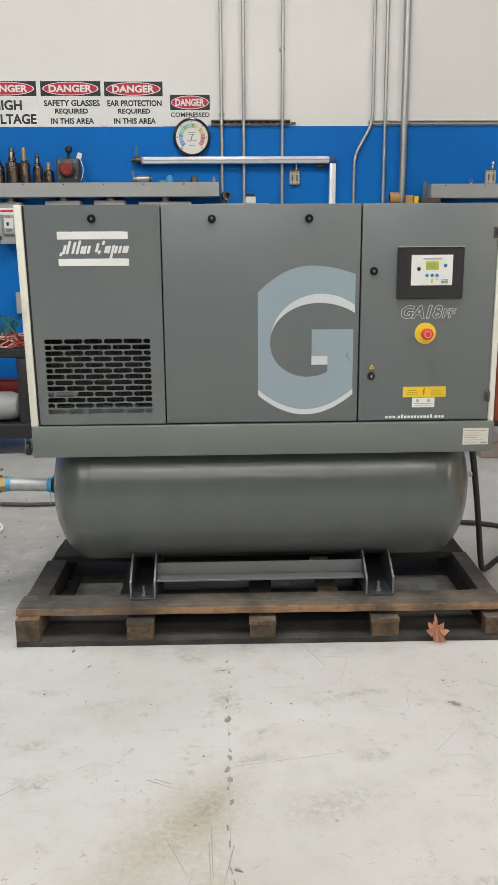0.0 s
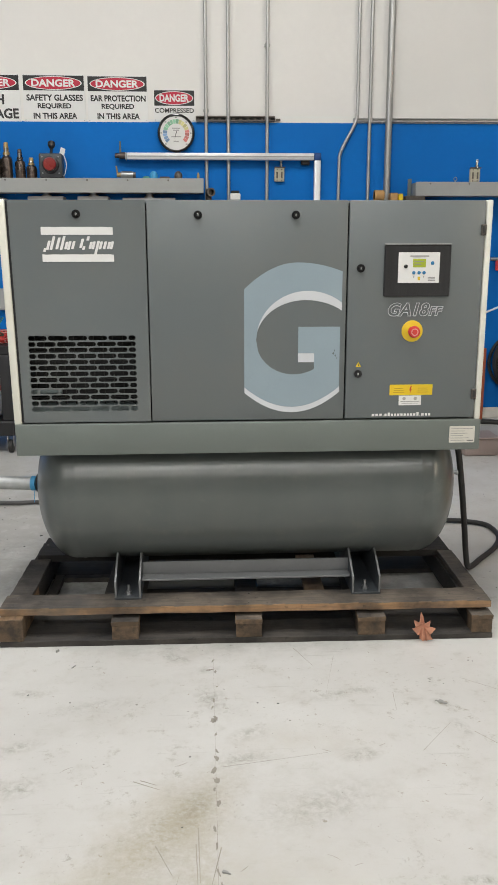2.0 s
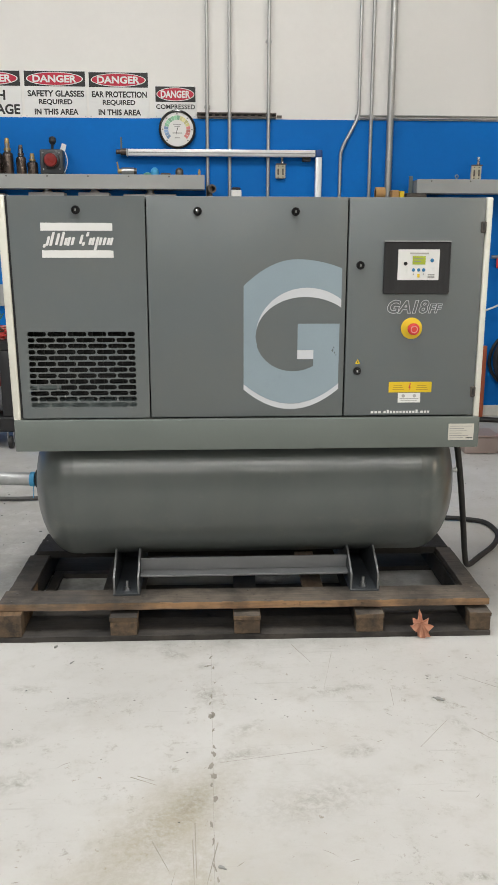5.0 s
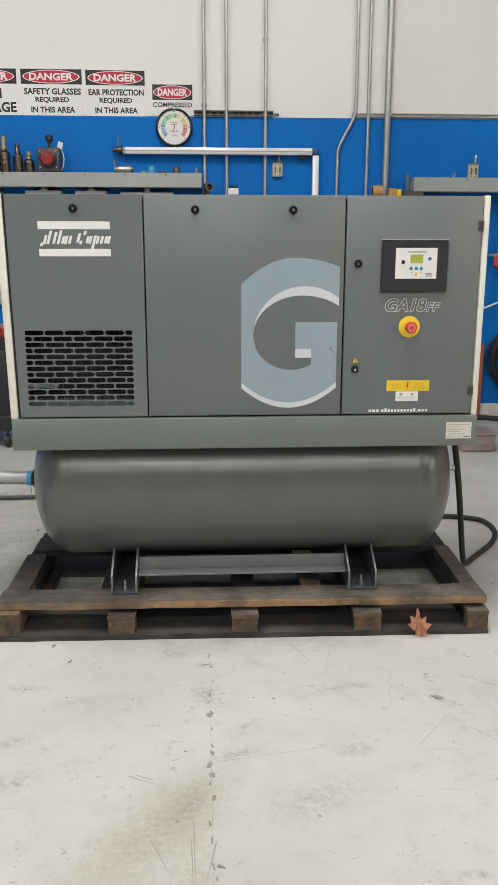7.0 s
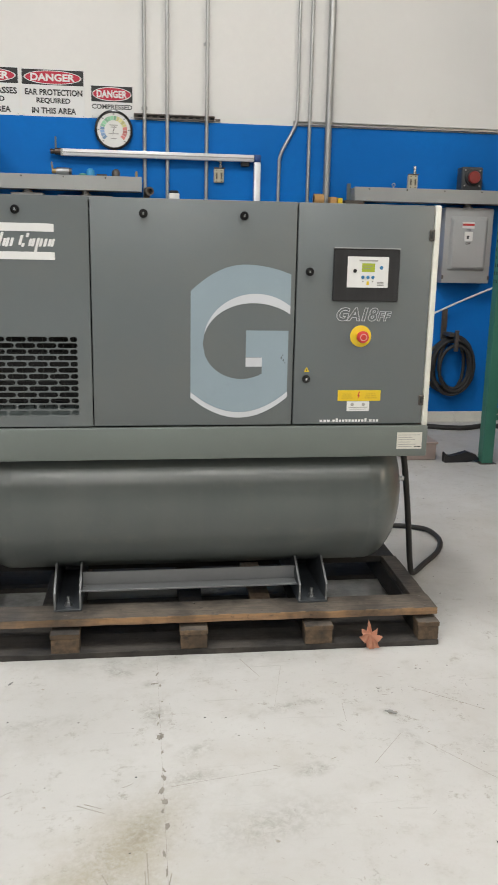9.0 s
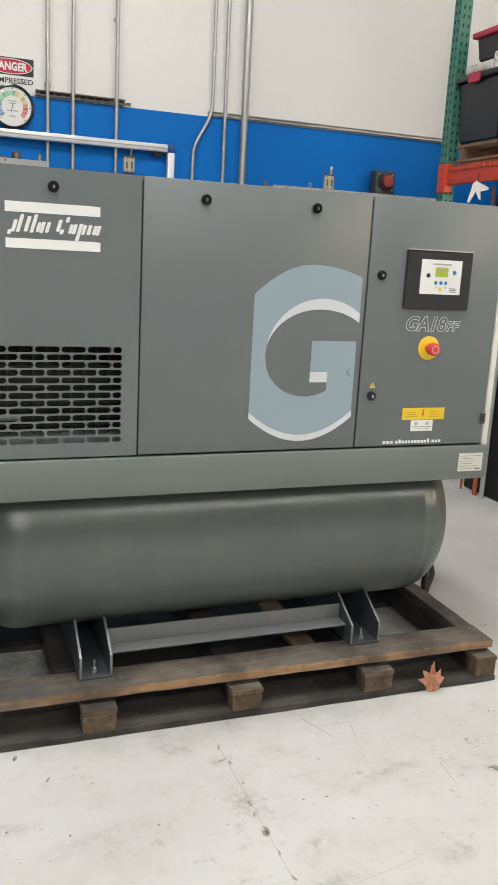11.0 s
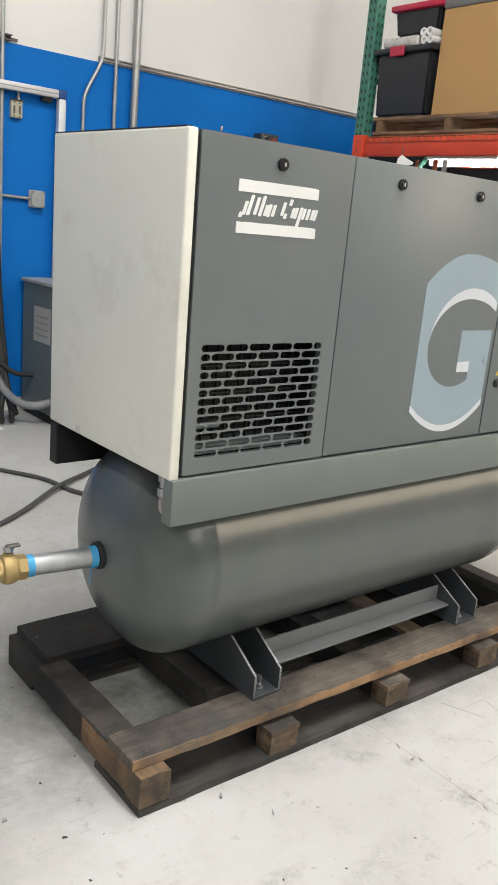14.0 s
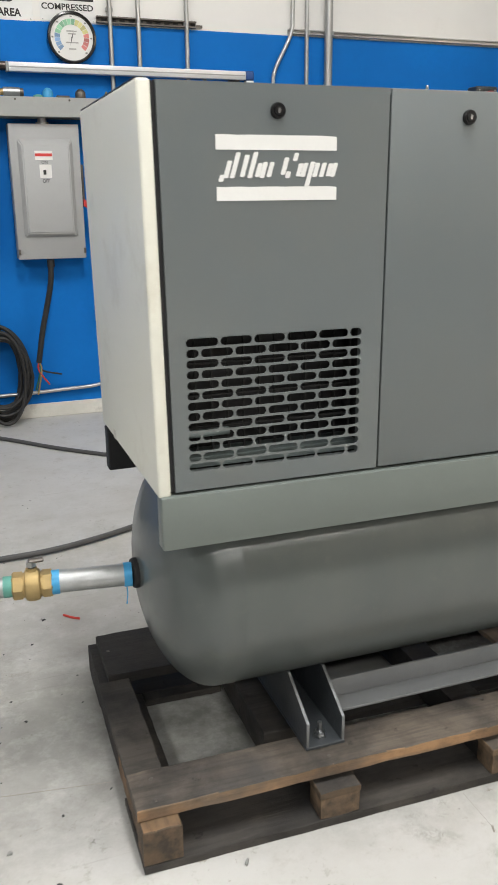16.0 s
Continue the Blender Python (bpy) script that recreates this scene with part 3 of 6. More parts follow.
for sx, sy, lx, ly, share in STRIPS:
    lamp = thing("ceiling_light", (sx, sy, STRIP_Z + 0.02), "long white strip light under the ceiling", "ceiling light", "hall strip lights")
    turned = lx > ly
    long = max(lx, ly) / 2
    bodies = [("housing", box(-long, long, -0.09, 0.09, STRIP_Z + 0.06, STRIP_Z + 0.14, bevel=0.006), M["white"])]
    for d in (-0.045, 0.045):
        bodies.append(("tube", cyl((-long + 0.02, d, STRIP_Z + 0.035), (long - 0.02, d, STRIP_Z + 0.035), 0.018), M["tube"]))
    for name, bm, mat in bodies:
        bm.transform(pose(sx, sy, 0, 0, 0, 0 if turned else 90))
        part(name, bm, mat, lamp)
    la = bpy.data.lights.new("strip_light", "AREA")
    la.shape, la.size, la.size_y, la.energy, la.color = "RECTANGLE", lx, ly, LAMP_POWER * share, (1.0, 1.0, 0.98)
    lo = new("strip_light", la)
    lo.location = (sx, sy, STRIP_Z)


# ---- the compressor ----
FY = 3.25  # the front of its doors
X0, X1, Z0, Z1, BACK = 0.504, 2.146, 0.805, 1.553, 3.856
comp = thing("air_compressor", (1.33, 3.58, 0.14), "dark grey screw air compressor with light sides on a horizontal tank", "air compressor")

def lean(bm):
    """The sheet at the tank outlet's end stands a little out of plumb."""
    for v in bm.verts:
        if v.co.x < 0.56:
            v.co.x -= 0.0085 * (v.co.z - 0.93) / 0.62
    return bm


# side panels with a rounded front edge
for xa, xb in ((X0 - 0.005, X0 + 0.021), (X1 - 0.0215, X1)):
    part("side_panel", lean(box(xa, xb, FY - 0.002, BACK, 0.797, Z1, bevel=0.006, seg=3)), M["light_panel"], comp, "light grey sheet metal side panel")
part("top_seal", lean(box(X0 - 0.003, X0 + 0.012, FY + 0.012, BACK - 0.006, Z1 + 0.0002, Z1 + 0.0022)), M["black_plastic"], comp, "black seal along the top edge")
# no seal: a black strip that paints the shade in the door gap
part("door_seal", lean(box(X0 + 0.0215, X0 + 0.0295, FY + 0.006, FY + 0.022, Z0, Z1 - 0.003)), M["dark"], comp, "black strip filling the shaded gap between side panel and door")
part("sticker", box(X0 - 0.0044, X0 - 0.003, 3.675, 3.70, 0.800, 0.822), M["label"], comp, "small pale sticker")
part("top_panel", box(X0 + 0.022, X1 - 0.032, FY + 0.004, BACK - 0.007, Z1 - 0.014, Z1 - 0.003, bevel=0.002), M["grey"], comp)
part("back_panel", box(X0 + 0.022, X1 - 0.032, BACK - 0.022, BACK - 0.004, 0.80, Z1 - 0.016), M["grey"], comp)
part("floor_pan", box(X0 + 0.022, X1 - 0.032, FY + 0.03, BACK - 0.032, 0.79, 0.803), M["dark"], comp)
part("inner_frame", box(0.985, 1.645, FY + 0.045, FY + 0.06, 0.81, Z1 - 0.02), M["dark"], comp)
part("inner_frame", box(1.66, 2.115, FY + 0.045, FY + 0.06, 0.81, Z1 - 0.02), M["dark"], comp)
# base frame: a channel in front, one behind, two across
base = part("base_rail", box(X0, X1, FY - 0.012, FY + 0.028, 0.689, 0.800, bevel=0.004, seg=2), M["base_grey"], comp, "grey painted base channel")
part("base_rail", box(X0, X1, BACK - 0.037, BACK + 0.003, 0.675, 0.790, bevel=0.003), M["dark"], comp, "black rear base channel")
for xa in (0.60, 2.02):
    part("cross_member", box(xa, xa + 0.04, FY + 0.03, BACK - 0.038, 0.742, 0.788), M["dark"], comp)

# doors
def door_panel(xa, xb, hole=None):
    bm = bmesh.new()
    za, zb = Z0 + 0.0005, Z1 - 0.002
    outer = [(xa, za), (xb, za), (xb, zb), (xa, zb)]
    if hole:
        add_ring_plate(bm, outer, [(hole[0], hole[2]), (hole[1], hole[2]), (hole[1], hole[3]), (hole[0], hole[3])], 0.02, FY)
    else:
        add_box(bm, xa, xb, FY, FY + 0.02, za, zb, bevel=0.003, seg=2)
    return lean(bm)


GX0, GX1, GZ0, GZ1 = 0.563, 0.932, 0.842, 1.108
D1, D2, D3 = (0.534, 0.9745), (0.9788, 1.6528), (1.6578, 2.122)
door_a = part("door", door_panel(*D1, hole=(GX0, GX1, GZ0, GZ1)), M["grey"], comp, "dark grey door with a slotted air grille")
door_b = part("door", door_panel(*D2), M["grey"], comp, "dark grey door with a large blue-grey letter shape")
door_c = part("door", door_panel(*D3), M["grey"], comp, "dark grey door with the control panel")


# air grille: rows of rounded slots, every second row shifted
def stadium(cx, cz, w, h, n=8):
    r = h / 2
    pts = []
    for side, a0 in ((1, -90), (-1, 90)):
        for k in range(n + 1):
            a = radians(a0 + 180 * k / n)
            pts.append((cx + side * (w / 2 - r) + r * math.cos(a), cz + r * math.sin(a)))
    return pts


def cell_outline(cx, cz, w, h, inner):
    out = []
    for x, z in inner:
        dx, dz = x - cx, z - cz
        k = min((w / 2) / max(abs(dx), 1e-9), (h / 2) / max(abs(dz), 1e-9))
        out.append([cx + dx * k, cz + dz * k])
    for sx in (-1, 1):
        for sz in (-1, 1):
            corner = (cx + sx * w / 2, cz + sz * h / 2)
            i = min(range(len(out)), key=lambda i: (out[i][0] - corner[0]) ** 2 + (out[i][1] - corner[1]) ** 2)
            out[i] = list(corner)
    return out


grille = bmesh.new()
ROWS_N = 13
ch = (GZ1 - GZ0) / ROWS_N
half = 0.029
cw = (GX1 - GX0 - half) / 5
for r in range(ROWS_N):
    widths = [cw] * 5 + [half] if r % 2 == 0 else [half] + [cw] * 5
    x, cz = GX0, GZ1 - (r + 0.5) * ch
    for w in widths:
        hole = stadium(x + w / 2, cz, w - 0.0042, ch - 0.0045)
        add_ring_plate(grille, cell_outline(x + w / 2, cz, w, ch, hole), hole, 0.0018, FY + 0.0005)
        x += w
part("grille", grille, M["grey"], door_a, smooth=False)

# what shows through the slots: a finned cooler in a dark case
cooler = part("cooler", box(GX0 - 0.03, GX1 + 0.03, FY + 0.13, FY + 0.15, GZ0 - 0.03, GZ1 + 0.03), M["dark"], comp, "finned cooler behind the grille")
fins = bmesh.new()
for k in range(12):
    fx = GX0 + 0.005 + k * 0.034
    add_box(fins, fx, fx + 0.004, FY + 0.075, FY + 0.082, GZ0 - 0.02, GZ1 + 0.02)
for k in range(9):
    fz = GZ0 + 0.005 + k * 0.0325
    add_box(fins, GX0 - 0.01, GX1 + 0.01, FY + 0.066, FY + 0.073, fz, fz + 0.003)
tagged(part("cooler_core", fins, M["fin"], cooler), kind="stuff")
part("pipe", cyl((GX0 - 0.01, FY + 0.05, 0.905), (GX0 + 0.10, FY + 0.05, 0.907), 0.008), M["xformer"], cooler)
part("bottom_tray", box(GX0 - 0.02, GX1 + 0.02, FY + 0.05, FY + 0.12, 0.835, 0.856), M["xformer"], cooler)
for xa in (0.53, 0.955):
    part("duct_wall", box(xa, xa + 0.008, FY + 0.022, FY + 0.15, GZ0 - 0.03, GZ1 + 0.03), M["dark"], cooler)
for za in (GZ0 - 0.038, GZ1 + 0.03):
    part("duct_wall", box(0.53, 0.963, FY + 0.022, FY + 0.15, za, za + 0.006), M["dark"], cooler)


def lock(parent, x, z):
    ring = part("lock", lathe([(0, 0.0142), (0.006, 0.0142), (0.009, 0.0128), (0.009, 0.0098), (0.004, 0.0094)], (x, FY + 0.001, z), (0, -1, 0), 24), M["lock_black"], parent, "black quarter-turn lock with a chrome core")
    return ring


LOCKS = [(door_a, 0.748, 1.506), (door_b, 1.149, 1.503), (door_b, 1.476, 1.503), (door_c, 1.700, 1.328), (door_c, 1.700, 0.966)]
for parent, x, z in LOCKS:
    lock(parent, x, z)
    part("lock_core", lathe([(0, 0.0092), (0.0085, 0.0092), (0.0102, 0.0080)], (x, FY - 0.0005, z), (0, -1, 0), 20), M["lock_black"], parent)
    part("key_slot", box(x - 0.0034, x + 0.0034, FY - 0.0112, FY - 0.004, z - 0.0046, z + 0.0046, bevel=0.001), M["chrome"], parent)
for z in (1.455, 0.890):
    part("hinge", box(2.108, 2.126, FY - 0.006, FY + 0.012, z - 0.019, z + 0.019, bevel=0.003), M["steel_grey"], door_c)
    part("hinge_pin", box(2.113, 2.119, FY - 0.008, FY - 0.004, z - 0.010, z + 0.012), M["ink"], door_c)

# white bars and the maker's mark as plain slanted strokes
def flat(x0, x1, z0, z1, y=FY, t=0.0012):
    return box(x0, x1, y - t, y + 0.0003, z0, z1)


def ragged_bar(x0, x1, z0, z1, seed):
    rnd = random.Random(seed)
    poly = [(x0, z0), (x1, z0), (x1, z1 - 0.0015)]
    n = 16
    for k in range(1, n):
        poly.append((x1 - (x1 - x0) * k / n, z1 - (rnd.random() * 0.0010 if rnd.random() < 0.35 else 0)))
    poly.append((x0, z1))
    return prism(poly, 0.0012, w0=FY - 0.0012)


part("white_bar", ragged_bar(0.630, 0.866, 1.4395, 1.465, 3), M["white"], door_a, smooth=False)
part("white_bar", ragged_bar(0.631, 0.867, 1.352, 1.3765, 5), M["white"], door_a, smooth=False)
B = 1.391
STEM, SLOPE = 0.0088, 0.30
# slanted stems at the pitch of the mark: start, lowest and highest point over the base line
for xa, lo, hi in ((0.636, -0.006, 0.006), (0.6435, 0.0, 0.030), (0.6555, 0.0, 0.044), (0.674, 0.002, 0.040), (0.689, 0.0, 0.045), (0.703, 0.002, 0.026), (0.7125, 0.0, 0.028), (0.7255, 0.002, 0.028),
                   (0.752, 0.006, 0.036), (0.7625, 0.0, 0.012), (0.769, 0.030, 0.044), (0.783, 0.003, 0.026), (0.7925, 0.002, 0.027), (0.806, -0.016, 0.029), (0.8165, 0.002, 0.027), (0.830, 0.002, 0.027), (0.8435, 0.003, 0.026), (0.853, 0.002, 0.027)):
    e = 0.0016
    pts = [(xa + e + SLOPE * lo, B + lo), (xa + STEM - e + SLOPE * lo, B + lo), (xa + STEM + SLOPE * (lo + e), B + lo + e), (xa + STEM + SLOPE * (hi - e), B + hi - e),
           (xa + STEM - e + SLOPE * hi, B + hi), (xa + e + SLOPE * hi, B + hi), (xa + SLOPE * (hi - e), B + hi - e), (xa + SLOPE * (lo + e), B + lo + e)]
    part("mark_stroke", prism(pts, 0.0012, w0=FY - 0.0012), M["white"], door_a, smooth=False)

# large emblem: a clipped disc with a ring cut out of it
EL, ER = 1.302, 1.638
def arc(cx, cz, rx, rz, a0, a1, n=28):
    return [(cx + rx * math.cos(radians(a0 + (a1 - a0) * k / n)), cz + rz * math.sin(radians(a0 + (a1 - a0) * k / n))) for k in range(n + 1)]


def clip_top(x):  # upper edge of the emblem
    return 1.348 - ((x - 1.485) / 0.184) ** 2 * 0.090 if x < 1.485 else 1.348 - ((x - 1.485) / 0.153) ** 2 * 0.030


def clip_bot(x):  # lower edge of its white rim
    return 0.832 + ((x - 1.468) / 0.168) ** 2 * 0.072


def hole_up(x):   # upper edge of the round opening
    u = min(1.0, abs(x - 1.512) / (0.1690 if x < 1.512 else 0.186))
    return 1.086 + 0.136 * math.sqrt(max(0.0, 1 - u * u))


def hole_low(x):
    u = min(1.0, abs(x - 1.475) / 0.132)
    return 1.086 - 0.120 * math.sqrt(max(0.0, 1 - u * u))


def rim_up(x):    # upper edge of the white crescent
    u = min(1.0, abs(x - 1.520) / (0.177 if x < 1.52 else 0.1815))
    return 1.086 + 0.167 * math.sqrt(max(0.0, 1 - u * u))


def column_fill(x0, x1, low, high, n, y):
    bm = bmesh.new()
    rows = []
    for k in range(n + 1):
        x = x0 + (x1 - x0) * k / n
        rows.append((bm.verts.new((x, y, low(x))), bm.verts.new((x, y, max(high(x), low(x) + 1e-4)))))
    for a, b in zip(rows, rows[1:]):
        bm.faces.new((a[0], b[0], b[1], a[1]))
    r = bmesh.ops.extrude_face_region(bm, geom=bm.faces[:])
    bmesh.ops.translate(bm, vec=(0, 0.0015, 0), verts=[g for g in r["geom"] if isinstance(g, bmesh.types.BMVert)])
    return bm


EY = FY - 0.0012
em = bmesh.new()
def merge(dst, src):
    me = bpy.data.meshes.new("t")
    src.to_mesh(me)
    src.free()
    dst.from_mesh(me)
    bpy.data.meshes.remove(me)


rimtop = lambda x: rim_up(x) if x > 1.345 else 1.086
merge(em, column_fill(EL, 1.343, lambda x: clip_bot(x) + 0.0195, clip_top, 8, EY))
merge(em, column_fill(1.343, ER, lambda x: max(rim_up(x), 1.087), clip_top, 40, EY))
merge(em, column_fill(1.343, 1.545, lambda x: clip_bot(x) + 0.0195, hole_low, 30, EY))
merge(em, column_fill(1.545, ER - 0.004, lambda x: clip_bot(x) + 0.0195, lambda x: 1.131, 12, EY))
merge(em, column_fill(1.489, 1.545, lambda x: 1.040, lambda x: 1.131, 4, EY))
part("emblem", em, M["logo_blue"], door_b, "large blue-grey emblem", smooth=False)
part("emblem_rim", column_fill(1.346, ER, lambda x: max(hole_up(x), 1.0865), lambda x: max(rim_up(x), 1.087), 40, EY), M["emblem_white"], door_b, "white crescent", smooth=False)
part("emblem_rim", column_fill(EL, ER - 0.003, clip_bot, lambda x: clip_bot(x) + 0.019, 30, EY), M["emblem_white"], door_b, "white lower rim", smooth=False)
part("emblem_rim", flat(1.489, 1.545, 1.0085, 1.0395), M["emblem_white"], door_b, "white block", smooth=False)

# control panel
panel = part("control_panel", box(1.779, 2.007, FY - 0.012, FY + 0.002, 1.233, 1.406, bevel=0.003), M["bezel"], door_c, "black control panel with a white keypad and green display")
part("control_trim", box(1.779, 2.007, FY - 0.0135, FY, 1.4065, 1.410), M["silver"], door_c)
PY = FY - 0.0122
part("keypad", flat(1.826, 1.968, 1.279, 1.381, PY), M["white"], door_c)
part("display", flat(1.876, 1.920, 1.331, 1.359, PY - 0.0012), M["lcd"], door_c, "green display")
part("display_text", flat(1.880, 1.912, 1.349, 1.3515, PY - 0.0022, 0.0005), M["grey_ink"], door_c)
part("display_text", flat(1.880, 1.905, 1.340, 1.3425, PY - 0.0022, 0.0005), M["grey_ink"], door_c)
part("keypad_print", flat(1.866, 1.930, 1.3655, 1.3705, PY - 0.0012), M["faint_ink"], door_c)
for x, z, r, mm in ((1.880, 1.313, 0.0058, "button"), (1.898, 1.313, 0.0058, "button"), (1.915, 1.313, 0.0058, "button"), (1.943, 1.345, 0.0062, "button"), (1.852, 1.334, 0.0065, "sign_black")):
    part("button", lathe([(0, r), (0.0015, r), (0.0022, r * 0.8)], (x, PY - 0.001, z), (0, -1, 0), 16), M[mm], door_c)
part("indicator", flat(1.894, 1.902, 1.288, 1.300, PY - 0.0012), M["yellow"], door_c)
for x in (1.879, 1.913):
    part("indicator", flat(x, x + 0.003, 1.297, 1.301, PY - 0.0012), M["grey_ink"], door_c)
for k in range(3):
    part("keypad_print", flat(1.930, 1.953, 1.286 + k * 0.005, 1.2885 + k * 0.005, PY - 0.0012), M["grey_ink"], door_c)

part("model_lettering", lettering("GA18", 1.798, 1.944, 1.1645, 1.212, FY - 0.001, outline=0.019, bold=0.034, shear=0.24, depth=0.002), M["emblem_white"], door_c, "white outlined lettering")
part("model_lettering", lettering("FF", 1.940, 1.992, 1.1655, 1.199, FY - 0.001, outline=0.024, bold=0.034, shear=0.24, depth=0.002), M["emblem_white"], door_c, "white outlined lettering")

stop = part("stop_plate", lathe([(0, 0.037), (0.0025, 0.037), (0.004, 0.034)], (1.886, FY, 1.114), (0, -1, 0), 36), M["yellow"], door_c, "round yellow plate of the emergency stop")
part("stop_button", lathe([(0.003, 0.0135), (0.018, 0.0135), (0.020, 0.019), (0.034, 0.0205), (0.039, 0.018), (0.041, 0.012), (0.0405, 0.0)], (1.886, FY, 1.114), (0, -1, 0), 28), M["red"], door_c, "red mushroom push button")
part("stop_ring", lathe([(0.0405, 0.0125), (0.0418, 0.0122), (0.0418, 0.0095), (0.0405, 0.0092)], (1.886, FY, 1.114), (0, -1, 0), 28), M["stop_ring"], door_c)
part("warning_triangle", prism([(1.692, 0.9905), (1.711, 0.9905), (1.7015, 1.0075)], 0.001, w0=FY - 0.001), M["yellow"], door_c, "yellow warning triangle", smooth=False)
part("warning_triangle", prism([(1.6995, 0.994), (1.7035, 0.994), (1.7015, 1.003)], 0.0005, w0=FY - 0.0016), M["ink"], door_c, smooth=False)
part("warning_label", flat(1.815, 1.968, 0.8885, 0.926), M["yellow"], door_c, "yellow warning label with plain bars")
for x0, x1 in ((1.828, 1.868), (1.912, 1.955)):
    for k, dz in enumerate((0.898, 0.905, 0.912)):
        part("label_print", flat(x0 + 0.002 * k, x1 - 0.003 * k, dz, dz + 0.0018, FY - 0.0012, 0.0005), M["amber_ink"], door_c)
part("warning_bolt", prism([(1.890, 0.921), (1.894, 0.921), (1.8895, 0.909), (1.894, 0.909), (1.887, 0.893), (1.889, 0.905), (1.885, 0.905)], 0.0006, w0=FY - 0.0018), M["red"], door_c, smooth=False)
part("white_label", flat(1.849, 1.929, 0.852, 0.8865), M["white"], door_c, "white printed label")
for x in (1.868, 1.908):
    part("label_print", lathe([(0, 0.006), (0.0004, 0.006)], (x, FY - 0.0012, 0.876), (0, -1, 0), 16), M["faint_ink"], door_c)
part("label_print", flat(1.855, 1.923, 0.8648, 0.8668, FY - 0.0012, 0.0005), M["grey_ink"], door_c)
part("label_print", flat(1.859, 1.918, 0.858, 0.860, FY - 0.0012, 0.0005), M["faint_ink"], door_c)
# web address shown as plain bars
rnd = random.Random(4)
x = 1.754
for w in "www.abcdefgijkl.mno":
    wide = 0.0035 if w == "." else 0.0115 if w in "wm" else 0.0095
    tall = 0.0025 if w == "." else 0.0125 if w in "bl" else 0.0085
    part("address_bar", flat(x, x + wide - 0.0018, 0.8135, 0.8135 + tall), M["white"], door_c)
    x += wide + 0.0020
part("rating_plate", box(2.034, 2.126, FY - 0.0135, FY - 0.011, 0.716, 0.776), M["label"], base, "printed metal rating plate")
for k, (xa, xb) in enumerate(((2.039, 2.118), (2.039, 2.09), (2.039, 2.10), (2.039, 2.085), (2.039, 2.105), (2.039, 2.09))):
    part("plate_print", flat(xa, xb, 0.766 - k * 0.0085, 0.7678 - k * 0.0085, FY - 0.0135, 0.0004), M["grey_ink"], base)
part("plate_print", flat(2.098, 2.122, 0.7225, 0.7255, FY - 0.0135, 0.0004), M["ink"], base)
for wx, wz, wr in ((1.612, 1.038, 0.004), (1.619, 1.030, 0.003), (1.616, 1.048, 0.0025), (1.624, 1.022, 0.002)):
    part("wear_mark", prism([(wx - wr, wz), (wx, wz + wr * 1.8), (wx + wr * 0.8, wz + wr * 0.4), (wx + wr * 0.2, wz - wr * 1.3)], 0.0004, w0=EY - 0.0006), M["xformer"], door_b, smooth=False)
for x in (0.56, 0.66):
    part("screw", lathe([(0, 0.008), (0.004, 0.006)], (x, 3.5 + (x - 0.5), Z1 - 0.001), (0, 0, 1), 12), M["zinc"], comp)
part("sticker", box(X0 - 0.0006, X0 + 0.001, 3.66, 3.69, 0.812, 0.842), M["label"], comp)

# tank with domed ends
TY, TZ, TR, TX0, TX1 = 3.565, 0.497, 0.294, 0.512, 2.138
prof = []
crown = 0.15
n = 24
for k in range(n + 1):
    a = math.pi / 2 * k / n
    prof.append((crown * (1 - math.cos(a)), TR * math.sin(a)))
L = TX1 - TX0
prof = [(0, 0.0)] + prof[1:] + [(crown + 0.02, TR), (crown + 0.024, TR + 0.0012), (crown + 0.032, TR + 0.0012), (crown + 0.038, TR)]
full = prof + [(L - h, r) for h, r in reversed(prof)]
tank = part("tank", lathe(full, (TX0, TY, TZ), (1, 0, 0), 112), M["tank"], comp, "grey enamelled horizontal air receiver with domed ends")
lie = Matrix.Translation((1.985, TY, TZ)) @ Matrix.Rotation(radians(-46), 4, "X")  # the shell's normal becomes -y
plate_bm = bmesh.new()
for xa, xb, za, zb in ((-0.065, 0.065, 0.013, 0.017), (-0.065, 0.065, -0.017, -0.013), (-0.065, -0.060, -0.0128, 0.0128), (0.060, 0.065, -0.0128, 0.0128)):
    add_box(plate_bm, xa, xb, -TR - 0.004, -TR + 0.003, za, zb, bevel=0.0008)
plate_bm.transform(lie)
part("tank_plate", plate_bm, M["tank"], tank, "raised frame of a name plate")
plate_bm = box(-0.058, 0.058, -TR - 0.0016, -TR + 0.002, -0.0115, 0.0115)
plate_bm.transform(lie)
part("name_plate", plate_bm, M["steel_grey"], tank, "small dull metal plate")
# outlet socket in near-black, which also paints in the shade of its recess
part("port", lathe([(0, 0.020), (0.0, 0.034), (0.003, 0.0365), (0.05, 0.037)], (TX0 - 0.012, TY, TZ), (1, 0, 0), 32), M["dark"], tank, "black threaded outlet socket with its recess shade in the colour")
part("port", cyl((TX1 - 0.02, TY, TZ), (TX1 + 0.012, TY, TZ), 0.04, 28), M["tank"], tank)
part("drain_valve", lathe([(0, 0.013), (0.010, 0.013), (0.011, 0.008), (0.022, 0.008), (0.023, 0.011), (0.030, 0.010)], (TX1 - 0.006, TY - 0.05, TZ + 0.03), (1, 0, 0), 12), M["zinc"], tank, "small steel drain cock")
part("fitting", lathe([(0, 0.016), (0.02, 0.016), (0.022, 0.011), (0.034, 0.011), (0.036, 0.015), (0.05, 0.015)], (0.540, FY + 0.075, 0.735), (0, 0, 1), 14), M["zinc"], comp)
part("fitting_hose", tube([(0.540, FY + 0.075, 0.735), (0.540, FY + 0.07, 0.70), (0.57, FY + 0.05, 0.69)], 0.011), M["housing"], comp)

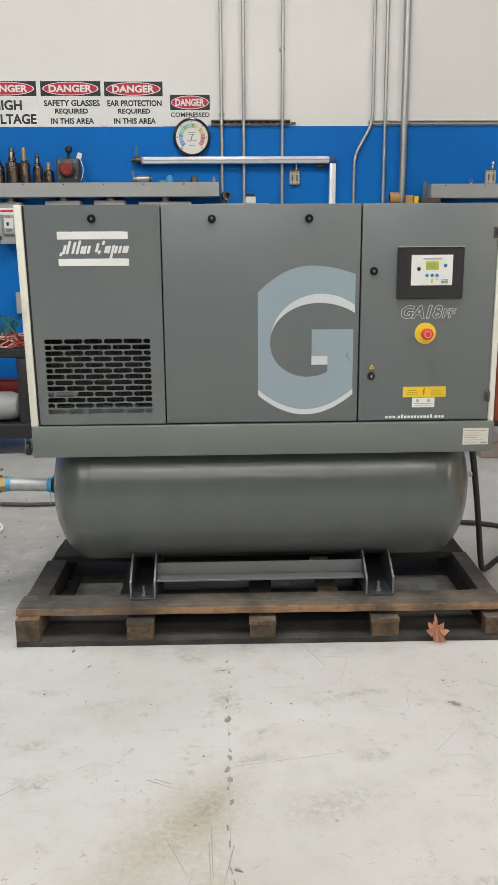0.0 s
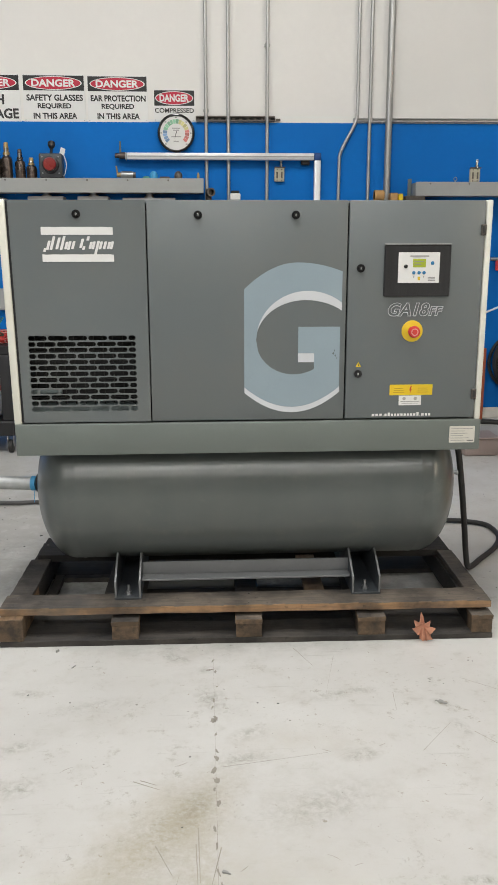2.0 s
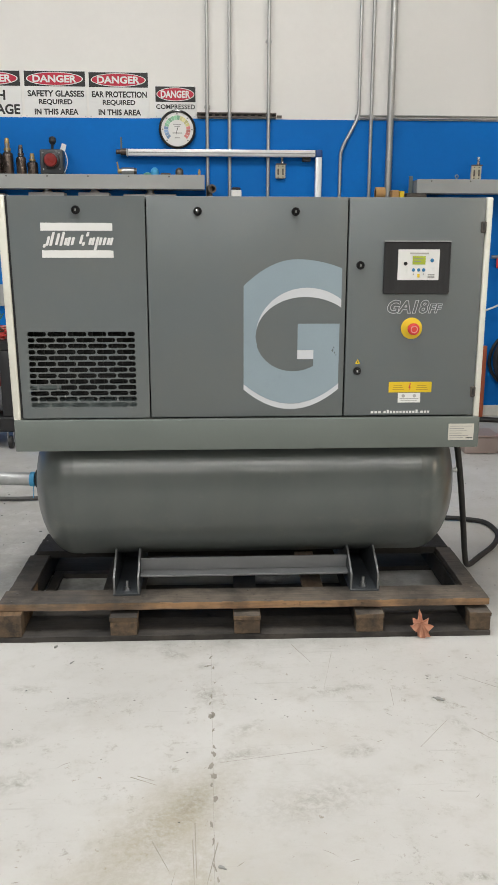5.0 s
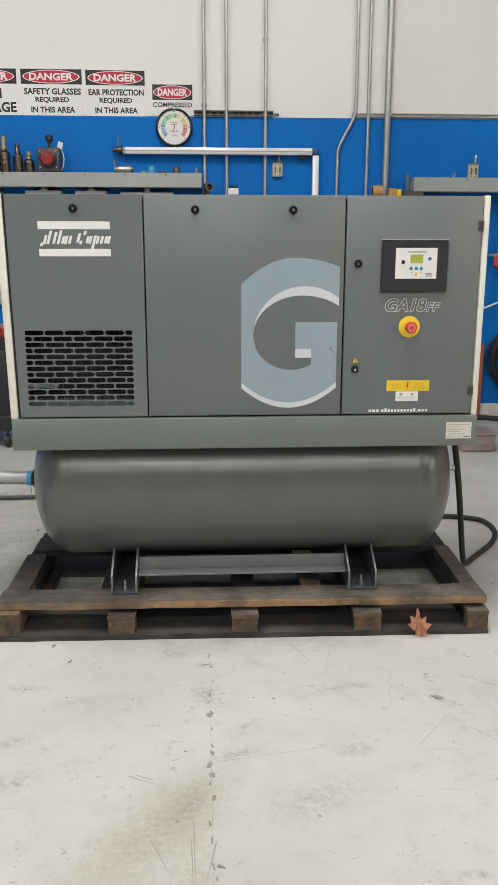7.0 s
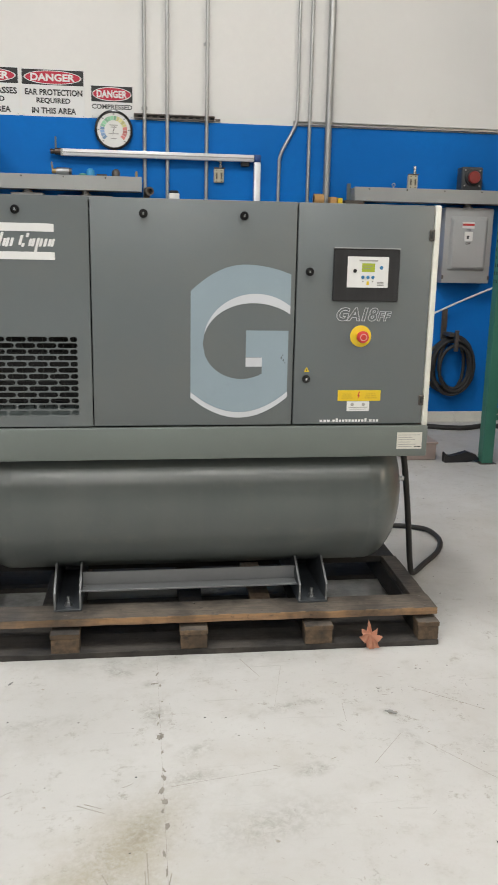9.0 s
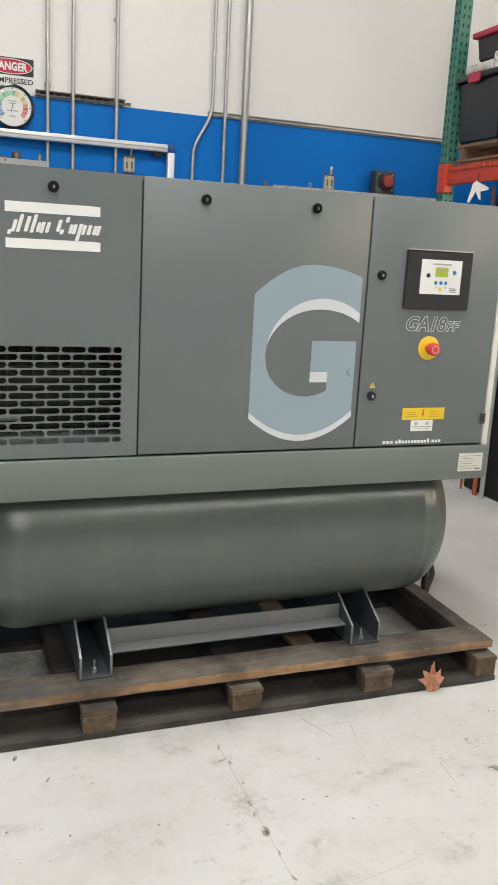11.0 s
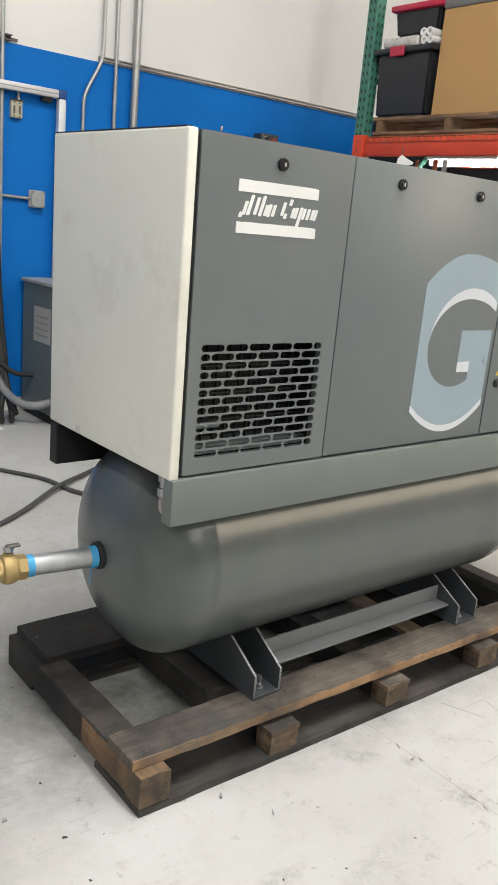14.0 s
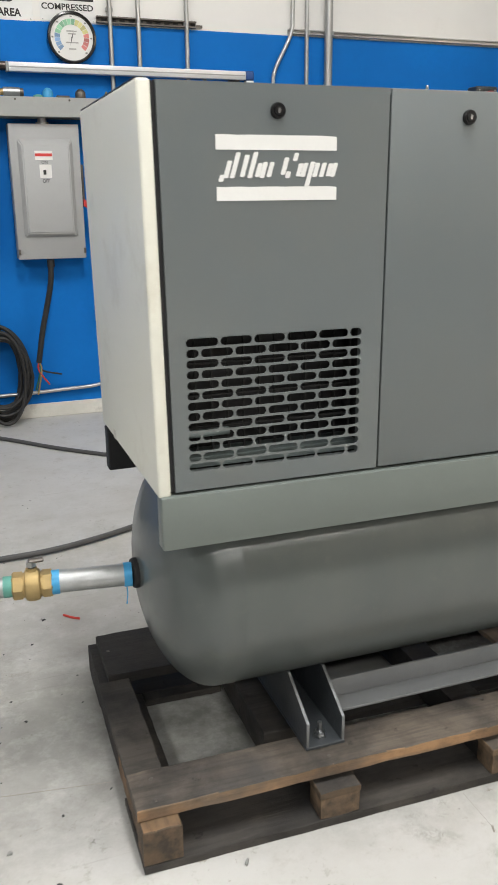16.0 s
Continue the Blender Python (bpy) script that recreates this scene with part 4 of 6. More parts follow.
# saddle feet: two gusset plates on a foot plate, a tie angle between the feet
def gusset(x):
    yf, yb = 3.250, 3.89
    poly = [(yf, 0.142), (yf, 0.215), (yf + 0.075, 0.345), (yf + 0.14, 0.42), (yb - 0.14, 0.42), (yb - 0.075, 0.345), (yb, 0.215), (yb, 0.142)]
    # upper edge follows the tank
    top = [(TY + (TR - 0.001) * math.cos(radians(a)), TZ + (TR - 0.001) * math.sin(radians(a))) for a in range(-130, -49, 10)]
    poly = [(yf, 0.142), (yf, 0.205), (top[0][0] - 0.012, top[0][1])] + top + [(top[-1][0] + 0.012, top[-1][1]), (yb, 0.205), (yb, 0.142)]
    bm = bmesh.new()
    return add_prism(bm, poly, 0.007, place=lambda u, v, w: (w, u, v), w0=x)


for xa, xb in ((0.822, 0.911), (1.702, 1.802)):
    foot = part("foot_plate", box(xa - 0.001, xb + 0.008, 3.248, 3.892, 0.1345, 0.142, bevel=0.001), M["bracket"], comp, "grey steel foot plate bolted to the pallet")
    for gx in (xa, xb):
        g_ob = part("gusset", gusset(gx), M["bracket"], comp, smooth=False)
        g_ob.data.materials.append(M["worn_edge"])
        for p in g_ob.data.polygons:  # paint worn off the cut edges
            if abs(p.normal.x) < 0.5 and p.normal.y < -0.1:
                p.material_index = 1
    # plate added at the back of the foot to darken the gap
    web = [(xa + 0.0075, 0.1425), (xb - 0.0005, 0.1425), (xb - 0.0005, 0.242), (xa + 0.0075, 0.242)]
    part("web", prism(web, 0.006, w0=3.62), M["bracket"], comp, "added plate that keeps the gap between the gussets dark", smooth=False)
    bx = (xa + xb) / 2 + 0.004
    part("bolt", lathe([(0.0, 0.016), (0.003, 0.016), (0.003, 0.012), (0.012, 0.012), (0.012, 0.006), (0.036, 0.006)], (bx, 3.285, 0.142), (0, 0, 1), 6), M["zinc"], foot, smooth=False)
tie = bmesh.new()
add_box(tie, 0.919, 1.701, 3.340, 3.347, 0.1962, 0.244, bevel=0.001)
add_box(tie, 0.919, 1.701, 3.288, 3.347, 0.189, 0.196, bevel=0.001)
part("tie_angle", tie, M["tie"], comp, "grey steel angle tying the two feet")

# ---- pallet ----
PX, PYY, PROT = 0.413, 3.163, -0.8
pallet = thing("pallet", (PX, PYY, 0.0), "worn dark-stained wooden pallet on the floor", "pallet")
pallet.rotation_euler.z = radians(PROT)
pm = pose(PX, PYY, 0, 0, 0, PROT)


def board(name, x0, x1, y0, y1, z0, z1, material, seed, label="", cuts=14, edge=None):
    """A sawn board with slightly wavy edges and a worn top, in the pallet's own frame."""
    rnd = random.Random(seed)
    bm = bmesh.new()
    along_x = (x1 - x0) > (y1 - y0)
    n = cuts
    rings = []
    for k in range(n + 1):
        f = k / n
        w = [rnd.uniform(-0.0011, 0.0011) for _ in range(4)]
        if along_x:
            x = x0 + (x1 - x0) * f
            ring = [(x, y0 + w[0], z0), (x, y0 + w[0] + w[1] * 0.5, z1 + w[1] * 0.7), (x, y1 + w[2], z1 + w[3] * 0.7), (x, y1 + w[2], z0)]
        else:
            y = y0 + (y1 - y0) * f
            ring = [(x0 + w[0], y, z0), (x0 + w[0], y, z1 + w[1] * 0.7), (x1 + w[2], y, z1 + w[3] * 0.7), (x1 + w[2], y, z0)]
        rings.append([bm.verts.new(p) for p in ring])
    for a, b in zip(rings, rings[1:]):
        for k in range(4):
            bm.faces.new((a[k], a[(k + 1) % 4], b[(k + 1) % 4], b[k]))
    bm.faces.new(rings[0]), bm.faces.new(rings[-1][::-1])
    ends = [e for e in bm.edges if abs(e.verts[0].co.z - e.verts[1].co.z) < 0.01]
    bmesh.ops.bevel(bm, geom=ends, offset=0.002, segments=1, affect="EDGES")
    bm.transform(pm)
    ob = part(name, bm, material, pallet, label, smooth=False)
    if edge:
        ob.data.materials.append(edge)
        for p in ob.data.polygons:
            if p.normal.y < -0.7 or (abs(p.normal.x) > 0.7 and name != "top_board"):
                p.material_index = 1
    return ob


PL, PD = 1.792, 0.79
SPOTS = ((0.004, 0.088), (0.405, 0.500), (0.852, 0.945), (1.297, 1.395), (1.715, 1.790))
for k, (xa, xb) in enumerate(SPOTS):
    if k == 1:  # doubled up beside the foot
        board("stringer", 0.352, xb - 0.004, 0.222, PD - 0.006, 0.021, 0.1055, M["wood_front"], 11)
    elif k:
        board("stringer", xa + 0.004, xb - 0.004, 0.062, PD - 0.006, 0.021, 0.1055, M["wood_shaded"], 10 + k)
    else:  # the end stringer in two lengths, tan in front and darker behind
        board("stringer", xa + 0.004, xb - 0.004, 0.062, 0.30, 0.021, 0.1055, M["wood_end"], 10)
        board("stringer", xa + 0.004, xb - 0.004, 0.301, PD - 0.006, 0.021, 0.1055, M["wood_shaded"], 19)
    if k == 0:  # the corner block is one piece
        board("block", xa, xb, -0.003, 0.061, 0.021, 0.1055, M["wood_end"], 30, edge=M["block_end"], cuts=3)
        continue
    board("block", xa, xb, 0.0, 0.061, 0.021, 0.074, M["wood_end"], 30 + k, edge=M["block_end"], cuts=3)
    board("slat", xa - 0.003, xb + 0.002, -0.003, 0.061, 0.0745, 0.092, M["wood_top"], 40 + k, edge=M["block_end"], cuts=3)
board("top_board", 0.0, PL, 0.030, 0.152, 0.1062, 0.1340, M["wood_top"], 1, "weathered front deck board", 40, edge=M["wood_edge"])
board("top_board", 0.03, PL - 0.01, 0.555, PD - 0.012, 0.1062, 0.1340, M["wood_shaded"], 2, cuts=30)
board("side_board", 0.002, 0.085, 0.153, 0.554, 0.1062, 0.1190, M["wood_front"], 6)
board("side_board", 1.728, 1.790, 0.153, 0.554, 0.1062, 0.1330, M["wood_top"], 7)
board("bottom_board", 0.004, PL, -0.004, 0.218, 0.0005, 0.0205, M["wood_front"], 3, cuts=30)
board("bottom_board", 0.010, PL - 0.01, 0.62, PD, 0.0005, 0.0205, M["wood_shaded"], 4, cuts=30)
board("bottom_board", 0.089, 0.128, 0.156, 0.619, 0.0005, 0.0205, M["wood_front"], 8)
board("bottom_board", 0.130, 0.350, 0.578, 0.619, 0.0005, 0.0205, M["wood_front"], 9)
board("cross_board", 1.118, 1.196, 0.154, 0.553, 0.1062, 0.1220, M["wood_pale"], 12, "pale newer cross board")
board("bottom_board", 0.40, 1.40, 0.33, 0.45, 0.0005, 0.0205, M["wood_shaded"], 5, cuts=20)
for nx, ny in ((0.045, 0.05), (0.05, 0.12), (0.45, 0.06), (0.9, 0.05), (0.905, 0.13), (1.345, 0.07), (1.75, 0.05), (1.755, 0.13), (0.05, 0.68), (0.45, 0.7)):
    b = lathe([(0, 0.0045), (0.0012, 0.0045), (0.002, 0.003)], (nx, ny, 0.1345), (0, 0, 1), 10)
    b.transform(pm)
    part("nail", b, M["steel_grey"], pallet)


# ---- things at the compressor ----
outlet = thing("outlet_pipe", (0.36, 3.60, 0.497), "galvanised outlet pipe with brass ball valve screwed into the tank", "air pipe")
def along(x, dz=0.0):  # the pipe runs level, slightly away from the wall
    return (x, TY + (0.47 - x) * 0.12, TZ + dz)


part("pipe", cyl(along(0.496), along(0.318), 0.0265, 24), M["pipe_zinc"], outlet, "galvanised pipe")
part("thread_tape", cyl(along(0.4985), along(0.480), 0.0290, 24), M["tape"], outlet, "blue sealing tape")
part("tape_tail", tube([along(0.486, -0.027), along(0.487, -0.05), along(0.484, -0.078)], 0.0014, 6), M["tape"], outlet)
part("thread_tape", cyl(along(0.332), along(0.314), 0.0285, 24), M["tape"], outlet, "blue sealing tape")
valve = part("valve_body", lathe([(0.012, 0.0275), (0.026, 0.0290), (0.030, 0.0360), (0.040, 0.0385), (0.052, 0.0385), (0.060, 0.0360), (0.064, 0.0290), (0.078, 0.0275)], along(0.316), (-1, 0.12, 0), 28), M["brass"], outlet, "brass ball valve")
for xa in (0.316, 0.250):  # six-sided ends of the valve
    part("valve_end", lathe([(0.0, 0.028), (0.002, 0.0325), (0.022, 0.0325), (0.025, 0.029)], along(xa), (-1, 0.12, 0), 6), M["brass"], outlet, smooth=False)
part("valve_collar", cyl(along(0.271, 0.028), along(0.271, 0.042), 0.013, 16), M["brass"], outlet)
part("valve_stem", cyl(along(0.271, 0.040), along(0.271, 0.056), 0.008, 12), M["steel_grey"], outlet)
part("valve_nut", cyl(along(0.271, 0.047), along(0.271, 0.059), 0.0125, 6), M["zinc"], outlet, "bright hexagon nut", smooth=False)
part("handle_stub", box(0.264, 0.300, TY + 0.014, TY + 0.030, TZ + 0.056, TZ + 0.064, bevel=0.003), M["steel_grey"], outlet, "broken-off handle stub")
part("thread_seal", cyl(along(0.225), along(0.206), 0.025, 20), M["green_tape"], outlet, "green thread sealant")
part("nipple", cyl(along(0.207), along(0.185), 0.024, 20), M["zinc"], outlet)
part("filter_housing", lathe([(0.016, 0.060), (0.020, 0.064), (0.026, 0.0625), (0.59, 0.0625), (0.61, 0.05)], along(0.190), (-1, 0.12, 0), 40), M["housing"], outlet, "brownish grey filter housing")
part("flange", lathe([(0, 0.026), (0.001, 0.060), (0.004, 0.068), (0.009, 0.071), (0.015, 0.070), (0.018, 0.064)], along(0.190), (-1, 0.12, 0), 40), M["flange"], outlet, "pale rounded flange")
hd = Vector(along(-0.30))
part("stand", box(hd.x - 0.03, hd.x + 0.03, hd.y - 0.05, hd.y + 0.05, 0.0, hd.z - 0.06), M["steel_grey"], outlet)

cable = solo("power_cable", tube([(2.08, 3.56, 0.785), (2.122, 3.55, 0.735), (2.152, 3.55, 0.676), (2.181, 3.576, 0.589), (2.220, 3.626, 0.423), (2.257, 3.68, 0.248), (2.288, 3.725, 0.091), (2.318, 3.765, 0.022), (2.412, 3.882, 0.014), (2.531, 4.03, 0.014), (2.598, 4.186, 0.014), (2.59, 4.335, 0.014), (2.515, 4.391, 0.014), (2.438, 4.416, 0.014), (2.2, 4.45, 0.014), (1.7, 4.46, 0.014), (1.2, 4.6, 0.014)], 0.0125, 12), M["rubber"], "black power cable looping down to the floor", "cable")
solo("floor_cable", tube([(0.0, 6.9, 0.012), (0.33, 6.617, 0.012), (0.617, 6.302, 0.012), (0.85, 6.079, 0.012), (1.05, 5.92, 0.012), (1.17, 5.76, 0.012), (1.30, 5.55, 0.012), (1.37, 5.27, 0.012), (1.6, 4.95, 0.012), (2.1, 4.9, 0.012)], 0.011, 10), M["hose_grey"], "dark grey rubber cable lying across the floor", "cable")
solo("floor_hose", tube([(-0.5, 4.95, 0.015), (0.0, 4.86, 0.015), (0.23, 4.86, 0.015), (0.467, 4.885, 0.015), (0.76, 4.99, 0.015), (1.0, 5.14, 0.015), (1.28, 5.36, 0.030), (1.566, 5.563, 0.015), (1.9, 5.8, 0.015), (2.2, 6.3, 0.015)], 0.0115, 10), M["hose_grey"], "dark grey air hose lying across the floor", "hose")
solo("white_tube", tube([(-0.9, 4.35, 0.008), (-0.3, 4.25, 0.008), (-0.05, 4.30, 0.008), (0.03, 4.43, 0.008), (-0.03, 4.56, 0.008), (-0.3, 4.66, 0.008), (-0.8, 4.6, 0.008)], 0.008, 8), M["paper"], "thin white plastic tube curled on the floor", "tube")

# dry leaf leaning on the pallet's lower board
def leaf():
    pts = []
    lobes = [(0, 1.0), (16, 0.72), (34, 0.98), (50, 0.62), (72, 0.92), (92, 0.52), (112, 0.62), (140, 0.34), (165, 0.50), (180, 0.95)]
    right = [(math.sin(radians(a)) * r, math.cos(radians(a)) * r) for a, r in lobes]
    outline = right + [(-x * 0.9, z * 1.03) for x, z in reversed(right[1:-1])]
    bm = bmesh.new()
    c = bm.verts.new((0, 0.006, 0))
    vs = []
    for k, (x, z) in enumerate(outline):
        vs.append(bm.verts.new((x * 0.040, -0.010 * ((k % 2) - 0.3) + 0.012 * abs(x), z * 0.050)))
    for k in range(len(vs)):
        bm.faces.new((c, vs[k], vs[(k + 1) % len(vs)]))
    bmesh.ops.subdivide_edges(bm, edges=bm.edges[:], cuts=2, use_grid_fill=True)
    for v in bm.verts:
        v.co.y += 0.006 * noise.noise(v.co * 45)
        v.co.x += 0.003 * noise.noise(v.co * 60 + Vector((5, 0, 0)))
    add_tube(bm, [(0, 0.004, 0), (0.004, 0.002, 0.045), (0.001, 0.006, 0.083)], 0.0016, 6)
    r = bmesh.ops.extrude_face_region(bm, geom=[f for f in bm.faces if len(f.verts) == 3])
    bmesh.ops.translate(bm, vec=(0, 0.0008, 0), verts=[g for g in r["geom"] if isinstance(g, bmesh.types.BMVert)])
    bm.transform(pose(1.940, 3.112, 0.062, -16, 172, -20) @ Matrix.Diagonal((1.30, 1.3, 1.62, 1)))
    return bm


solo("leaf", leaf(), M["leaf"], "dry curled brown leaf leaning against the pallet", "leaf")


# ---- on the far wall ----
WY = WALL_Y - 0.004  # face of the blue paint
def conduit(points, r, label, straps=(), mat="conduit", smooth=True):
    t = thing("conduit", points[-1], label, "conduit", "wall conduits")
    part("pipe", tube(points, r, 14, 6, smooth=smooth and len(points) > 2), M[mat], t)
    for (x, z) in straps:
        part("strap", cyl((x, WY - r - 0.002, z - 0.012), (x, WY - r - 0.002, z + 0.012), r + 0.004, 14), M["conduit"], t)
        part("strap_foot", box(x - r - 0.009, x + r + 0.009, WY - 0.006, WY + 0.002, z - 0.010, z + 0.010, bevel=0.002), M["conduit"], t)
    return t


R1 = 0.0135
top = ROOM_H
conduit([(1.206, WY - 0.024, top), (1.198, WY - 0.024, 1.735)], R1, "slim steel conduit running down into an electrical panel", [(1.2, 2.40)])
conduit([(1.373, WY - 0.024, top), (1.366, WY - 0.024, 1.735)], R1, "slim steel conduit running down into an electrical panel", [(1.367, 2.345)])
conduit([(1.670, WY - 0.024, top), (1.657, WY - 0.024, 0.10)], R1, "slim steel conduit running down the blue wall", [(1.661, 2.86), (1.659, 2.345)])
bend = [(2.340, WY - 0.022, top), (2.352, WY - 0.022, 2.46)]
for k in range(25):
    f = k / 24
    g = f * 0.35 + 0.65 * f * f * (3 - 2 * f)
    bend.append((2.350 - 0.130 * g, WY - 0.022, 2.365 - 0.30 * f))
conduit(bend + [(2.214, WY - 0.022, 1.0), (2.21, WY - 0.022, 0.10)], 0.0125, "slim steel conduit with an offset bend", smooth=False)
conduit([(2.440, WY - 0.024, top), (2.452, WY - 0.024, 0.10)], R1, "slim steel conduit running down the blue wall", [(2.461, 2.338)])
conduit([(2.585, WY - 0.036, top), (2.598, WY - 0.036, 0.10)], 0.0265, "thick steel conduit running down the blue wall", [(2.604, 2.338)])

# slotted strut in two lengths
strut = thing("strut_channel", (1.42, WY, 2.343), "dark slotted steel strut channel screwed to the wall", "strut channel")
bm = bmesh.new()
add_box(bm, 1.122, 1.722, WY - 0.030, WY, 2.325, 2.333), add_box(bm, 1.122, 1.722, WY - 0.030, WY, 2.353, 2.361), add_box(bm, 1.122, 1.722, WY - 0.008, WY, 2.333, 2.353)
part("channel", bm, M["steel_grey"], strut)
for k in range(11):
    x = 1.15 + k * 0.054
    part("slot", box(x, x + 0.032, WY - 0.0095, WY - 0.0078, 2.337, 2.349), M["dark"], strut)
part("tag", box(1.728, 1.765, WY - 0.010, WY + 0.003, 2.330, 2.345), M["steel_grey"], strut)
rail = thing("strut_channel", (3.5, WY, 2.338), "pale steel strut channel along the top of the blue wall", "strut channel")
bm = bmesh.new()
add_box(bm, 2.325, 8.99, WY - 0.026, WY + 0.002, 2.327, 2.334, bevel=0.001), add_box(bm, 2.325, 8.99, WY - 0.026, WY + 0.002, 2.347, 2.354, bevel=0.001), add_box(bm, 2.325, 8.99, WY - 0.010, WY + 0.002, 2.334, 2.347)
part("channel", bm, M["conduit"], rail)


# warning signs
def sign(x0, x1, z0, z1, lines, label, band=0.335, bold=0.032):
    t = thing("warning_sign", ((x0 + x1) / 2, WALL_Y, z0), label, "warning sign", "warning signs")
    y = WALL_Y - 0.005
    w, h = x1 - x0, z1 - z0
    part("plate", box(x0, x1, y, WALL_Y - 0.0005, z0, z1, bevel=0.001), M["white"], t, "white sign plate")
    part("black_band", box(x0 + 0.006, x1 - 0.006, y - 0.0012, y - 0.0002, z1 - band * h, z1 - 0.018 * h), M["sign_black"], t)
    cx, cz = (x0 + x1) / 2, z1 - (band + 0.02) / 2 * h
    part("oval_ring", prism(ellipse(cx, cz, 0.455 * w, 0.43 * band * h), 0.0008, w0=y - 0.0022), M["white"], t, smooth=False)
    part("oval", prism(ellipse(cx, cz, 0.437 * w, 0.385 * band * h), 0.0008, w0=y - 0.0032), M["sign_red"], t, "red oval", smooth=False)
    part("lettering", lettering("DANGER", cx - 0.352 * w, cx + 0.352 * w, cz - 0.235 * band * h, cz + 0.235 * band * h, y - 0.0036, bold=0.035), M["white"], t, smooth=False)
    for text, ua, ub, va, vb in lines:
        part("lettering", lettering(text, x0 + ua * w, x0 + ub * w, z0 + va * h, z0 + vb * h, y - 0.0006, bold=bold), M["ink"], t, smooth=False)
    for sx in (x0 + 0.012, x1 - 0.012):
        for sz in (z0 + 0.010, z1 - 0.004):
            part("screw", lathe([(0, 0.004), (0.003, 0.003)], (sx, y, sz), (0, -1, 0), 8), M["zinc"], t)
    return t


AREA = lambda first: [(first, 0.055, 0.965, 0.445, 0.58), ("REQUIRED", 0.23, 0.77, 0.265, 0.395), ("IN THIS AREA", 0.155, 0.86, 0.06, 0.19)]
sign(-0.642, -0.182, 2.316, 2.645, [("HIGH", 0.26, 0.74, 0.36, 0.58), ("VOLTAGE", 0.08, 0.965, 0.06, 0.28)], "white danger sign for high voltage with red oval")
sign(-0.162, 0.298, 2.316, 2.645, AREA("SAFETY GLASSES"), "white danger sign for safety glasses with red oval")
sign(0.314, 0.764, 2.316, 2.641, AREA("EAR PROTECTION"), "white danger sign for ear protection with red oval")
sign(0.806, 1.118, 2.322, 2.546, [("COMPRESSED", 0.03, 0.97, 0.275, 0.425), ("AIR", 0.37, 0.63, 0.03, 0.16)], "small white danger sign for compressed air", band=0.50, bold=0.019)

# round wall gauge
gx, gz = 0.972, 2.236
g = thing("wall_gauge", (gx, WALL_Y, gz), "round black-rimmed dial gauge with coloured scale", "gauge")
part("rim", lathe([(0, 0.136), (0.03, 0.141), (0.042, 0.137), (0.044, 0.128), (0.036, 0.122), (0.030, 0.121)], (gx, WY - 0.001, gz), (0, -1, 0), 56), M["lock_black"], g, "black rim")
part("dial", lathe([(0.0, 0.121), (0.031, 0.121), (0.0312, 0.0)], (gx, WY - 0.001, gz), (0, -1, 0), 48), M["paper"], g, "white dial")
SC = {"b": (0.24, 0.38, 0.60), "g": (0.28, 0.56, 0.36), "y": (0.66, 0.62, 0.28), "r": (0.60, 0.20, 0.18)}
for k in range(18):
    a0, a1 = 225 - 15 * k, 225 - 15 * (k + 1) + 1.5
    key = "b" if k < 4 else "g" if k < 10 else "y" if k < 14 else "r"
    col = tuple(c * (0.8 + 0.4 * ((k % 3) / 2)) for c in SC[key])
    mm = M.setdefault(f"scale_{key}_{k % 3}", surface(f"dial_print_{key}", col, 0.5, var=0.05))
    y = WY - 0.0330
    poly = arc(gx, gz, 0.099, 0.099, a0, a1, 4) + arc(gx, gz, 0.068, 0.068, a1, a0, 4)
    part("scale_band", prism(poly, 0.0006, w0=y), mm, g, smooth=False)
for k in range(7):
    a = radians(225 - 45 * k)
    part("scale_mark", box(gx + 0.111 * math.cos(a) - 0.006, gx + 0.111 * math.cos(a) + 0.006, WY - 0.0332, WY - 0.0324, gz + 0.111 * math.sin(a) - 0.004, gz + 0.111 * math.sin(a) + 0.004), M["grey_ink"], g)
part("needle", prism([(gx - 0.012, gz - 0.045), (gx + 0.003, gz + 0.0), (gx + 0.010, gz + 0.030), (gx - 0.003, gz + 0.001)], 0.001, w0=WY - 0.0345), M["ink"], g, smooth=False)
for zz, hw in ((0.034, 0.030), (0.020, 0.022), (-0.026, 0.036), (-0.060, 0.020)):
    part("dial_print", box(gx - hw, gx + hw, WY - 0.0332, WY - 0.0324, gz + zz - 0.0035, gz + zz + 0.0035), M["faint_ink"], g)

# compressed-air main: pale square pipe on standoffs, valve at one end, drop at the other
AY = WY - 0.050
air = thing("air_main", (1.3, AY, 2.066), "pale square aluminium compressed-air pipe with blue corner and drop", "air pipe")
part("pipe", box(0.600, 2.020, AY - 0.025, AY + 0.025, 2.041, 2.091, bevel=0.005, seg=2), M["alu"], air, "pale square aluminium pipe")
part("pipe_cap", box(0.585, 0.5995, AY - 0.027, AY + 0.027, 2.039, 2.093, bevel=0.004), M["gutter"], air)
part("groove", box(0.605, 2.015, AY - 0.0262, AY - 0.0245, 2.062, 2.069), M["gutter"], air)
part("elbow", box(2.0205, 2.074, AY - 0.028, AY + 0.028, 2.040, 2.094, bevel=0.010, seg=3), M["elbow"], air, "dark blue corner piece")
part("drop_pipe", box(2.0225, 2.0715, AY - 0.025, AY + 0.025, 0.30, 2.0395, bevel=0.005, seg=2), M["alu"], air)
part("valve_body", lathe([(0, 0.018), (0.03, 0.018), (0.034, 0.025), (0.075, 0.025), (0.08, 0.019), (0.09, 0.019)], (0.51, AY, 2.070), (1, 0, 0), 18), M["bowl"], air, "dull metal valve")
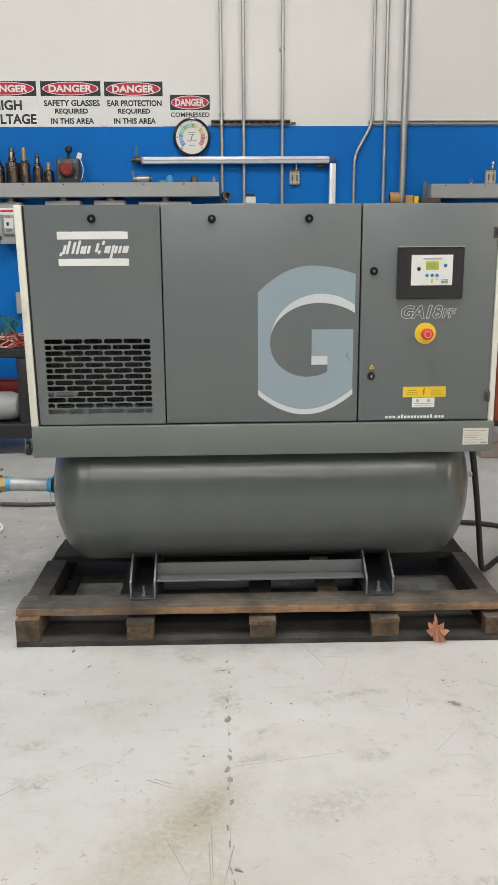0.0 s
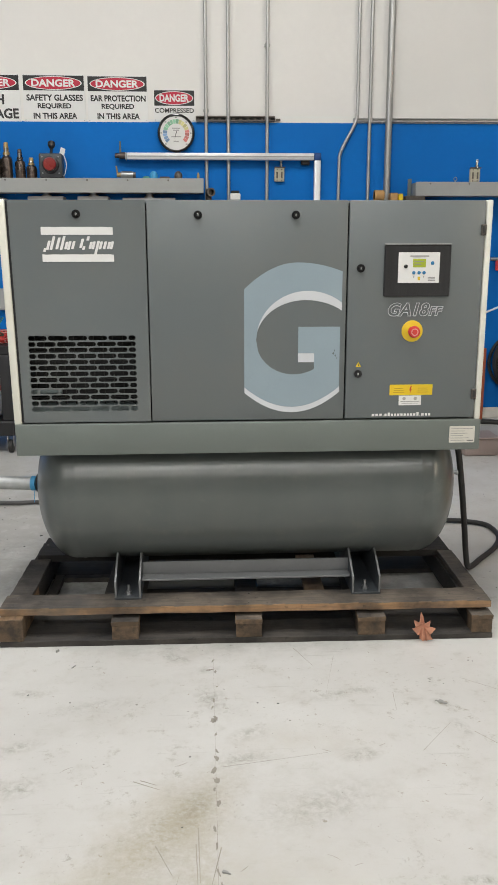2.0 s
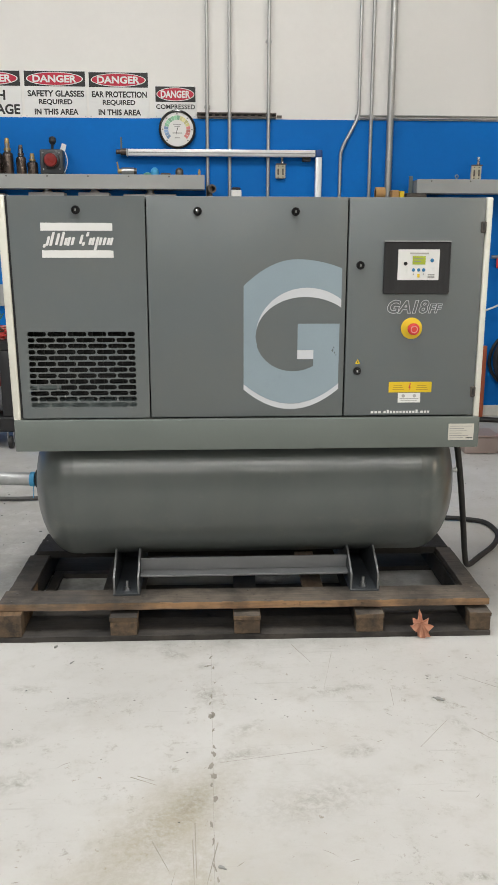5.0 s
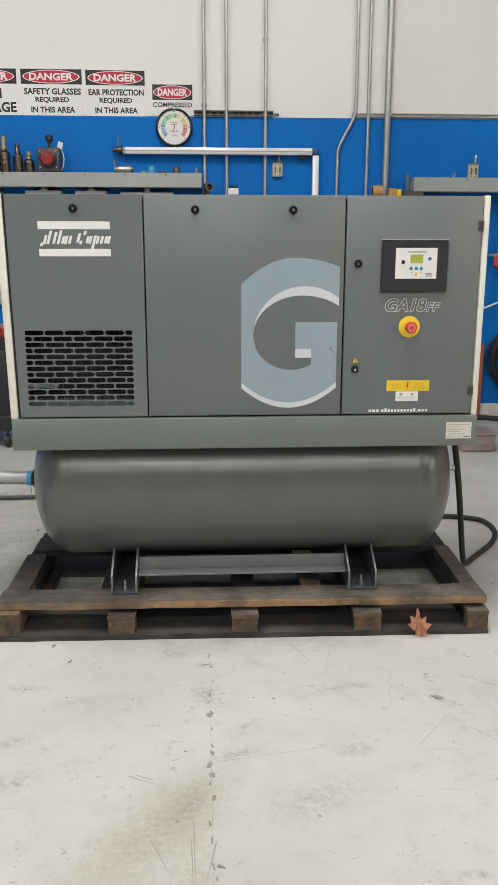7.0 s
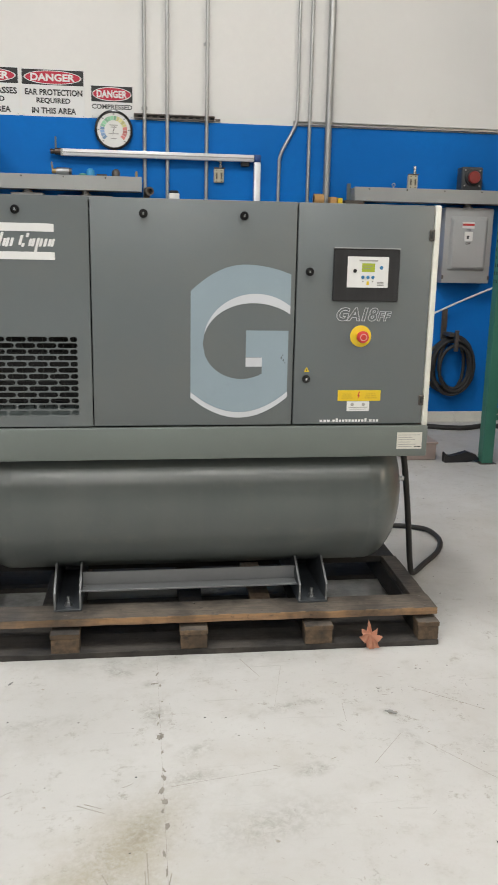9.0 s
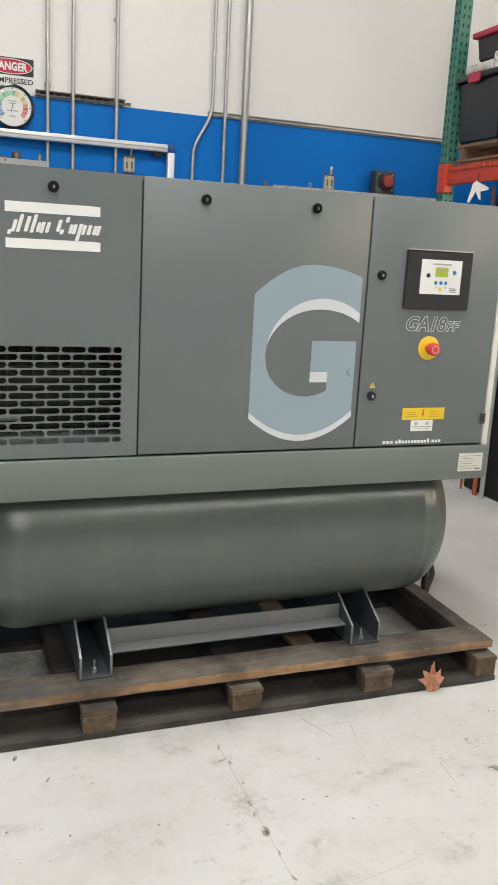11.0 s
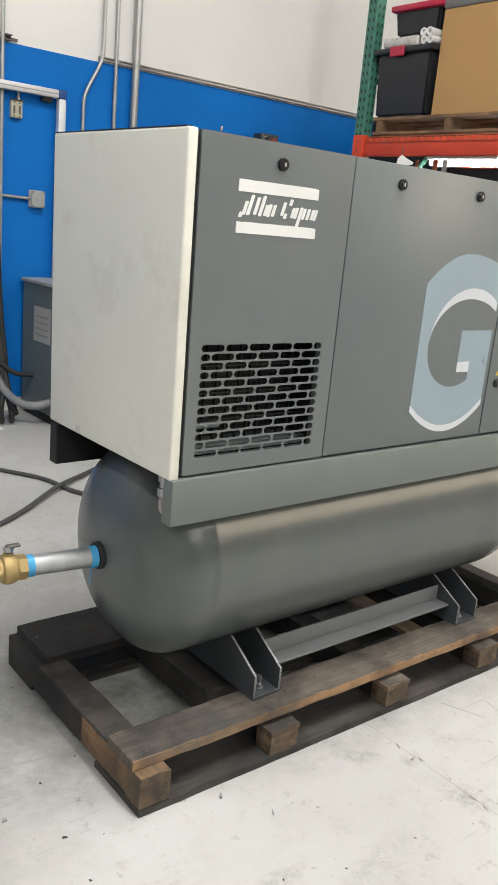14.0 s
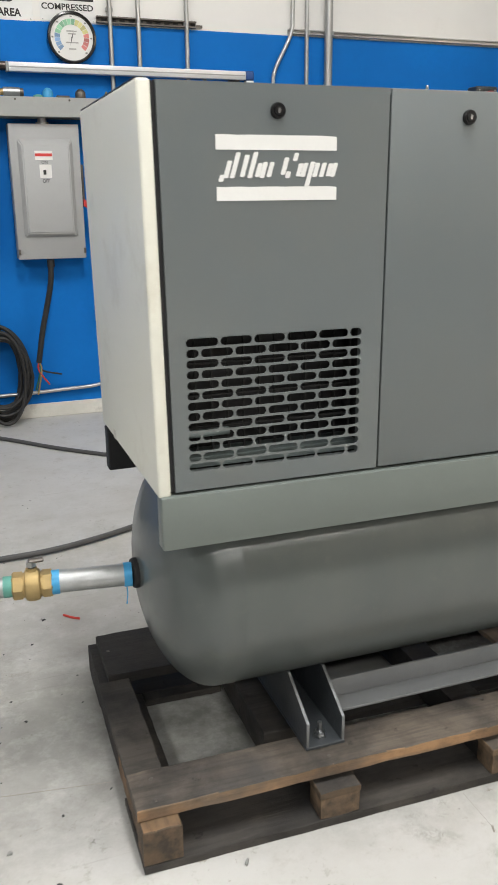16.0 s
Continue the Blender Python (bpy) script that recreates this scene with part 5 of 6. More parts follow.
part("valve_lever", box(0.543, 0.556, AY - 0.01, AY + 0.01, 2.09, 2.175, bevel=0.004), M["xformer"], air, "dark lever")
part("clip", box(1.925, 1.99, AY + 0.005, WY + 0.002, 2.01, 2.045, bevel=0.004), M["black_plastic"], air)
for x in (0.95, 1.6):
    part("clip", box(x, x + 0.03, AY + 0.02, WY + 0.002, 2.055, 2.09, bevel=0.003), M["black_plastic"], air)

# quick couplers: cream double plate with chrome cock above
def coupler(x, z, y=None):
    y = WY - 0.02 if y is None else y
    t = thing("air_outlet", (x, y, z), "small cream double air outlet with chrome cock", "air outlet", "air outlets")
    part("plate", box(x - 0.038, x + 0.038, y - 0.012, y + 0.02, z - 0.05, z + 0.05, bevel=0.005), M["cream"], t, "cream plate")
    for dx in (-0.018, 0.018):
        part("socket", box(x + dx - 0.006, x + dx + 0.006, y - 0.0145, y - 0.010, z - 0.026, z + 0.022), M["steel_grey"], t)
        for dz in (-0.04, 0.04):
            part("screw", lathe([(0, 0.005), (0.004, 0.004)], (x + dx, y - 0.012, z + dz), (0, -1, 0), 8), M["steel_grey"], t)
    part("top_bar", box(x - 0.035, x + 0.045, y - 0.014, y + 0.018, z + 0.051, z + 0.059), M["steel_grey"], t)
    part("cock", lathe([(0, 0.012), (0.02, 0.014), (0.022, 0.009), (0.035, 0.009), (0.037, 0.013), (0.06, 0.011)], (x + 0.012, y, z + 0.055), (0, 0, 1), 14), M["chrome"], t, "chrome cock")
    return t


coupler(1.758, 1.937)


# grey steel wireways with hub nipples beneath
def wireway(x0, x1, z0, z1, label):
    t = thing("wireway", ((x0 + x1) / 2, WALL_Y, z0), label, "wireway", "wireways")
    y0, y1 = 6.86, WY - 0.001
    part("trough", box(x0, x1, y0 + 0.006, y1, z0, z1 - 0.004, bevel=0.002), M["gutter"], t)
    part("cover", box(x0 - 0.002, x1 + 0.002, y0, y0 + 0.006, z0 - 0.002, z1, bevel=0.002), M["gutter"], t, "screwed cover")
    x = x0 + 0.11
    while x < x1:
        part("screw", lathe([(0, 0.006), (0.004, 0.005)], (x, y0, z1 - 0.014), (0, -1, 0), 10), M["steel_grey"], t)
        x += 0.30
    return t


wireway(-1.6, 1.172, 1.795, 1.897, "long grey steel wireway on the blue wall")
wireway(2.785, 4.20, 1.775, 1.876, "long grey steel wireway beside the rack")


def disconnect(x0, x1, z0, z1, depth, label, nipple=True, detail=True, top=1.795):
    t = thing("safety_switch", ((x0 + x1) / 2, WALL_Y, z0), label, "electrical box", "wall switch boxes")
    y0, y1 = WALL_Y - depth, WY - 0.001
    part("case", box(x0, x1, y0 + 0.012, y1, z0, z1, bevel=0.005, seg=2), M["ebox"], t, "grey steel case")
    if detail:
        mx, mz0, mz1 = 0.10 * (x1 - x0), z0 + 0.165 * (z1 - z0), z0 + 0.90 * (z1 - z0)
        bm = bmesh.new()
        a = [(x0 + mx, mz0), (x1 - mx, mz0), (x1 - mx, mz1), (x0 + mx, mz1)]
        b = [(x0 + mx + 0.028, mz0 + 0.026), (x1 - mx - 0.028, mz0 + 0.026), (x1 - mx - 0.028, mz1 - 0.045), (x0 + mx + 0.028, mz1 - 0.045)]
        va, vb = [bm.verts.new((x, y0 + 0.0135, z)) for x, z in a], [bm.verts.new((x, y0 - 0.018, z)) for x, z in b]
        bm.faces.new(vb), bm.faces.new(va[::-1])
        for i in range(4):
            bm.faces.new((va[i], va[(i + 1) % 4], vb[(i + 1) % 4], vb[i]))
        bmesh.ops.bevel(bm, geom=bm.edges[:], offset=0.006, segments=3, affect="EDGES")
        part("cover", bm, M["ebox"], t, "raised pressed cover")
        cx = (x0 + x1) / 2 + 0.005
        fy = y0 - 0.0182
        zt = z0 + 0.765 * (z1 - z0)
        part("label", box(cx - 0.07, cx + 0.03, fy - 0.001, fy + 0.0005, zt - 0.02, zt + 0.03), M["paper"], t)
        part("label_band", box(cx - 0.068, cx + 0.028, fy - 0.002, fy - 0.0008, zt + 0.0, zt + 0.016), M["red"], t, "red band")
        part("lettering", lettering("ON", cx - 0.035, cx + 0.0, zt - 0.040, zt - 0.025, fy - 0.0004), M["ink"], t, smooth=False)
        part("lettering", lettering("OFF", cx - 0.035, cx + 0.006, zt - 0.145, zt - 0.125, fy - 0.0004), M["ink"], t, smooth=False)
        part("label", box(cx - 0.048, cx + 0.02, fy - 0.001, fy + 0.0005, zt - 0.118, zt - 0.045), M["paper"], t)
        part("slider", box(cx - 0.028, cx - 0.012, fy - 0.006, fy - 0.0008, zt - 0.10, zt - 0.075), M["ink"], t)
        for sx in (x0, x1 - 0.012):
            part("latch", box(sx, sx + 0.012, y0 + 0.004, y0 + 0.0125, z0 + 0.03, z0 + 0.06), M["steel_grey"], t)
    if nipple:
        x = (x0 + x1) / 2
        part("hub", lathe([(-0.001, 0.036), (0.012, 0.036), (0.014, 0.026), (top - z1 + 0.002, 0.026)], (x, WALL_Y - 0.09, z1), (0, 0, 1), 20), M["zinc"], t, "steel hub")
    return t


sw = disconnect(0.562, 0.958, 1.003, 1.760, 0.16, "grey fused safety switch hung under the wireway")
part("switch_handle", box(0.9595, 0.974, 6.93, 6.955, 1.30, 1.54, bevel=0.004), M["steel_grey"], sw, "steel switch arm")
grip = prism([(0.962, 1.345), (1.000, 1.325), (1.052, 1.250), (1.040, 1.225), (1.018, 1.232), (0.985, 1.290), (0.962, 1.305)], 0.02, w0=6.905)
part("grip", grip, M["red"], sw, "red lockout grip", smooth=False)
disconnect(-0.50, -0.325, 1.455, 1.760, 0.16, "small grey safety switch hung under the wireway")
disconnect(-0.145, 0.12, 1.05, 1.770, 0.16, "grey safety switch hung under the wireway")
disconnect(0.225, 0.455, 1.05, 1.770, 0.16, "grey safety switch hung under the wireway")
disconnect(3.535, 3.93, 1.165, 1.745, 0.16, "grey safety switch hung under the wireway beside the rack", top=1.775)

# wall panel with loose papers taped on
ep = thing("electrical_panel", (1.36, WALL_Y, 0.72), "tall grey electrical panel with papers taped to its door", "electrical panel")
part("case", box(1.06, 1.560, 6.90, WY - 0.001, 0.660, 1.743, bevel=0.004), M["ebox"], ep)
# black block painted as the shadow gap round the open door
part("door_frame", box(1.218, 1.452, 6.873, 6.899, 0.760, 1.638), M["dark"], ep, "black block standing in for the shadow gap behind the door")
part("panel_door", box(1.213, 1.458, 6.850, 6.872, 0.752, 1.645, bevel=0.005, seg=2), M["ebox"], ep, "grey door standing slightly ajar")
for hz in (0.83, 1.60):
    part("latch_stud", box(1.190, 1.205, 6.893, 6.899, hz, hz + 0.022, bevel=0.002), M["steel_grey"], ep)
part("hinge_strip", box(1.459, 1.470, 6.885, 6.899, 0.76, 1.64, bevel=0.002), M["ebox"], ep)
part("paper", prism([(1.251, 1.442), (1.428, 1.440), (1.412, 1.500), (1.421, 1.596), (1.245, 1.580)], 0.0012, w0=6.8475), M["paper"], ep, "curled white paper notice", smooth=False)
part("paper", prism([(1.255, 0.904), (1.454, 0.915), (1.450, 1.118), (1.240, 1.116)], 0.0012, w0=6.8475), M["paper"], ep, "white paper notice", smooth=False)
for k in range(3):
    part("paper_print", box(1.27, 1.39, 6.8466, 6.8476, 1.555 - 0.02 * k, 1.559 - 0.02 * k), M["grey_ink"], ep)
for cx in (1.266, 1.418):
    part("clip", box(cx, cx + 0.010, 6.842, 6.8476, 1.095, 1.145, bevel=0.002), M["ink"], ep)
part("red_label", box(1.275, 1.366, 6.8985, 6.9003, 1.660, 1.676), M["red"], ep)
part("latch", box(1.250, 1.276, 6.838, 6.851, 1.145, 1.245, bevel=0.006), M["steel_grey"], ep)
part("latch_knob", lathe([(0, 0.013), (0.008, 0.012)], (1.263, 6.838, 1.228), (0, -1, 0), 14), M["ink"], ep)
hub = thing("cable_fitting", (1.415, 6.95, 1.744), "white cable hub with black cap on the electrical panel", "cable fitting")
part("collar", box(1.373, 1.453, 6.920, 6.980, 1.744, 1.794, bevel=0.006), M["paper"], hub)
part("cap", box(1.379, 1.447, 6.922, 6.978, 1.794, 1.814, bevel=0.008), M["black_plastic"], hub)
ring = thing("pipe_fitting", (1.24, 6.90, 1.79), "open round steel conduit fitting beside the wireway", "conduit fitting")
part("elbow", lathe([(0, 0.032), (0.05, 0.032), (0.05, 0.022), (0.01, 0.02)], (1.217, 6.93, 1.800), (0.3, -1, 0), 20), M["steel_grey"], ring)
part("neck", cyl((1.212, 6.95, 1.742), (1.212, 6.95, 1.79), 0.022, 14), M["steel_grey"], ring)
conduit([(1.135, WY - 0.03, 0.663), (1.145, WY - 0.03, 0.45), (1.12, WY - 0.03, 0.26), (1.02, WY - 0.03, 0.195), (0.8, WY - 0.03, 0.178), (0.3, WY - 0.03, 0.165), (-1.2, WY - 0.03, 0.155)], 0.012, "slim steel conduit curving along the foot of the wall", [])
conduit([(1.625, WY - 0.02, 1.415), (1.86, WY - 0.02, 1.410)], 0.010, "short steel conduit to a junction box", [])
jb = thing("junction_box", (1.91, WY, 1.36), "small square grey junction box on the wall", "junction box")
part("case", box(1.855, 1.955, WY - 0.024, WY - 0.001, 1.355, 1.465, bevel=0.006), M["ebox"], jb)
part("lid", box(1.860, 1.950, WY - 0.054, WY - 0.0505, 1.360, 1.460, bevel=0.002), M["gutter"], jb)
part("knockout", lathe([(0, 0.012), (0.002, 0.011)], (1.905, WY - 0.054, 1.41), (0, -1, 0), 16), M["ebox"], jb)
for sx in (1.868, 1.942):
    for sz in (1.368, 1.452):
        part("screw", lathe([(0, 0.005), (0.003, 0.004)], (sx, WY - 0.054, sz), (0, -1, 0), 8), M["steel_grey"], jb)

# floor transformer cabinet with flexible conduits
tr = thing("transformer_cabinet", (1.95, 6.8, 0), "dark grey floor-standing transformer cabinet with a paper label", "transformer")
part("cabinet", box(1.82, 2.36, 6.50, 7.02, 0.06, 0.885, bevel=0.006), M["xformer"], tr)
# lid coloured paler than the cabinet, for light grazing its top
part("lid", box(1.807, 2.372, 6.485, 7.03, 0.885, 0.908, bevel=0.005), M["gutter"], tr, "lid, lighter grey for the light grazing its top")
part("plinth", box(1.84, 2.33, 6.53, 7.0, 0.0, 0.06), M["dark"], tr)
part("label", box(1.8175, 1.8195, 6.60, 6.84, 0.52, 0.745), M["faint_ink"], tr, "faded paper label")
for k in range(4):
    part("label_print", box(1.8162, 1.8176, 6.63, 6.81, 0.56 + 0.04 * k, 0.57 + 0.04 * k), M["grey_ink"], tr)
conduit([(1.52, 6.96, 0.663), (1.53, 6.94, 0.55), (1.56, 6.90, 0.35), (1.62, 6.84, 0.20), (1.66, 6.70, 0.14), (1.72, 6.62, 0.13), (1.77, 6.59, 0.14), (1.84, 6.59, 0.15)], 0.026, "thick grey flexible conduit between panel and transformer", [], mat="flex")
conduit([(1.42, 6.96, 0.663), (1.43, 6.95, 0.52), (1.47, 6.93, 0.42), (1.55, 6.92, 0.40), (1.62, 6.9, 0.36), (1.70, 6.86, 0.3), (1.83, 6.84, 0.28)], 0.016, "black flexible conduit between panel and transformer", [], mat="rubber")
conduit([(1.580, 7.02, 1.16), (1.592, 7.00, 0.95), (1.615, 6.98, 0.70), (1.640, 6.93, 0.42), (1.655, 6.86, 0.20), (1.66, 6.74, 0.05)], 0.021, "black flexible conduit between panel and transformer", [], mat="rubber")
for k, (xa, xm, xe) in enumerate(((1.600, 1.622, 1.650), (1.632, 1.650, 1.585))):
    conduit([(xa, 7.01, 1.30 - 0.12 * k), (xa + 0.004, 7.0, 1.0), (xm, 6.97, 0.62), (xm + 0.006, 6.90, 0.30), (xe, 6.80, 0.09), (xe - 0.05, 6.66, 0.03)], 0.019, "black flexible conduit between panel and transformer", [], mat="rubber")
solo("paper_tag", box(1.40, 1.52, 6.58, 6.66, 0.0005, 0.0025), M["paper"], "white paper scrap lying on the floor", "paper")

# cable from the switch and coiled cords hung on the wall
wire = thing("switch_cord", (0.79, 6.98, 0.30), "black cord ending in bare wires under the safety switch", "cable")
part("gland", cyl((0.745, 6.93, 0.998), (0.745, 6.93, 0.955), 0.022, 14), M["black_plastic"], wire)
part("cord", tube([(0.745, 6.93, 0.97), (0.735, 6.93, 0.86), (0.705, 6.95, 0.72), (0.668, 6.96, 0.57), (0.645, 6.975, 0.44), (0.632, 6.98, 0.37)], 0.017, 10), M["rubber"], wire)
for k, (mm, ex, ez) in enumerate((("wire_red", 0.685, 0.23), ("wire_green", 0.60, 0.20), ("brass", 0.61, 0.17), ("rubber", 0.765, 0.29))):
    part("wire", tube([(0.632, 6.98, 0.38), (0.628 + 0.008 * k, 6.97, 0.32), (ex, 6.96, ez)], 0.0055, 6), M[mm], wire)


def cord_coil(cx, cz, rx, rz, label, seed, loops=7, r=0.012, hook=True):
    rnd = random.Random(seed)
    t = thing("cord_coil", (cx, WY, cz + rz), label, "cable coil", "hung cable coils")
    for k in range(loops):
        ax, az = rx * rnd.uniform(0.62, 1.0), rz * rnd.uniform(0.72, 1.0)
        ox, oz = rnd.uniform(-0.02, 0.02), -rnd.uniform(0, 0.05)
        y = WY - 0.03 - 0.013 * k
        pts = [(cx + ox + ax * math.cos(2 * math.pi * i / 14), y + rnd.uniform(-0.006, 0.006), cz + oz + az * math.sin(2 * math.pi * i / 14)) for i in range(15)]
        pts[-1] = pts[0]
        part("loop", tube(pts, r, 8, 4), M["rubber"], t)
    if hook:
        part("hook", box(cx - 0.012, cx + 0.012, WY - 0.20, WY - 0.001, cz + rz * 0.80, cz + rz * 0.86), M["steel_grey"], t)
    return t


cord_coil(0.390, 0.345, 0.185, 0.30, "black extension cord coiled on a wall hook", 3, 13, 0.0115)
cord_coil(3.70, 0.52, 0.20, 0.23, "black hose coiled on a wall bracket beside the rack", 5, 8, 0.014)
part_hook = thing("wall_bracket", (3.65, WY, 0.62), "slotted steel wall bracket above a coiled hose", "wall bracket")
part("bar", box(3.615, 3.66, WY - 0.02, WY - 0.001, 0.70, 0.95, bevel=0.003), M["steel_grey"], part_hook)
part("bar", box(3.675, 3.705, WY - 0.19, WY - 0.16, 0.62, 0.79, bevel=0.003), M["steel_grey"], part_hook)
part("arm", box(3.63, 3.69, WY - 0.17, WY - 0.015, 0.74, 0.765), M["steel_grey"], part_hook)
solo("air_tube", tube([(3.30, 6.98, 0.84), (3.48, 6.97, 0.905), (3.77, 6.96, 1.035), (4.2, 6.97, 1.21)], 0.008, 8), M["paper"], "thin white air tube running up the blue wall", "tube")
rv = thing("shutoff_valve", (3.49, 6.97, 1.27), "small red-handled valve on the blue wall", "valve")
part("body", cyl((3.44, 6.99, 1.30), (3.53, 6.99, 1.30), 0.014, 12), M["zinc"], rv)
part("handle", box(3.475, 3.515, 6.95, 6.975, 1.21, 1.29, bevel=0.008), M["red"], rv, "red handle")
part("stem", cyl((3.49, 6.97, 1.28), (3.49, 6.99, 1.30), 0.006, 8), M["zinc"], rv)
part("mount", cyl((3.485, 6.99, 1.30), (3.485, WY, 1.30), 0.010, 8), M["zinc"], rv)
ob = solo("orange_bar", box(3.40, 3.435, 6.92, 6.955, 0.0, 0.60, bevel=0.004), M["orange_bar"], "rusty orange steel bar leaning by the wall", "steel bar")
solo("floor_cable", tube([(3.2, 6.85, 0.02), (3.456, 6.80, 0.02), (3.6, 6.74, 0.02), (3.76, 6.72, 0.02), (4.0, 6.8, 0.02), (4.2, 6.6, 0.02)], 0.02, 10), M["rubber"], "thick black cable on the floor by the wall", "cable")
cbx = thing("plastic_box", (3.05, 5.90, 0), "translucent brownish plastic box on the floor", "plastic box")
part("bin", box(2.93, 3.165, 5.78, 6.00, 0.001, 0.125, bevel=0.012, seg=2), M["clear_box"], cbx)
part("rim", box(2.922, 3.173, 5.772, 6.008, 0.118, 0.130, bevel=0.004), M["clear_box"], cbx)
clampo = thing("clamp_tool", (3.3, 5.74, 0), "black clamp tool lying on the floor", "tool")
part("jaw", prism([(3.20, 0.0), (3.36, 0.0), (3.45, 0.02), (3.42, 0.055), (3.36, 0.075), (3.31, 0.06), (3.25, 0.045), (3.215, 0.05), (3.20, 0.07)], 0.05, w0=5.71), M["black_plastic"], clampo)

# ---- on the wireways ----
def bottle(x, h, r, seed, y=6.935, z=1.897):
    t = thing("air_lubricator", (x, y, z), "dull steel air-tool lubricator standing on the wireway", "lubricator", "row of lubricators")
    part("bowl", lathe([(0, r * 0.9), (0.004, r), (h * 0.52, r), (h * 0.58, r * 0.88), (h * 0.62, r * 0.55), (h * 0.66, r * 0.52)], (x, y, z), (0, 0, 1), 24), M["bowl"], t, "steel bowl")
    part("neck", lathe([(h * 0.655, r * 0.66), (h * 0.72, r * 0.62), (h * 0.73, r * 0.45), (h * 0.82, r * 0.45), (h * 0.83, r * 0.5), (h * 0.9, r * 0.42), (h * 0.97, r * 0.40), (h, r * 0.3)], (x, y, z), (0, 0, 1), 16), M["brass" if seed % 2 else "bowl"], t)
    part("clip", box(x - r * 0.15, x + r * 0.2, y - r * 0.62, y - r * 0.40, z + h * 0.60, z + h * 0.86, bevel=0.003), M["zinc"], t)
    return t


for k, (x, h, r) in enumerate(((-0.375, 0.257, 0.050), (-0.285, 0.257, 0.040), (-0.188, 0.210, 0.037), (-0.106, 0.150, 0.038), (-0.482, 0.22, 0.045))):
    bottle(x, h, r, k)


def starter(x, z, y, label):
    t = thing("push_button_box", (x, y, z), label, "control box", "push button boxes")
    part("case", box(x - 0.085, x + 0.085, y, y + 0.11, z, z + 0.175, bevel=0.012, seg=3), M["bracket"], t, "dark grey case")
    part("button_ring", lathe([(0, 0.062), (0.02, 0.06), (0.024, 0.052)], (x + 0.0, y, z + 0.095), (0, -1, 0), 28), M["black_plastic"], t)
    part("button", lathe([(0.02, 0.046), (0.045, 0.048), (0.055, 0.042), (0.057, 0.0)], (x + 0.0, y, z + 0.095), (0, -1, 0), 28), M["lens"], t, "worn dark red push button")
    for dx, dz in ((-0.06, 0.15), (0.06, 0.15), (-0.06, 0.035), (0.06, 0.035)):
        part("screw", lathe([(0, 0.006), (0.004, 0.005)], (x + dx, y, z + dz), (0, -1, 0), 8), M["zinc"], t)
    return t


st = starter(0.046, 1.897, 6.87, "dark control box with worn red button and lever")
part("lever", cyl((0.046, 6.92, 2.065), (0.052, 6.92, 2.125), 0.010, 12), M["black_plastic"], st)
part("lever_knob", lathe([(0, 0.016), (0.02, 0.028), (0.045, 0.026), (0.055, 0.012)], (0.052, 6.92, 2.11), (0, 0, 1), 20), M["black_plastic"], st)
part("tag", prism([(0.109, 2.075), (0.144, 2.060), (0.156, 2.105), (0.124, 2.118)], 0.002, w0=6.90), M["paper"], st, "white paper tag", smooth=False)
part("tag_cord", tube([(0.139, 6.90, 2.07), (0.159, 6.89, 2.0), (0.146, 6.89, 1.93), (0.118, 6.89, 1.902)], 0.003, 6), M["paper"], st)
starter(3.725, 1.876, 6.90, "dark control box with red button on the wireway beside the rack")

fit_a = thing("hose_fitting", (0.60, 6.93, 1.897), "small steel hose fitting with brass end on the wireway", "hose fitting")
part("barrel", cyl((0.555, 6.93, 1.925), (0.645, 6.93, 1.925), 0.027, 18), M["zinc"], fit_a)
part("brass_end", cyl((0.525, 6.93, 1.925), (0.556, 6.93, 1.925), 0.018, 14), M["brass"], fit_a)
part("valve_stem", cyl((0.53, 6.93, 1.93), (0.522, 6.93, 1.99), 0.006, 10), M["brass"], fit_a)
part("blue_end", cyl((0.645, 6.93, 1.925), (0.665, 6.93, 1.925), 0.022, 14), M["steel_grey"], fit_a)
for x, r, h, mm, lab in ((0.745, 0.028, 0.02, "green_tape", "small green cap on the wireway"), (0.80, 0.030, 0.055, "tape", "blue plastic cap on the wireway"), (0.985, 0.030, 0.055, "steel_grey", "dark domed plug on the wireway"), (1.135, 0.010, 0.045, "brass", "small brass nozzle on the wireway")):
    solo("cap", lathe([(0, r), (h * 0.55, r), (h * 0.8, r * 0.8), (h, r * 0.35)], (x, 6.93, 1.897), (0, 0, 1), 20), M[mm], lab, "small part", "small parts on the wireway")
solo("washer_stack", box(0.845, 0.92, 6.90, 6.96, 1.897, 1.912, bevel=0.004), M["steel_grey"], "flat dark steel scrap on the wireway", "small part")
coupler(3.245, 1.926, 6.90)
eye = thing("eye_bolt", (3.105, 6.93, 1.876), "small steel eye bolt on the wireway", "eye bolt")
part("shank", cyl((3.105, 6.93, 1.876), (3.105, 6.93, 1.892), 0.005, 8), M["zinc"], eye)
bm = bmesh.new()
add_tube(bm, [(3.105 + 0.012 * math.cos(a), 6.93, 1.902 + 0.012 * math.sin(a)) for a in [2 * math.pi * i / 12 for i in range(13)]], 0.004, 6, 1, smooth=False)
part("ring", bm, M["zinc"], eye)
# small cartons on a shelf behind the machine
sh = solo("wall_shelf", box(2.40, 3.02, 6.83, WY - 0.001, 1.715, 1.733, bevel=0.003), M["gutter"], "narrow grey steel shelf on the blue wall", "shelf")
roll = thing("tape_roll", (2.51, 6.90, 1.733), "roll of brown packing tape standing on the wall shelf", "tape roll")
part("tape", lathe([(0, 0.028), (0, 0.042), (0.072, 0.042), (0.072, 0.028), (0, 0.028)], (2.474, 6.90, 1.776), (1, 0, 0), 28), M["card"], roll)
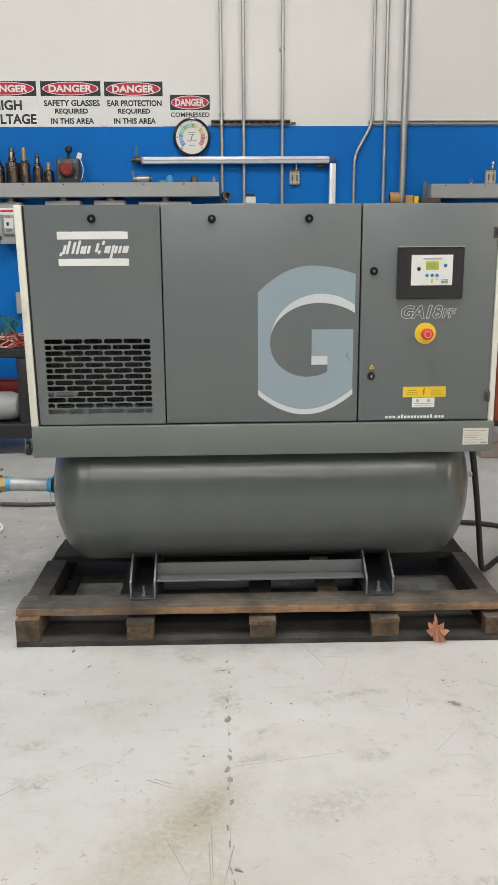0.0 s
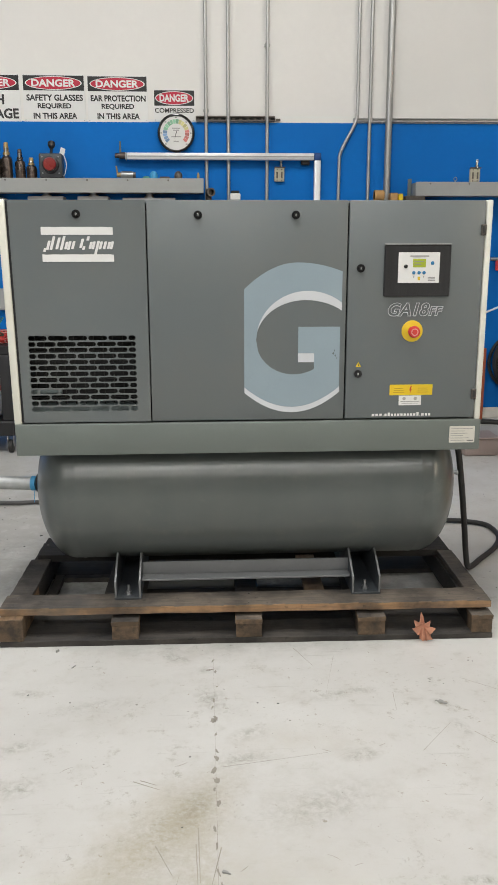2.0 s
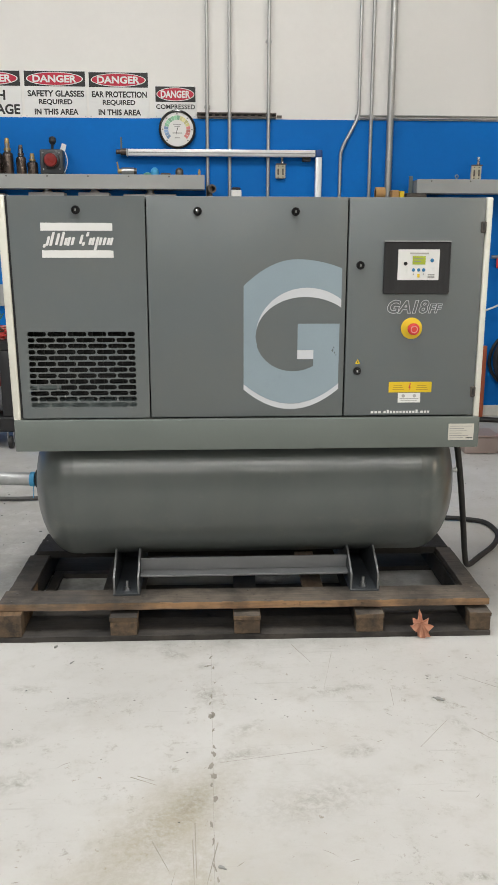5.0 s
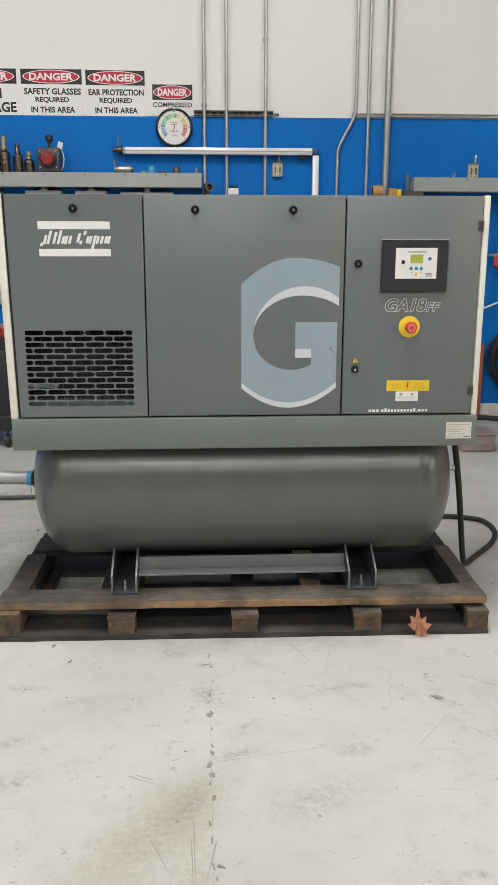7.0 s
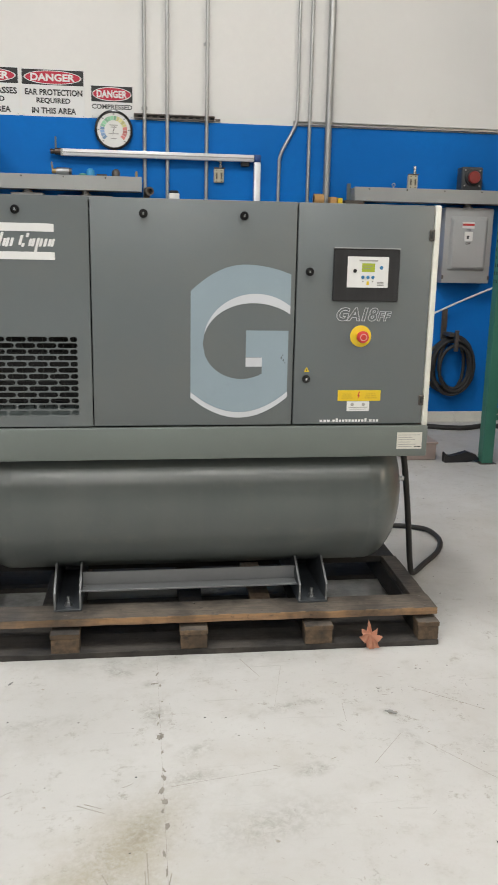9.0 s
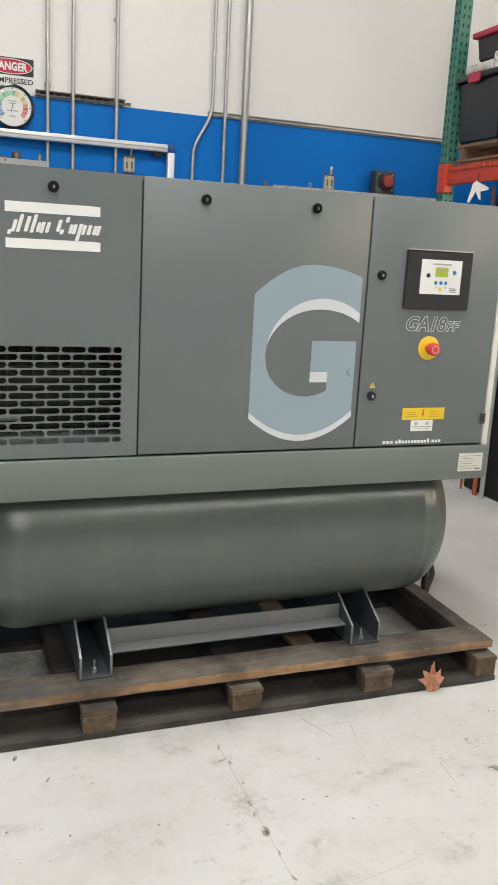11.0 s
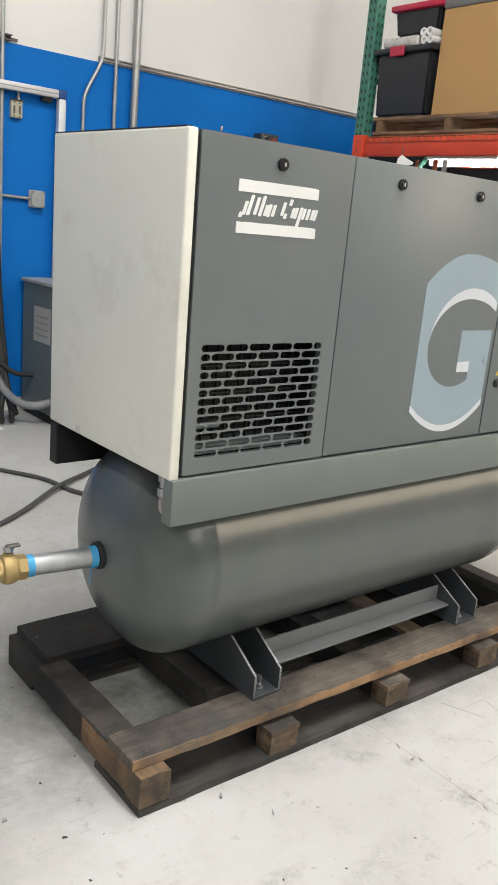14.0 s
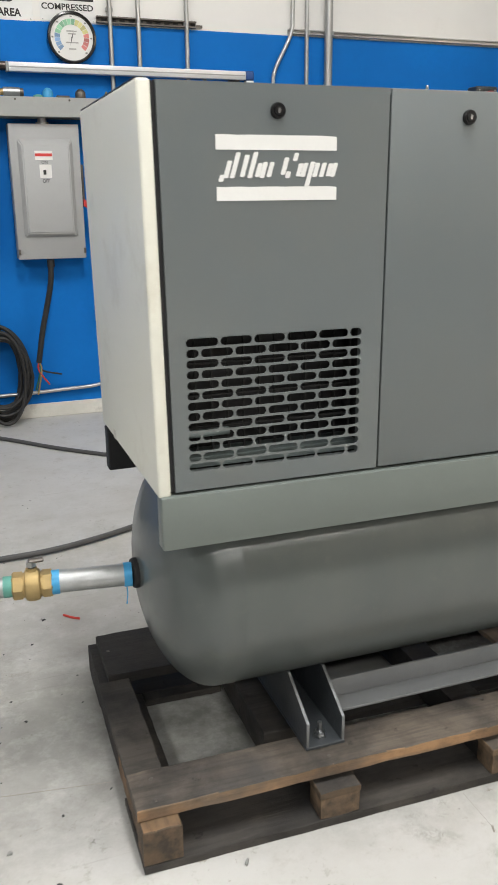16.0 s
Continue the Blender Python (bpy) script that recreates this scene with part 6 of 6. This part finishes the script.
solo("small_carton", box(2.595, 2.648, 6.86, 6.95, 1.7335, 1.796, bevel=0.003), M["card"], "small brown carton on the wall shelf", "carton", "small cartons")
solo("small_carton", box(2.655, 2.690, 6.86, 6.95, 1.7335, 1.789, bevel=0.003), M["yellow"], "small yellow carton on the wall shelf", "carton", "small cartons")
solo("steel_block", box(2.705, 2.86, 6.85, 6.95, 1.7335, 1.775, bevel=0.006), M["steel_grey"], "dark steel block on the wall shelf", "steel block")
solo("steel_strip", box(2.745, 2.775, 6.96, 6.97, 1.7335, 1.905, bevel=0.002), M["xformer"], "dark upright steel strip on the wall shelf", "steel strip")

# ---- utility cart with wires and a gas bottle ----
cart = thing("utility_cart", (-0.6, 6.29, 0), "black two-shelf utility cart beside the blue wall", "utility cart")
CX0, CX1, CY0, CY1 = -1.05, -0.150, 6.04, 6.54
part("top_shelf", box(CX0, CX1, CY0, CY1, 0.690, 0.752, bevel=0.008), M["black_plastic"], cart)
part("bottom_shelf", box(CX0, CX1, CY0, CY1, 0.125, 0.232, bevel=0.012), M["black_plastic"], cart)
for x in (CX0 + 0.004, CX1 - 0.084):
    for y in (CY0 + 0.004, CY1 - 0.084):
        part("post", box(x, x + 0.08, y, y + 0.08, 0.2325, 0.6895, bevel=0.014, seg=2), M["black_plastic"], cart)
        part("caster", lathe([(-0.014, 0.040), (-0.011, 0.046), (0.011, 0.046), (0.014, 0.040)], (x + 0.04, y + 0.04, 0.0465), (1, 0, 0), 20), M["rubber"], cart)
        for dx in (0.018, 0.058):
            part("caster_fork", box(x + dx, x + dx + 0.004, y + 0.028, y + 0.052, 0.046, 0.1245), M["zinc"], cart)
rnd = random.Random(11)
heap = thing("wire_heap", (-0.35, 6.26, 0.752), "tangled heap of coloured wires on the cart", "wires")
for k in range(60):
    cx, cy = rnd.uniform(-0.44, -0.20), rnd.uniform(6.14, 6.42)
    top_z = 0.075 if k < 52 else 0.20
    pts = [(cx + rnd.uniform(-0.09, 0.09), cy + rnd.uniform(-0.10, 0.08), 0.757 + rnd.uniform(0.0, top_z)) for _ in range(6)]
    pts[0] = (pts[0][0], pts[0][1], 0.7565)
    part("wire", tube(pts, 0.0045, 6, 5), M[("wire_red", "paper", "wire_red", "stop_ring", "wire_red", "wire_green")[k % 6] if k < 52 else "wire_green"], heap)
gb = thing("gas_bottle", (-0.40, 6.19, 0.232), "grey steel gas bottle lying on the cart's lower shelf", "gas bottle")
part("bottle", lathe([(0, 0.03), (0.02, 0.075), (0.05, 0.102), (0.40, 0.102), (0.45, 0.085), (0.475, 0.045)], (-0.715, 6.18, 0.335), (1, 0, 0), 28), M["gutter"], gb)
part("valve", cyl((-0.241, 6.18, 0.335), (-0.236, 6.18, 0.335), 0.02, 12), M["brass"], gb)
solo("red_case", box(-0.66, -0.236, 6.30, 6.44, 0.2325, 0.500, bevel=0.012), M["lens"], "dark red plastic case on the cart's lower shelf", "case")
solo("wall_box", box(-0.435, -0.355, WY - 0.06, WY - 0.001, 0.92, 1.085, bevel=0.005), M["ebox"], "small grey box on the blue wall", "junction box")

# ---- pallet rack by the side wall ----
RX, RY, RY2 = 3.450, 5.665, 2.95
rack = thing("pallet_rack", (4.0, 4.3, 0), "green and orange steel pallet rack along the side wall", "pallet rack")


def upright(x, y, holes):
    """A punched post, open at the back; the front and side carry rows of slanted holes."""
    w = 0.078
    p = part("upright", box(x, x + w, y, y + w, 0.004, 3.9, bevel=0.004), M["rack_green"], rack, "green punched upright")
    part("foot_plate", box(x - 0.02, x + w + 0.02, y - 0.02, y + w + 0.02, 0.0, 0.004), M["steel_grey"], rack)
    if holes:
        bm = bmesh.new()
        z = 1.20
        while z < 3.6:
            for dx in (0.020, 0.054):
                c = [(x + dx - 0.006, z - 0.010), (x + dx + 0.003, z - 0.012), (x + dx + 0.008, z + 0.008), (x + dx, z + 0.012)]
                add_prism(bm, c, 0.0016, w0=y - 0.0012)
                add_prism(bm, [(u - x + y, v + 0.025) for u, v in c], 0.0016, place=lambda u, v, w: (w, u, v), w0=x - 0.0012)
            z += 0.0508
        part("punched_holes", bm, M["dark"], p, smooth=False)
    return p


for y in (RY, RY2):
    upright(RX, y, y == RY)
    upright(RX + 1.05, y, False)
    for z in (0.3, 1.3, 2.3, 3.3):
        part("brace", box(RX + 0.079, RX + 1.049, y + 0.025, y + 0.05, z, z + 0.03), M["rack_green"], rack)
    for z in (0.35, 1.35, 2.35):
        part("brace", cyl((RX + 0.085, y + 0.038, z), (RX + 1.04, y + 0.038, z + 0.9), 0.016, 8), M["rack_green"], rack)
for bz in (1.856,):
    for x in (RX + 0.006, RX + 1.062):
        part("beam", box(x, x + 0.05, RY2 + 0.08, RY - 0.002, bz, bz + 0.105, bevel=0.005, seg=2), M["rack_orange"], rack, "orange load beam")
        for y in (RY - 0.012, RY2 + 0.08):
            c = part("beam_connector", box(x - 0.012, x + 0.042, y, y + 0.085 if y > 5 else y + 0.01, bz - 0.045, bz + 0.125, bevel=0.003), M["rack_orange"], rack, "orange beam connector")
for k in range(3):
    part("rivet", lathe([(0, 0.007), (0.002, 0.006)], (RX - 0.006, RY + 0.035, 1.842 + k * 0.05), (-1, 0, 0), 10), M["steel_grey"], rack)
# wire decks that hook over the beams
for dz, rows in ((1.9625, True),):
    bm = bmesh.new()
    y = RY2 + 0.12
    while y < RY - 0.03:
        add_box(bm, RX + 0.003, RX + 1.11, y, y + 0.004, dz, dz + 0.005)
        add_box(bm, RX + 0.001, RX + 0.0055, y, y + 0.003, dz - 0.024, dz + 0.005)
        y += 0.052
    for k in range(9):
        x = RX + 0.02 + k * 0.13
        add_box(bm, x, x + 0.004, RY2 + 0.12, RY - 0.03, dz + 0.0051, dz + 0.0095)
    add_box(bm, RX - 0.001, RX + 0.003, RY2 + 0.12, RY - 0.03, dz - 0.026, dz - 0.0235)
    part("wire_deck", bm, M["orange_bar"], rack, "dull orange wire mesh deck")

DZ = 1.986
rp = thing("storage_pallet", (3.95, 5.05, DZ), "brown wooden pallet on the rack's wire deck", "pallet")
for y in (4.50, 5.02, 5.55):
    part("stringer", box(3.49, 4.40, y, y + 0.045, DZ + 0.015, DZ + 0.083), M["deck_wood"], rp)
for k in range(6):
    x = 3.485 + k * 0.163
    part("deck_board", box(x, x + 0.105, 4.47, 5.62, DZ + 0.0835, DZ + 0.100), M["deck_wood"], rp)
    if k % 2 == 0:
        part("bottom_board", box(x, x + 0.10, 4.47, 5.62, DZ, DZ + 0.0145), M["deck_wood"], rp)
TZ0 = DZ + 0.1005


def tote(x0, x1, y0, y1, z0, z1, label, lid):
    t = thing("storage_tote", ((x0 + x1) / 2, (y0 + y1) / 2, z0), label, "storage tote", "storage totes")
    bm = bmesh.new()
    a = 0.016
    lo = [(x0 + a, y0 + a), (x1 - a, y0 + a), (x1 - a, y1 - a), (x0 + a, y1 - a)]
    hi = [(x0, y0), (x1, y0), (x1, y1), (x0, y1)]
    va, vb = [bm.verts.new((*p, z0)) for p in lo], [bm.verts.new((*p, z1 - 0.03)) for p in hi]
    bm.faces.new(va[::-1]), bm.faces.new(vb)
    for i in range(4):
        bm.faces.new((va[i], va[(i + 1) % 4], vb[(i + 1) % 4], vb[i]))
    bmesh.ops.bevel(bm, geom=bm.edges[:], offset=0.015, segments=2, affect="EDGES")
    part("tub", bm, M["tote"], t, "black plastic tub")
    part("lid", box(x0 - 0.02, x1 + 0.02, y0 - 0.02, y1 + 0.02, z1 - 0.035, z1, bevel=0.010, seg=2), M[lid], t)
    return t


tt = tote(3.475, 3.98, 5.215, 5.640, TZ0, 2.475, "black storage tote with a red latch on the rack", "tote")
part("latch", box(3.443, 3.456, 5.405, 5.515, 2.420, 2.476, bevel=0.004), M["tote_red"], tt, "red latch")
part("side_handle", tube([(3.60, 5.652, 2.43), (3.60, 5.672, 2.38), (3.60, 5.668, 2.30), (3.60, 5.636, 2.25)], 0.010, 8), M["tote"], tt, "black side handle")
wrap = thing("tube_bundle", (3.65, 5.35, 2.475), "bundle of white plastic tubes in clear film on a tote", "plastic tubes")
for k in range(4):
    y, z = 5.236 + 0.046 * (k % 2) + 0.012 * (k // 2), 2.4985 + 0.044 * (k // 2)
    bm = bmesh.new()
    add_lathe(bm, [(0, 0.0228), (0.37, 0.0228), (0.37, 0.013), (0.355, 0.011)], (3.84, y, z), (-1, 0.0, 0), 16)
    part("tube", bm, M["paper"], wrap)
bm = box(3.475, 3.85, 5.335, 5.61, 2.4755, 2.535, bevel=0.02, seg=3)
for v in bm.verts:
    v.co += Vector((0.008, 0.006, 0.006)) * noise.noise(v.co * 30)
    v.co.z = max(v.co.z, 2.4755)
part("film", bm, M["film"], wrap, "crumpled clear film")
tote(3.515, 3.98, 5.225, 5.575, 2.5465, 2.718, "smaller black tote with a red lid on top", "tote_red")
cb = thing("cardboard_box", (3.85, 4.8, TZ0), "large plain cardboard box with grey tape on the rack", "cardboard box")
part("box_body", box(3.51, 4.25, 4.48, 5.19, TZ0, 2.655, bevel=0.004), M["card"], cb, "brown cardboard")
part("packing_tape", box(3.505, 4.255, 4.475, 5.195, 2.655, 2.725, bevel=0.012, seg=2), M["card_tape"], cb, "grey taped edge")
solo("red_crate", box(3.65, 4.15, 4.55, 5.09, 2.7255, 2.80, bevel=0.01), M["tote_red"], "flat dark red crate on top of the cardboard box", "crate")

# work lamp under the rack's shelf
wl = thing("shop_light", (4.11, 5.05, 1.80), "bright fluorescent shop light hung under the rack shelf", "lamp")
part("housing", box(4.04, 4.18, 4.43, 5.63, 1.905, 1.945, bevel=0.008), M["white"], wl)
for dx in (-0.035, 0.035):
    part("tube", cyl((4.11 + dx, 4.45, 1.885), (4.11 + dx, 5.61, 1.885), 0.017, 14), M["tube"], wl, "glowing tube")
for y in (4.55, 5.5):
    part("hanger", cyl((4.11, y, 1.944), (4.11, y, 1.985), 0.003, 6), M["steel_grey"], wl)
hg = thing("spray_gun", (3.48, 5.34, 1.72), "white plastic spray gun hanging from the rack beam", "spray gun")
GUN = ((0.058, 0.003), (0.029, 0.035), (0.023, 0.075), (0.0, 0.168), (0.017, 0.174), (0.058, 0.087), (0.089, 0.145), (0.102, 0.153), (0.093, 0.087), (0.151, 0.072), (0.157, 0.058), (0.075, 0.017))
part("body", prism([(0.74 * (u - 0.078), 1.862 - 0.74 * v) for u, v in GUN], 0.02, place=lambda u, v, w: (3.452 + 0.72 * u - 0.69 * w, 5.30 - 0.69 * u - 0.72 * w, v)), M["paper"], hg)
part("hook", cyl((3.448, 5.316, 1.855), (3.456, 5.316, 1.905), 0.003, 6), M["steel_grey"], hg)
for y, r, mm, lab in ((5.262, 0.008, "orange_bar", "thin rusty steel rod standing under the rack"), (5.12, 0.015, "orange_bar", "rusty steel bar standing under the rack"), (5.05, 0.015, "gutter", "grey steel pipe standing under the rack")):
    solo("steel_bar", cyl((3.535, y, 0.0), (3.53, y, 1.84), r, 12), M[mm], lab, "steel bar", "bars under the rack")
# goods on the floor under the shelf
for x0, x1, y0, y1, h, mm, lab in ((3.58, 4.02, 4.70, 5.30, 1.80, "dark", "tall black crate on the floor under the rack"), (3.75, 4.35, 3.2, 4.1, 1.2, "card", "large brown carton on the floor under the rack")):
    solo("crate", box(x0, x1, y0, y1, 0.0, h, bevel=0.006), M[mm], lab, "crate", "goods under the rack")
# dark cabinet behind the rack
dk = thing("storage_cabinet", (5.2, 5.9, 0), "dark brown storage cabinet behind the pallet rack", "cabinet")
part("cabinet_body", box(4.86, 5.8, 5.35, 6.95, 0.0, 2.30, bevel=0.006), M["dark"], dk)
for k in range(3):
    part("shelf_edge", box(4.845, 4.859, 5.36, 6.94, 0.5 + 0.5 * k, 0.53 + 0.5 * k), M["deck_wood"], dk)
for k, (ya, h, mm) in enumerate(((5.42, 0.22, "card"), (5.75, 0.30, "rack_orange"), (6.1, 0.2, "card"), (6.45, 0.28, "card_tape"))):
    solo("carton", box(4.42, 4.60, ya, ya + 0.28, 0.0, 1.45 + h, bevel=0.005), M[mm], "upright narrow carton in front of a dark cabinet", "carton", "upright cartons")
# folded cartons standing by the rack
for k, (x, y0, y1, h) in enumerate(((3.02, 3.55, 4.09, 0.36), (3.06, 3.50, 4.05, 0.38), (3.10, 3.55, 4.0, 0.35))):
    solo("flat_carton", box(x, x + 0.034, y0, y1, 0.0, h, bevel=0.004), M["card"], "flat folded carton standing on the floor", "carton", "folded cartons")
rt = thing("red_toolbox", (4.0, 4.65, 0), "red steel toolbox on the floor by the rack", "toolbox")
part("body", box(3.72, 4.10, 4.25, 5.03, 0.0, 0.22, bevel=0.01), M["tote_red"], rt)
part("lid", box(3.71, 4.11, 4.24, 5.04, 0.2205, 0.36, bevel=0.012), M["tote_red"], rt)

# ---- floor: joint, chips and scraps ----
rnd = random.Random(21)
def flake(cx, cy, sx, sy, turn, seed, h=0.0012):
    r = random.Random(seed)
    poly = []
    for k in range(13):
        a = 2 * math.pi * k / 13
        q = r.uniform(0.35, 1.0)
        u, v = sx * q * math.cos(a), sy * q * math.sin(a)
        poly.append((cx + u * math.cos(turn) - v * math.sin(turn), cy + u * math.sin(turn) + v * math.cos(turn)))
    return poly, h


chips = bmesh.new()
for k in range(22):
    y = 1.45 + k * 0.074 + rnd.uniform(-0.02, 0.02)
    x = 1.180 + rnd.uniform(-0.008, 0.010)
    big = rnd.random() < 0.25
    poly, h = flake(x, y, rnd.uniform(0.003, 0.014 if big else 0.005), rnd.uniform(0.005, 0.026), rnd.uniform(-0.4, 0.4), k)
    add_prism(chips, poly, 0.0008, place=lambda u, v, w: (u, v, w), w0=0.0002)
for cx, cy, sx, sy in ((1.184, 2.66, 0.010, 0.020), (1.182, 2.46, 0.008, 0.022), (1.181, 2.36, 0.013, 0.020), (1.165, 2.958, 0.016, 0.007), (1.90, 2.71, 0.02, 0.010)):
    poly, h = flake(cx, cy, sx, sy, 0.1, int(cy * 1000))
    add_prism(chips, poly, 0.0008, place=lambda u, v, w: (u, v, w), w0=0.0002)
M["scuff"] = surface("scuffed_paint", (0.36, 0.335, 0.29), 0.7, var=0.2, big=20)
M["chip"] = surface("bare_concrete", (0.30, 0.275, 0.24), 0.8, var=0.15, big=30)
solo("paint_chips", chips, M["chip"], "chipped paint along a joint in the floor", "floor damage", kind="stuff", smooth=False)
marks = bmesh.new()
for x0, y0, x1, y1, w in ((0.957, 2.368, 1.03, 2.330, 0.003), (0.975, 2.372, 1.02, 2.350, 0.003), (1.133, 2.178, 1.139, 1.996, 0.0035), (1.128, 2.12, 1.136, 1.93, 0.003), (1.189, 2.107, 1.161, 1.967, 0.003), (1.05, 1.80, 1.09, 2.02, 0.0016), (1.03, 2.12, 1.075, 2.02, 0.003), (1.467, 3.098, 1.52, 2.969, 0.0022), (1.774, 2.465, 1.89, 2.598, 0.0014), (1.756, 2.781, 1.745, 2.679, 0.0016), (1.602, 3.034, 1.539, 2.78, 0.0009), (0.146, 3.509, 0.405, 3.47, 0.0025), (-0.6, 3.58, 0.146, 3.509, 0.0025), (1.18, 1.2, 1.18, 3.14, 0.0012), (1.20, 2.42, 1.50, 2.47, 0.0006), (0.55, 2.30, 0.62, 2.36, 0.002), (1.95, 2.55, 2.10, 2.35, 0.0015), (0.3, 2.6, 0.5, 2.66, 0.0013), (2.2, 2.7, 2.0, 2.86, 0.0016)):
    d = Vector((x1 - x0, y1 - y0)).normalized()
    nx, ny = -d.y * w / 2, d.x * w / 2
    add_prism(marks, [(x0 + nx, y0 + ny), (x0 - nx, y0 - ny), (x1 - nx * 0.4, y1 - ny * 0.4), (x1 + nx * 0.4, y1 + ny * 0.4)], 0.0005, place=lambda u, v, w: (u, v, w), w0=0.0002)
for k in range(55):  # short curved scuffs
    x, y, a, ln = rnd.uniform(-0.6, 2.8), rnd.uniform(1.5, 3.12), rnd.gauss(0.5, 0.9), rnd.choice((0.008, 0.012, 0.018, 0.025, 0.04))
    w, bend = rnd.uniform(0.0004, 0.0011), rnd.uniform(-0.3, 0.3)
    mid = [(x + ln * f * math.cos(a + bend * f), y + ln * f * math.sin(a + bend * f)) for f in (0, 0.33, 0.66, 1.0)]
    side = (-math.sin(a) * w, math.cos(a) * w)
    poly = [mid[0]] + [(u - side[0], v - side[1]) for u, v in mid[1:3]] + [mid[3]] + [(u + side[0], v + side[1]) for u, v in mid[2:0:-1]]
    add_prism(marks, poly, 0.0005, place=lambda u, v, w: (u, v, w), w0=0.0002)
solo("floor_scratches", marks, M["scuff"], "thin dark scratches and cracks in the floor paint", "floor damage", kind="stuff", smooth=False)
crumbs = bmesh.new()
for k in range(150):
    x, y = rnd.uniform(-0.8, 2.9), rnd.uniform(1.6, 5.2)
    s = rnd.choice((0.0012, 0.0016, 0.002, 0.003))
    poly, h = flake(x, y, s * rnd.uniform(0.6, 2.4), s, rnd.uniform(0, 3.1), 500 + k)
    add_prism(crumbs, poly, s * 0.4, place=lambda u, v, w: (u, v, w), w0=0.0003)
for k in range(130):  # more grit beside and behind the machine
    x, y = rnd.uniform(-1.0, 0.45), rnd.uniform(3.0, 5.6)
    sz = rnd.choice((0.002, 0.003, 0.004, 0.006))
    poly, h = flake(x, y, sz * rnd.uniform(0.6, 2.2), sz, rnd.uniform(0, 3.1), 900 + k)
    add_prism(crumbs, poly, sz * 0.25, place=lambda u, v, w: (u, v, w), w0=0.0003)
solo("floor_crumbs", crumbs, M["ink"], "small dark crumbs and grit scattered on the floor", "grit", kind="stuff", smooth=False)
for x, y, sx, sy, turn, h in ((0.627, 3.116, 0.010, 0.006, 0.9, 0.007), (0.702, 3.003, 0.012, 0.003, 1.0, 0.003), (1.896, 2.714, 0.022, 0.010, -0.5, 0.003), (0.155, 3.317, 0.008, 0.006, 0.2, 0.005), (1.197, 2.024, 0.014, 0.006, -0.6, 0.004)):
    poly, _ = flake(x, y, sx, sy, turn, int(x * 1000))
    solo("scrap", prism(poly, h, place=lambda u, v, w: (u, v, w), w0=0.0002), M["grey_ink"], "thin dark scrap lying on the floor", "scrap", "floor scraps", smooth=False)
solo("red_wire_scrap", tube([(0.407, 4.346, 0.004), (0.43, 4.32, 0.004), (0.454, 4.303, 0.004)], 0.004, 6), M["wire_red"], "short red wire scrap on the floor", "scrap")
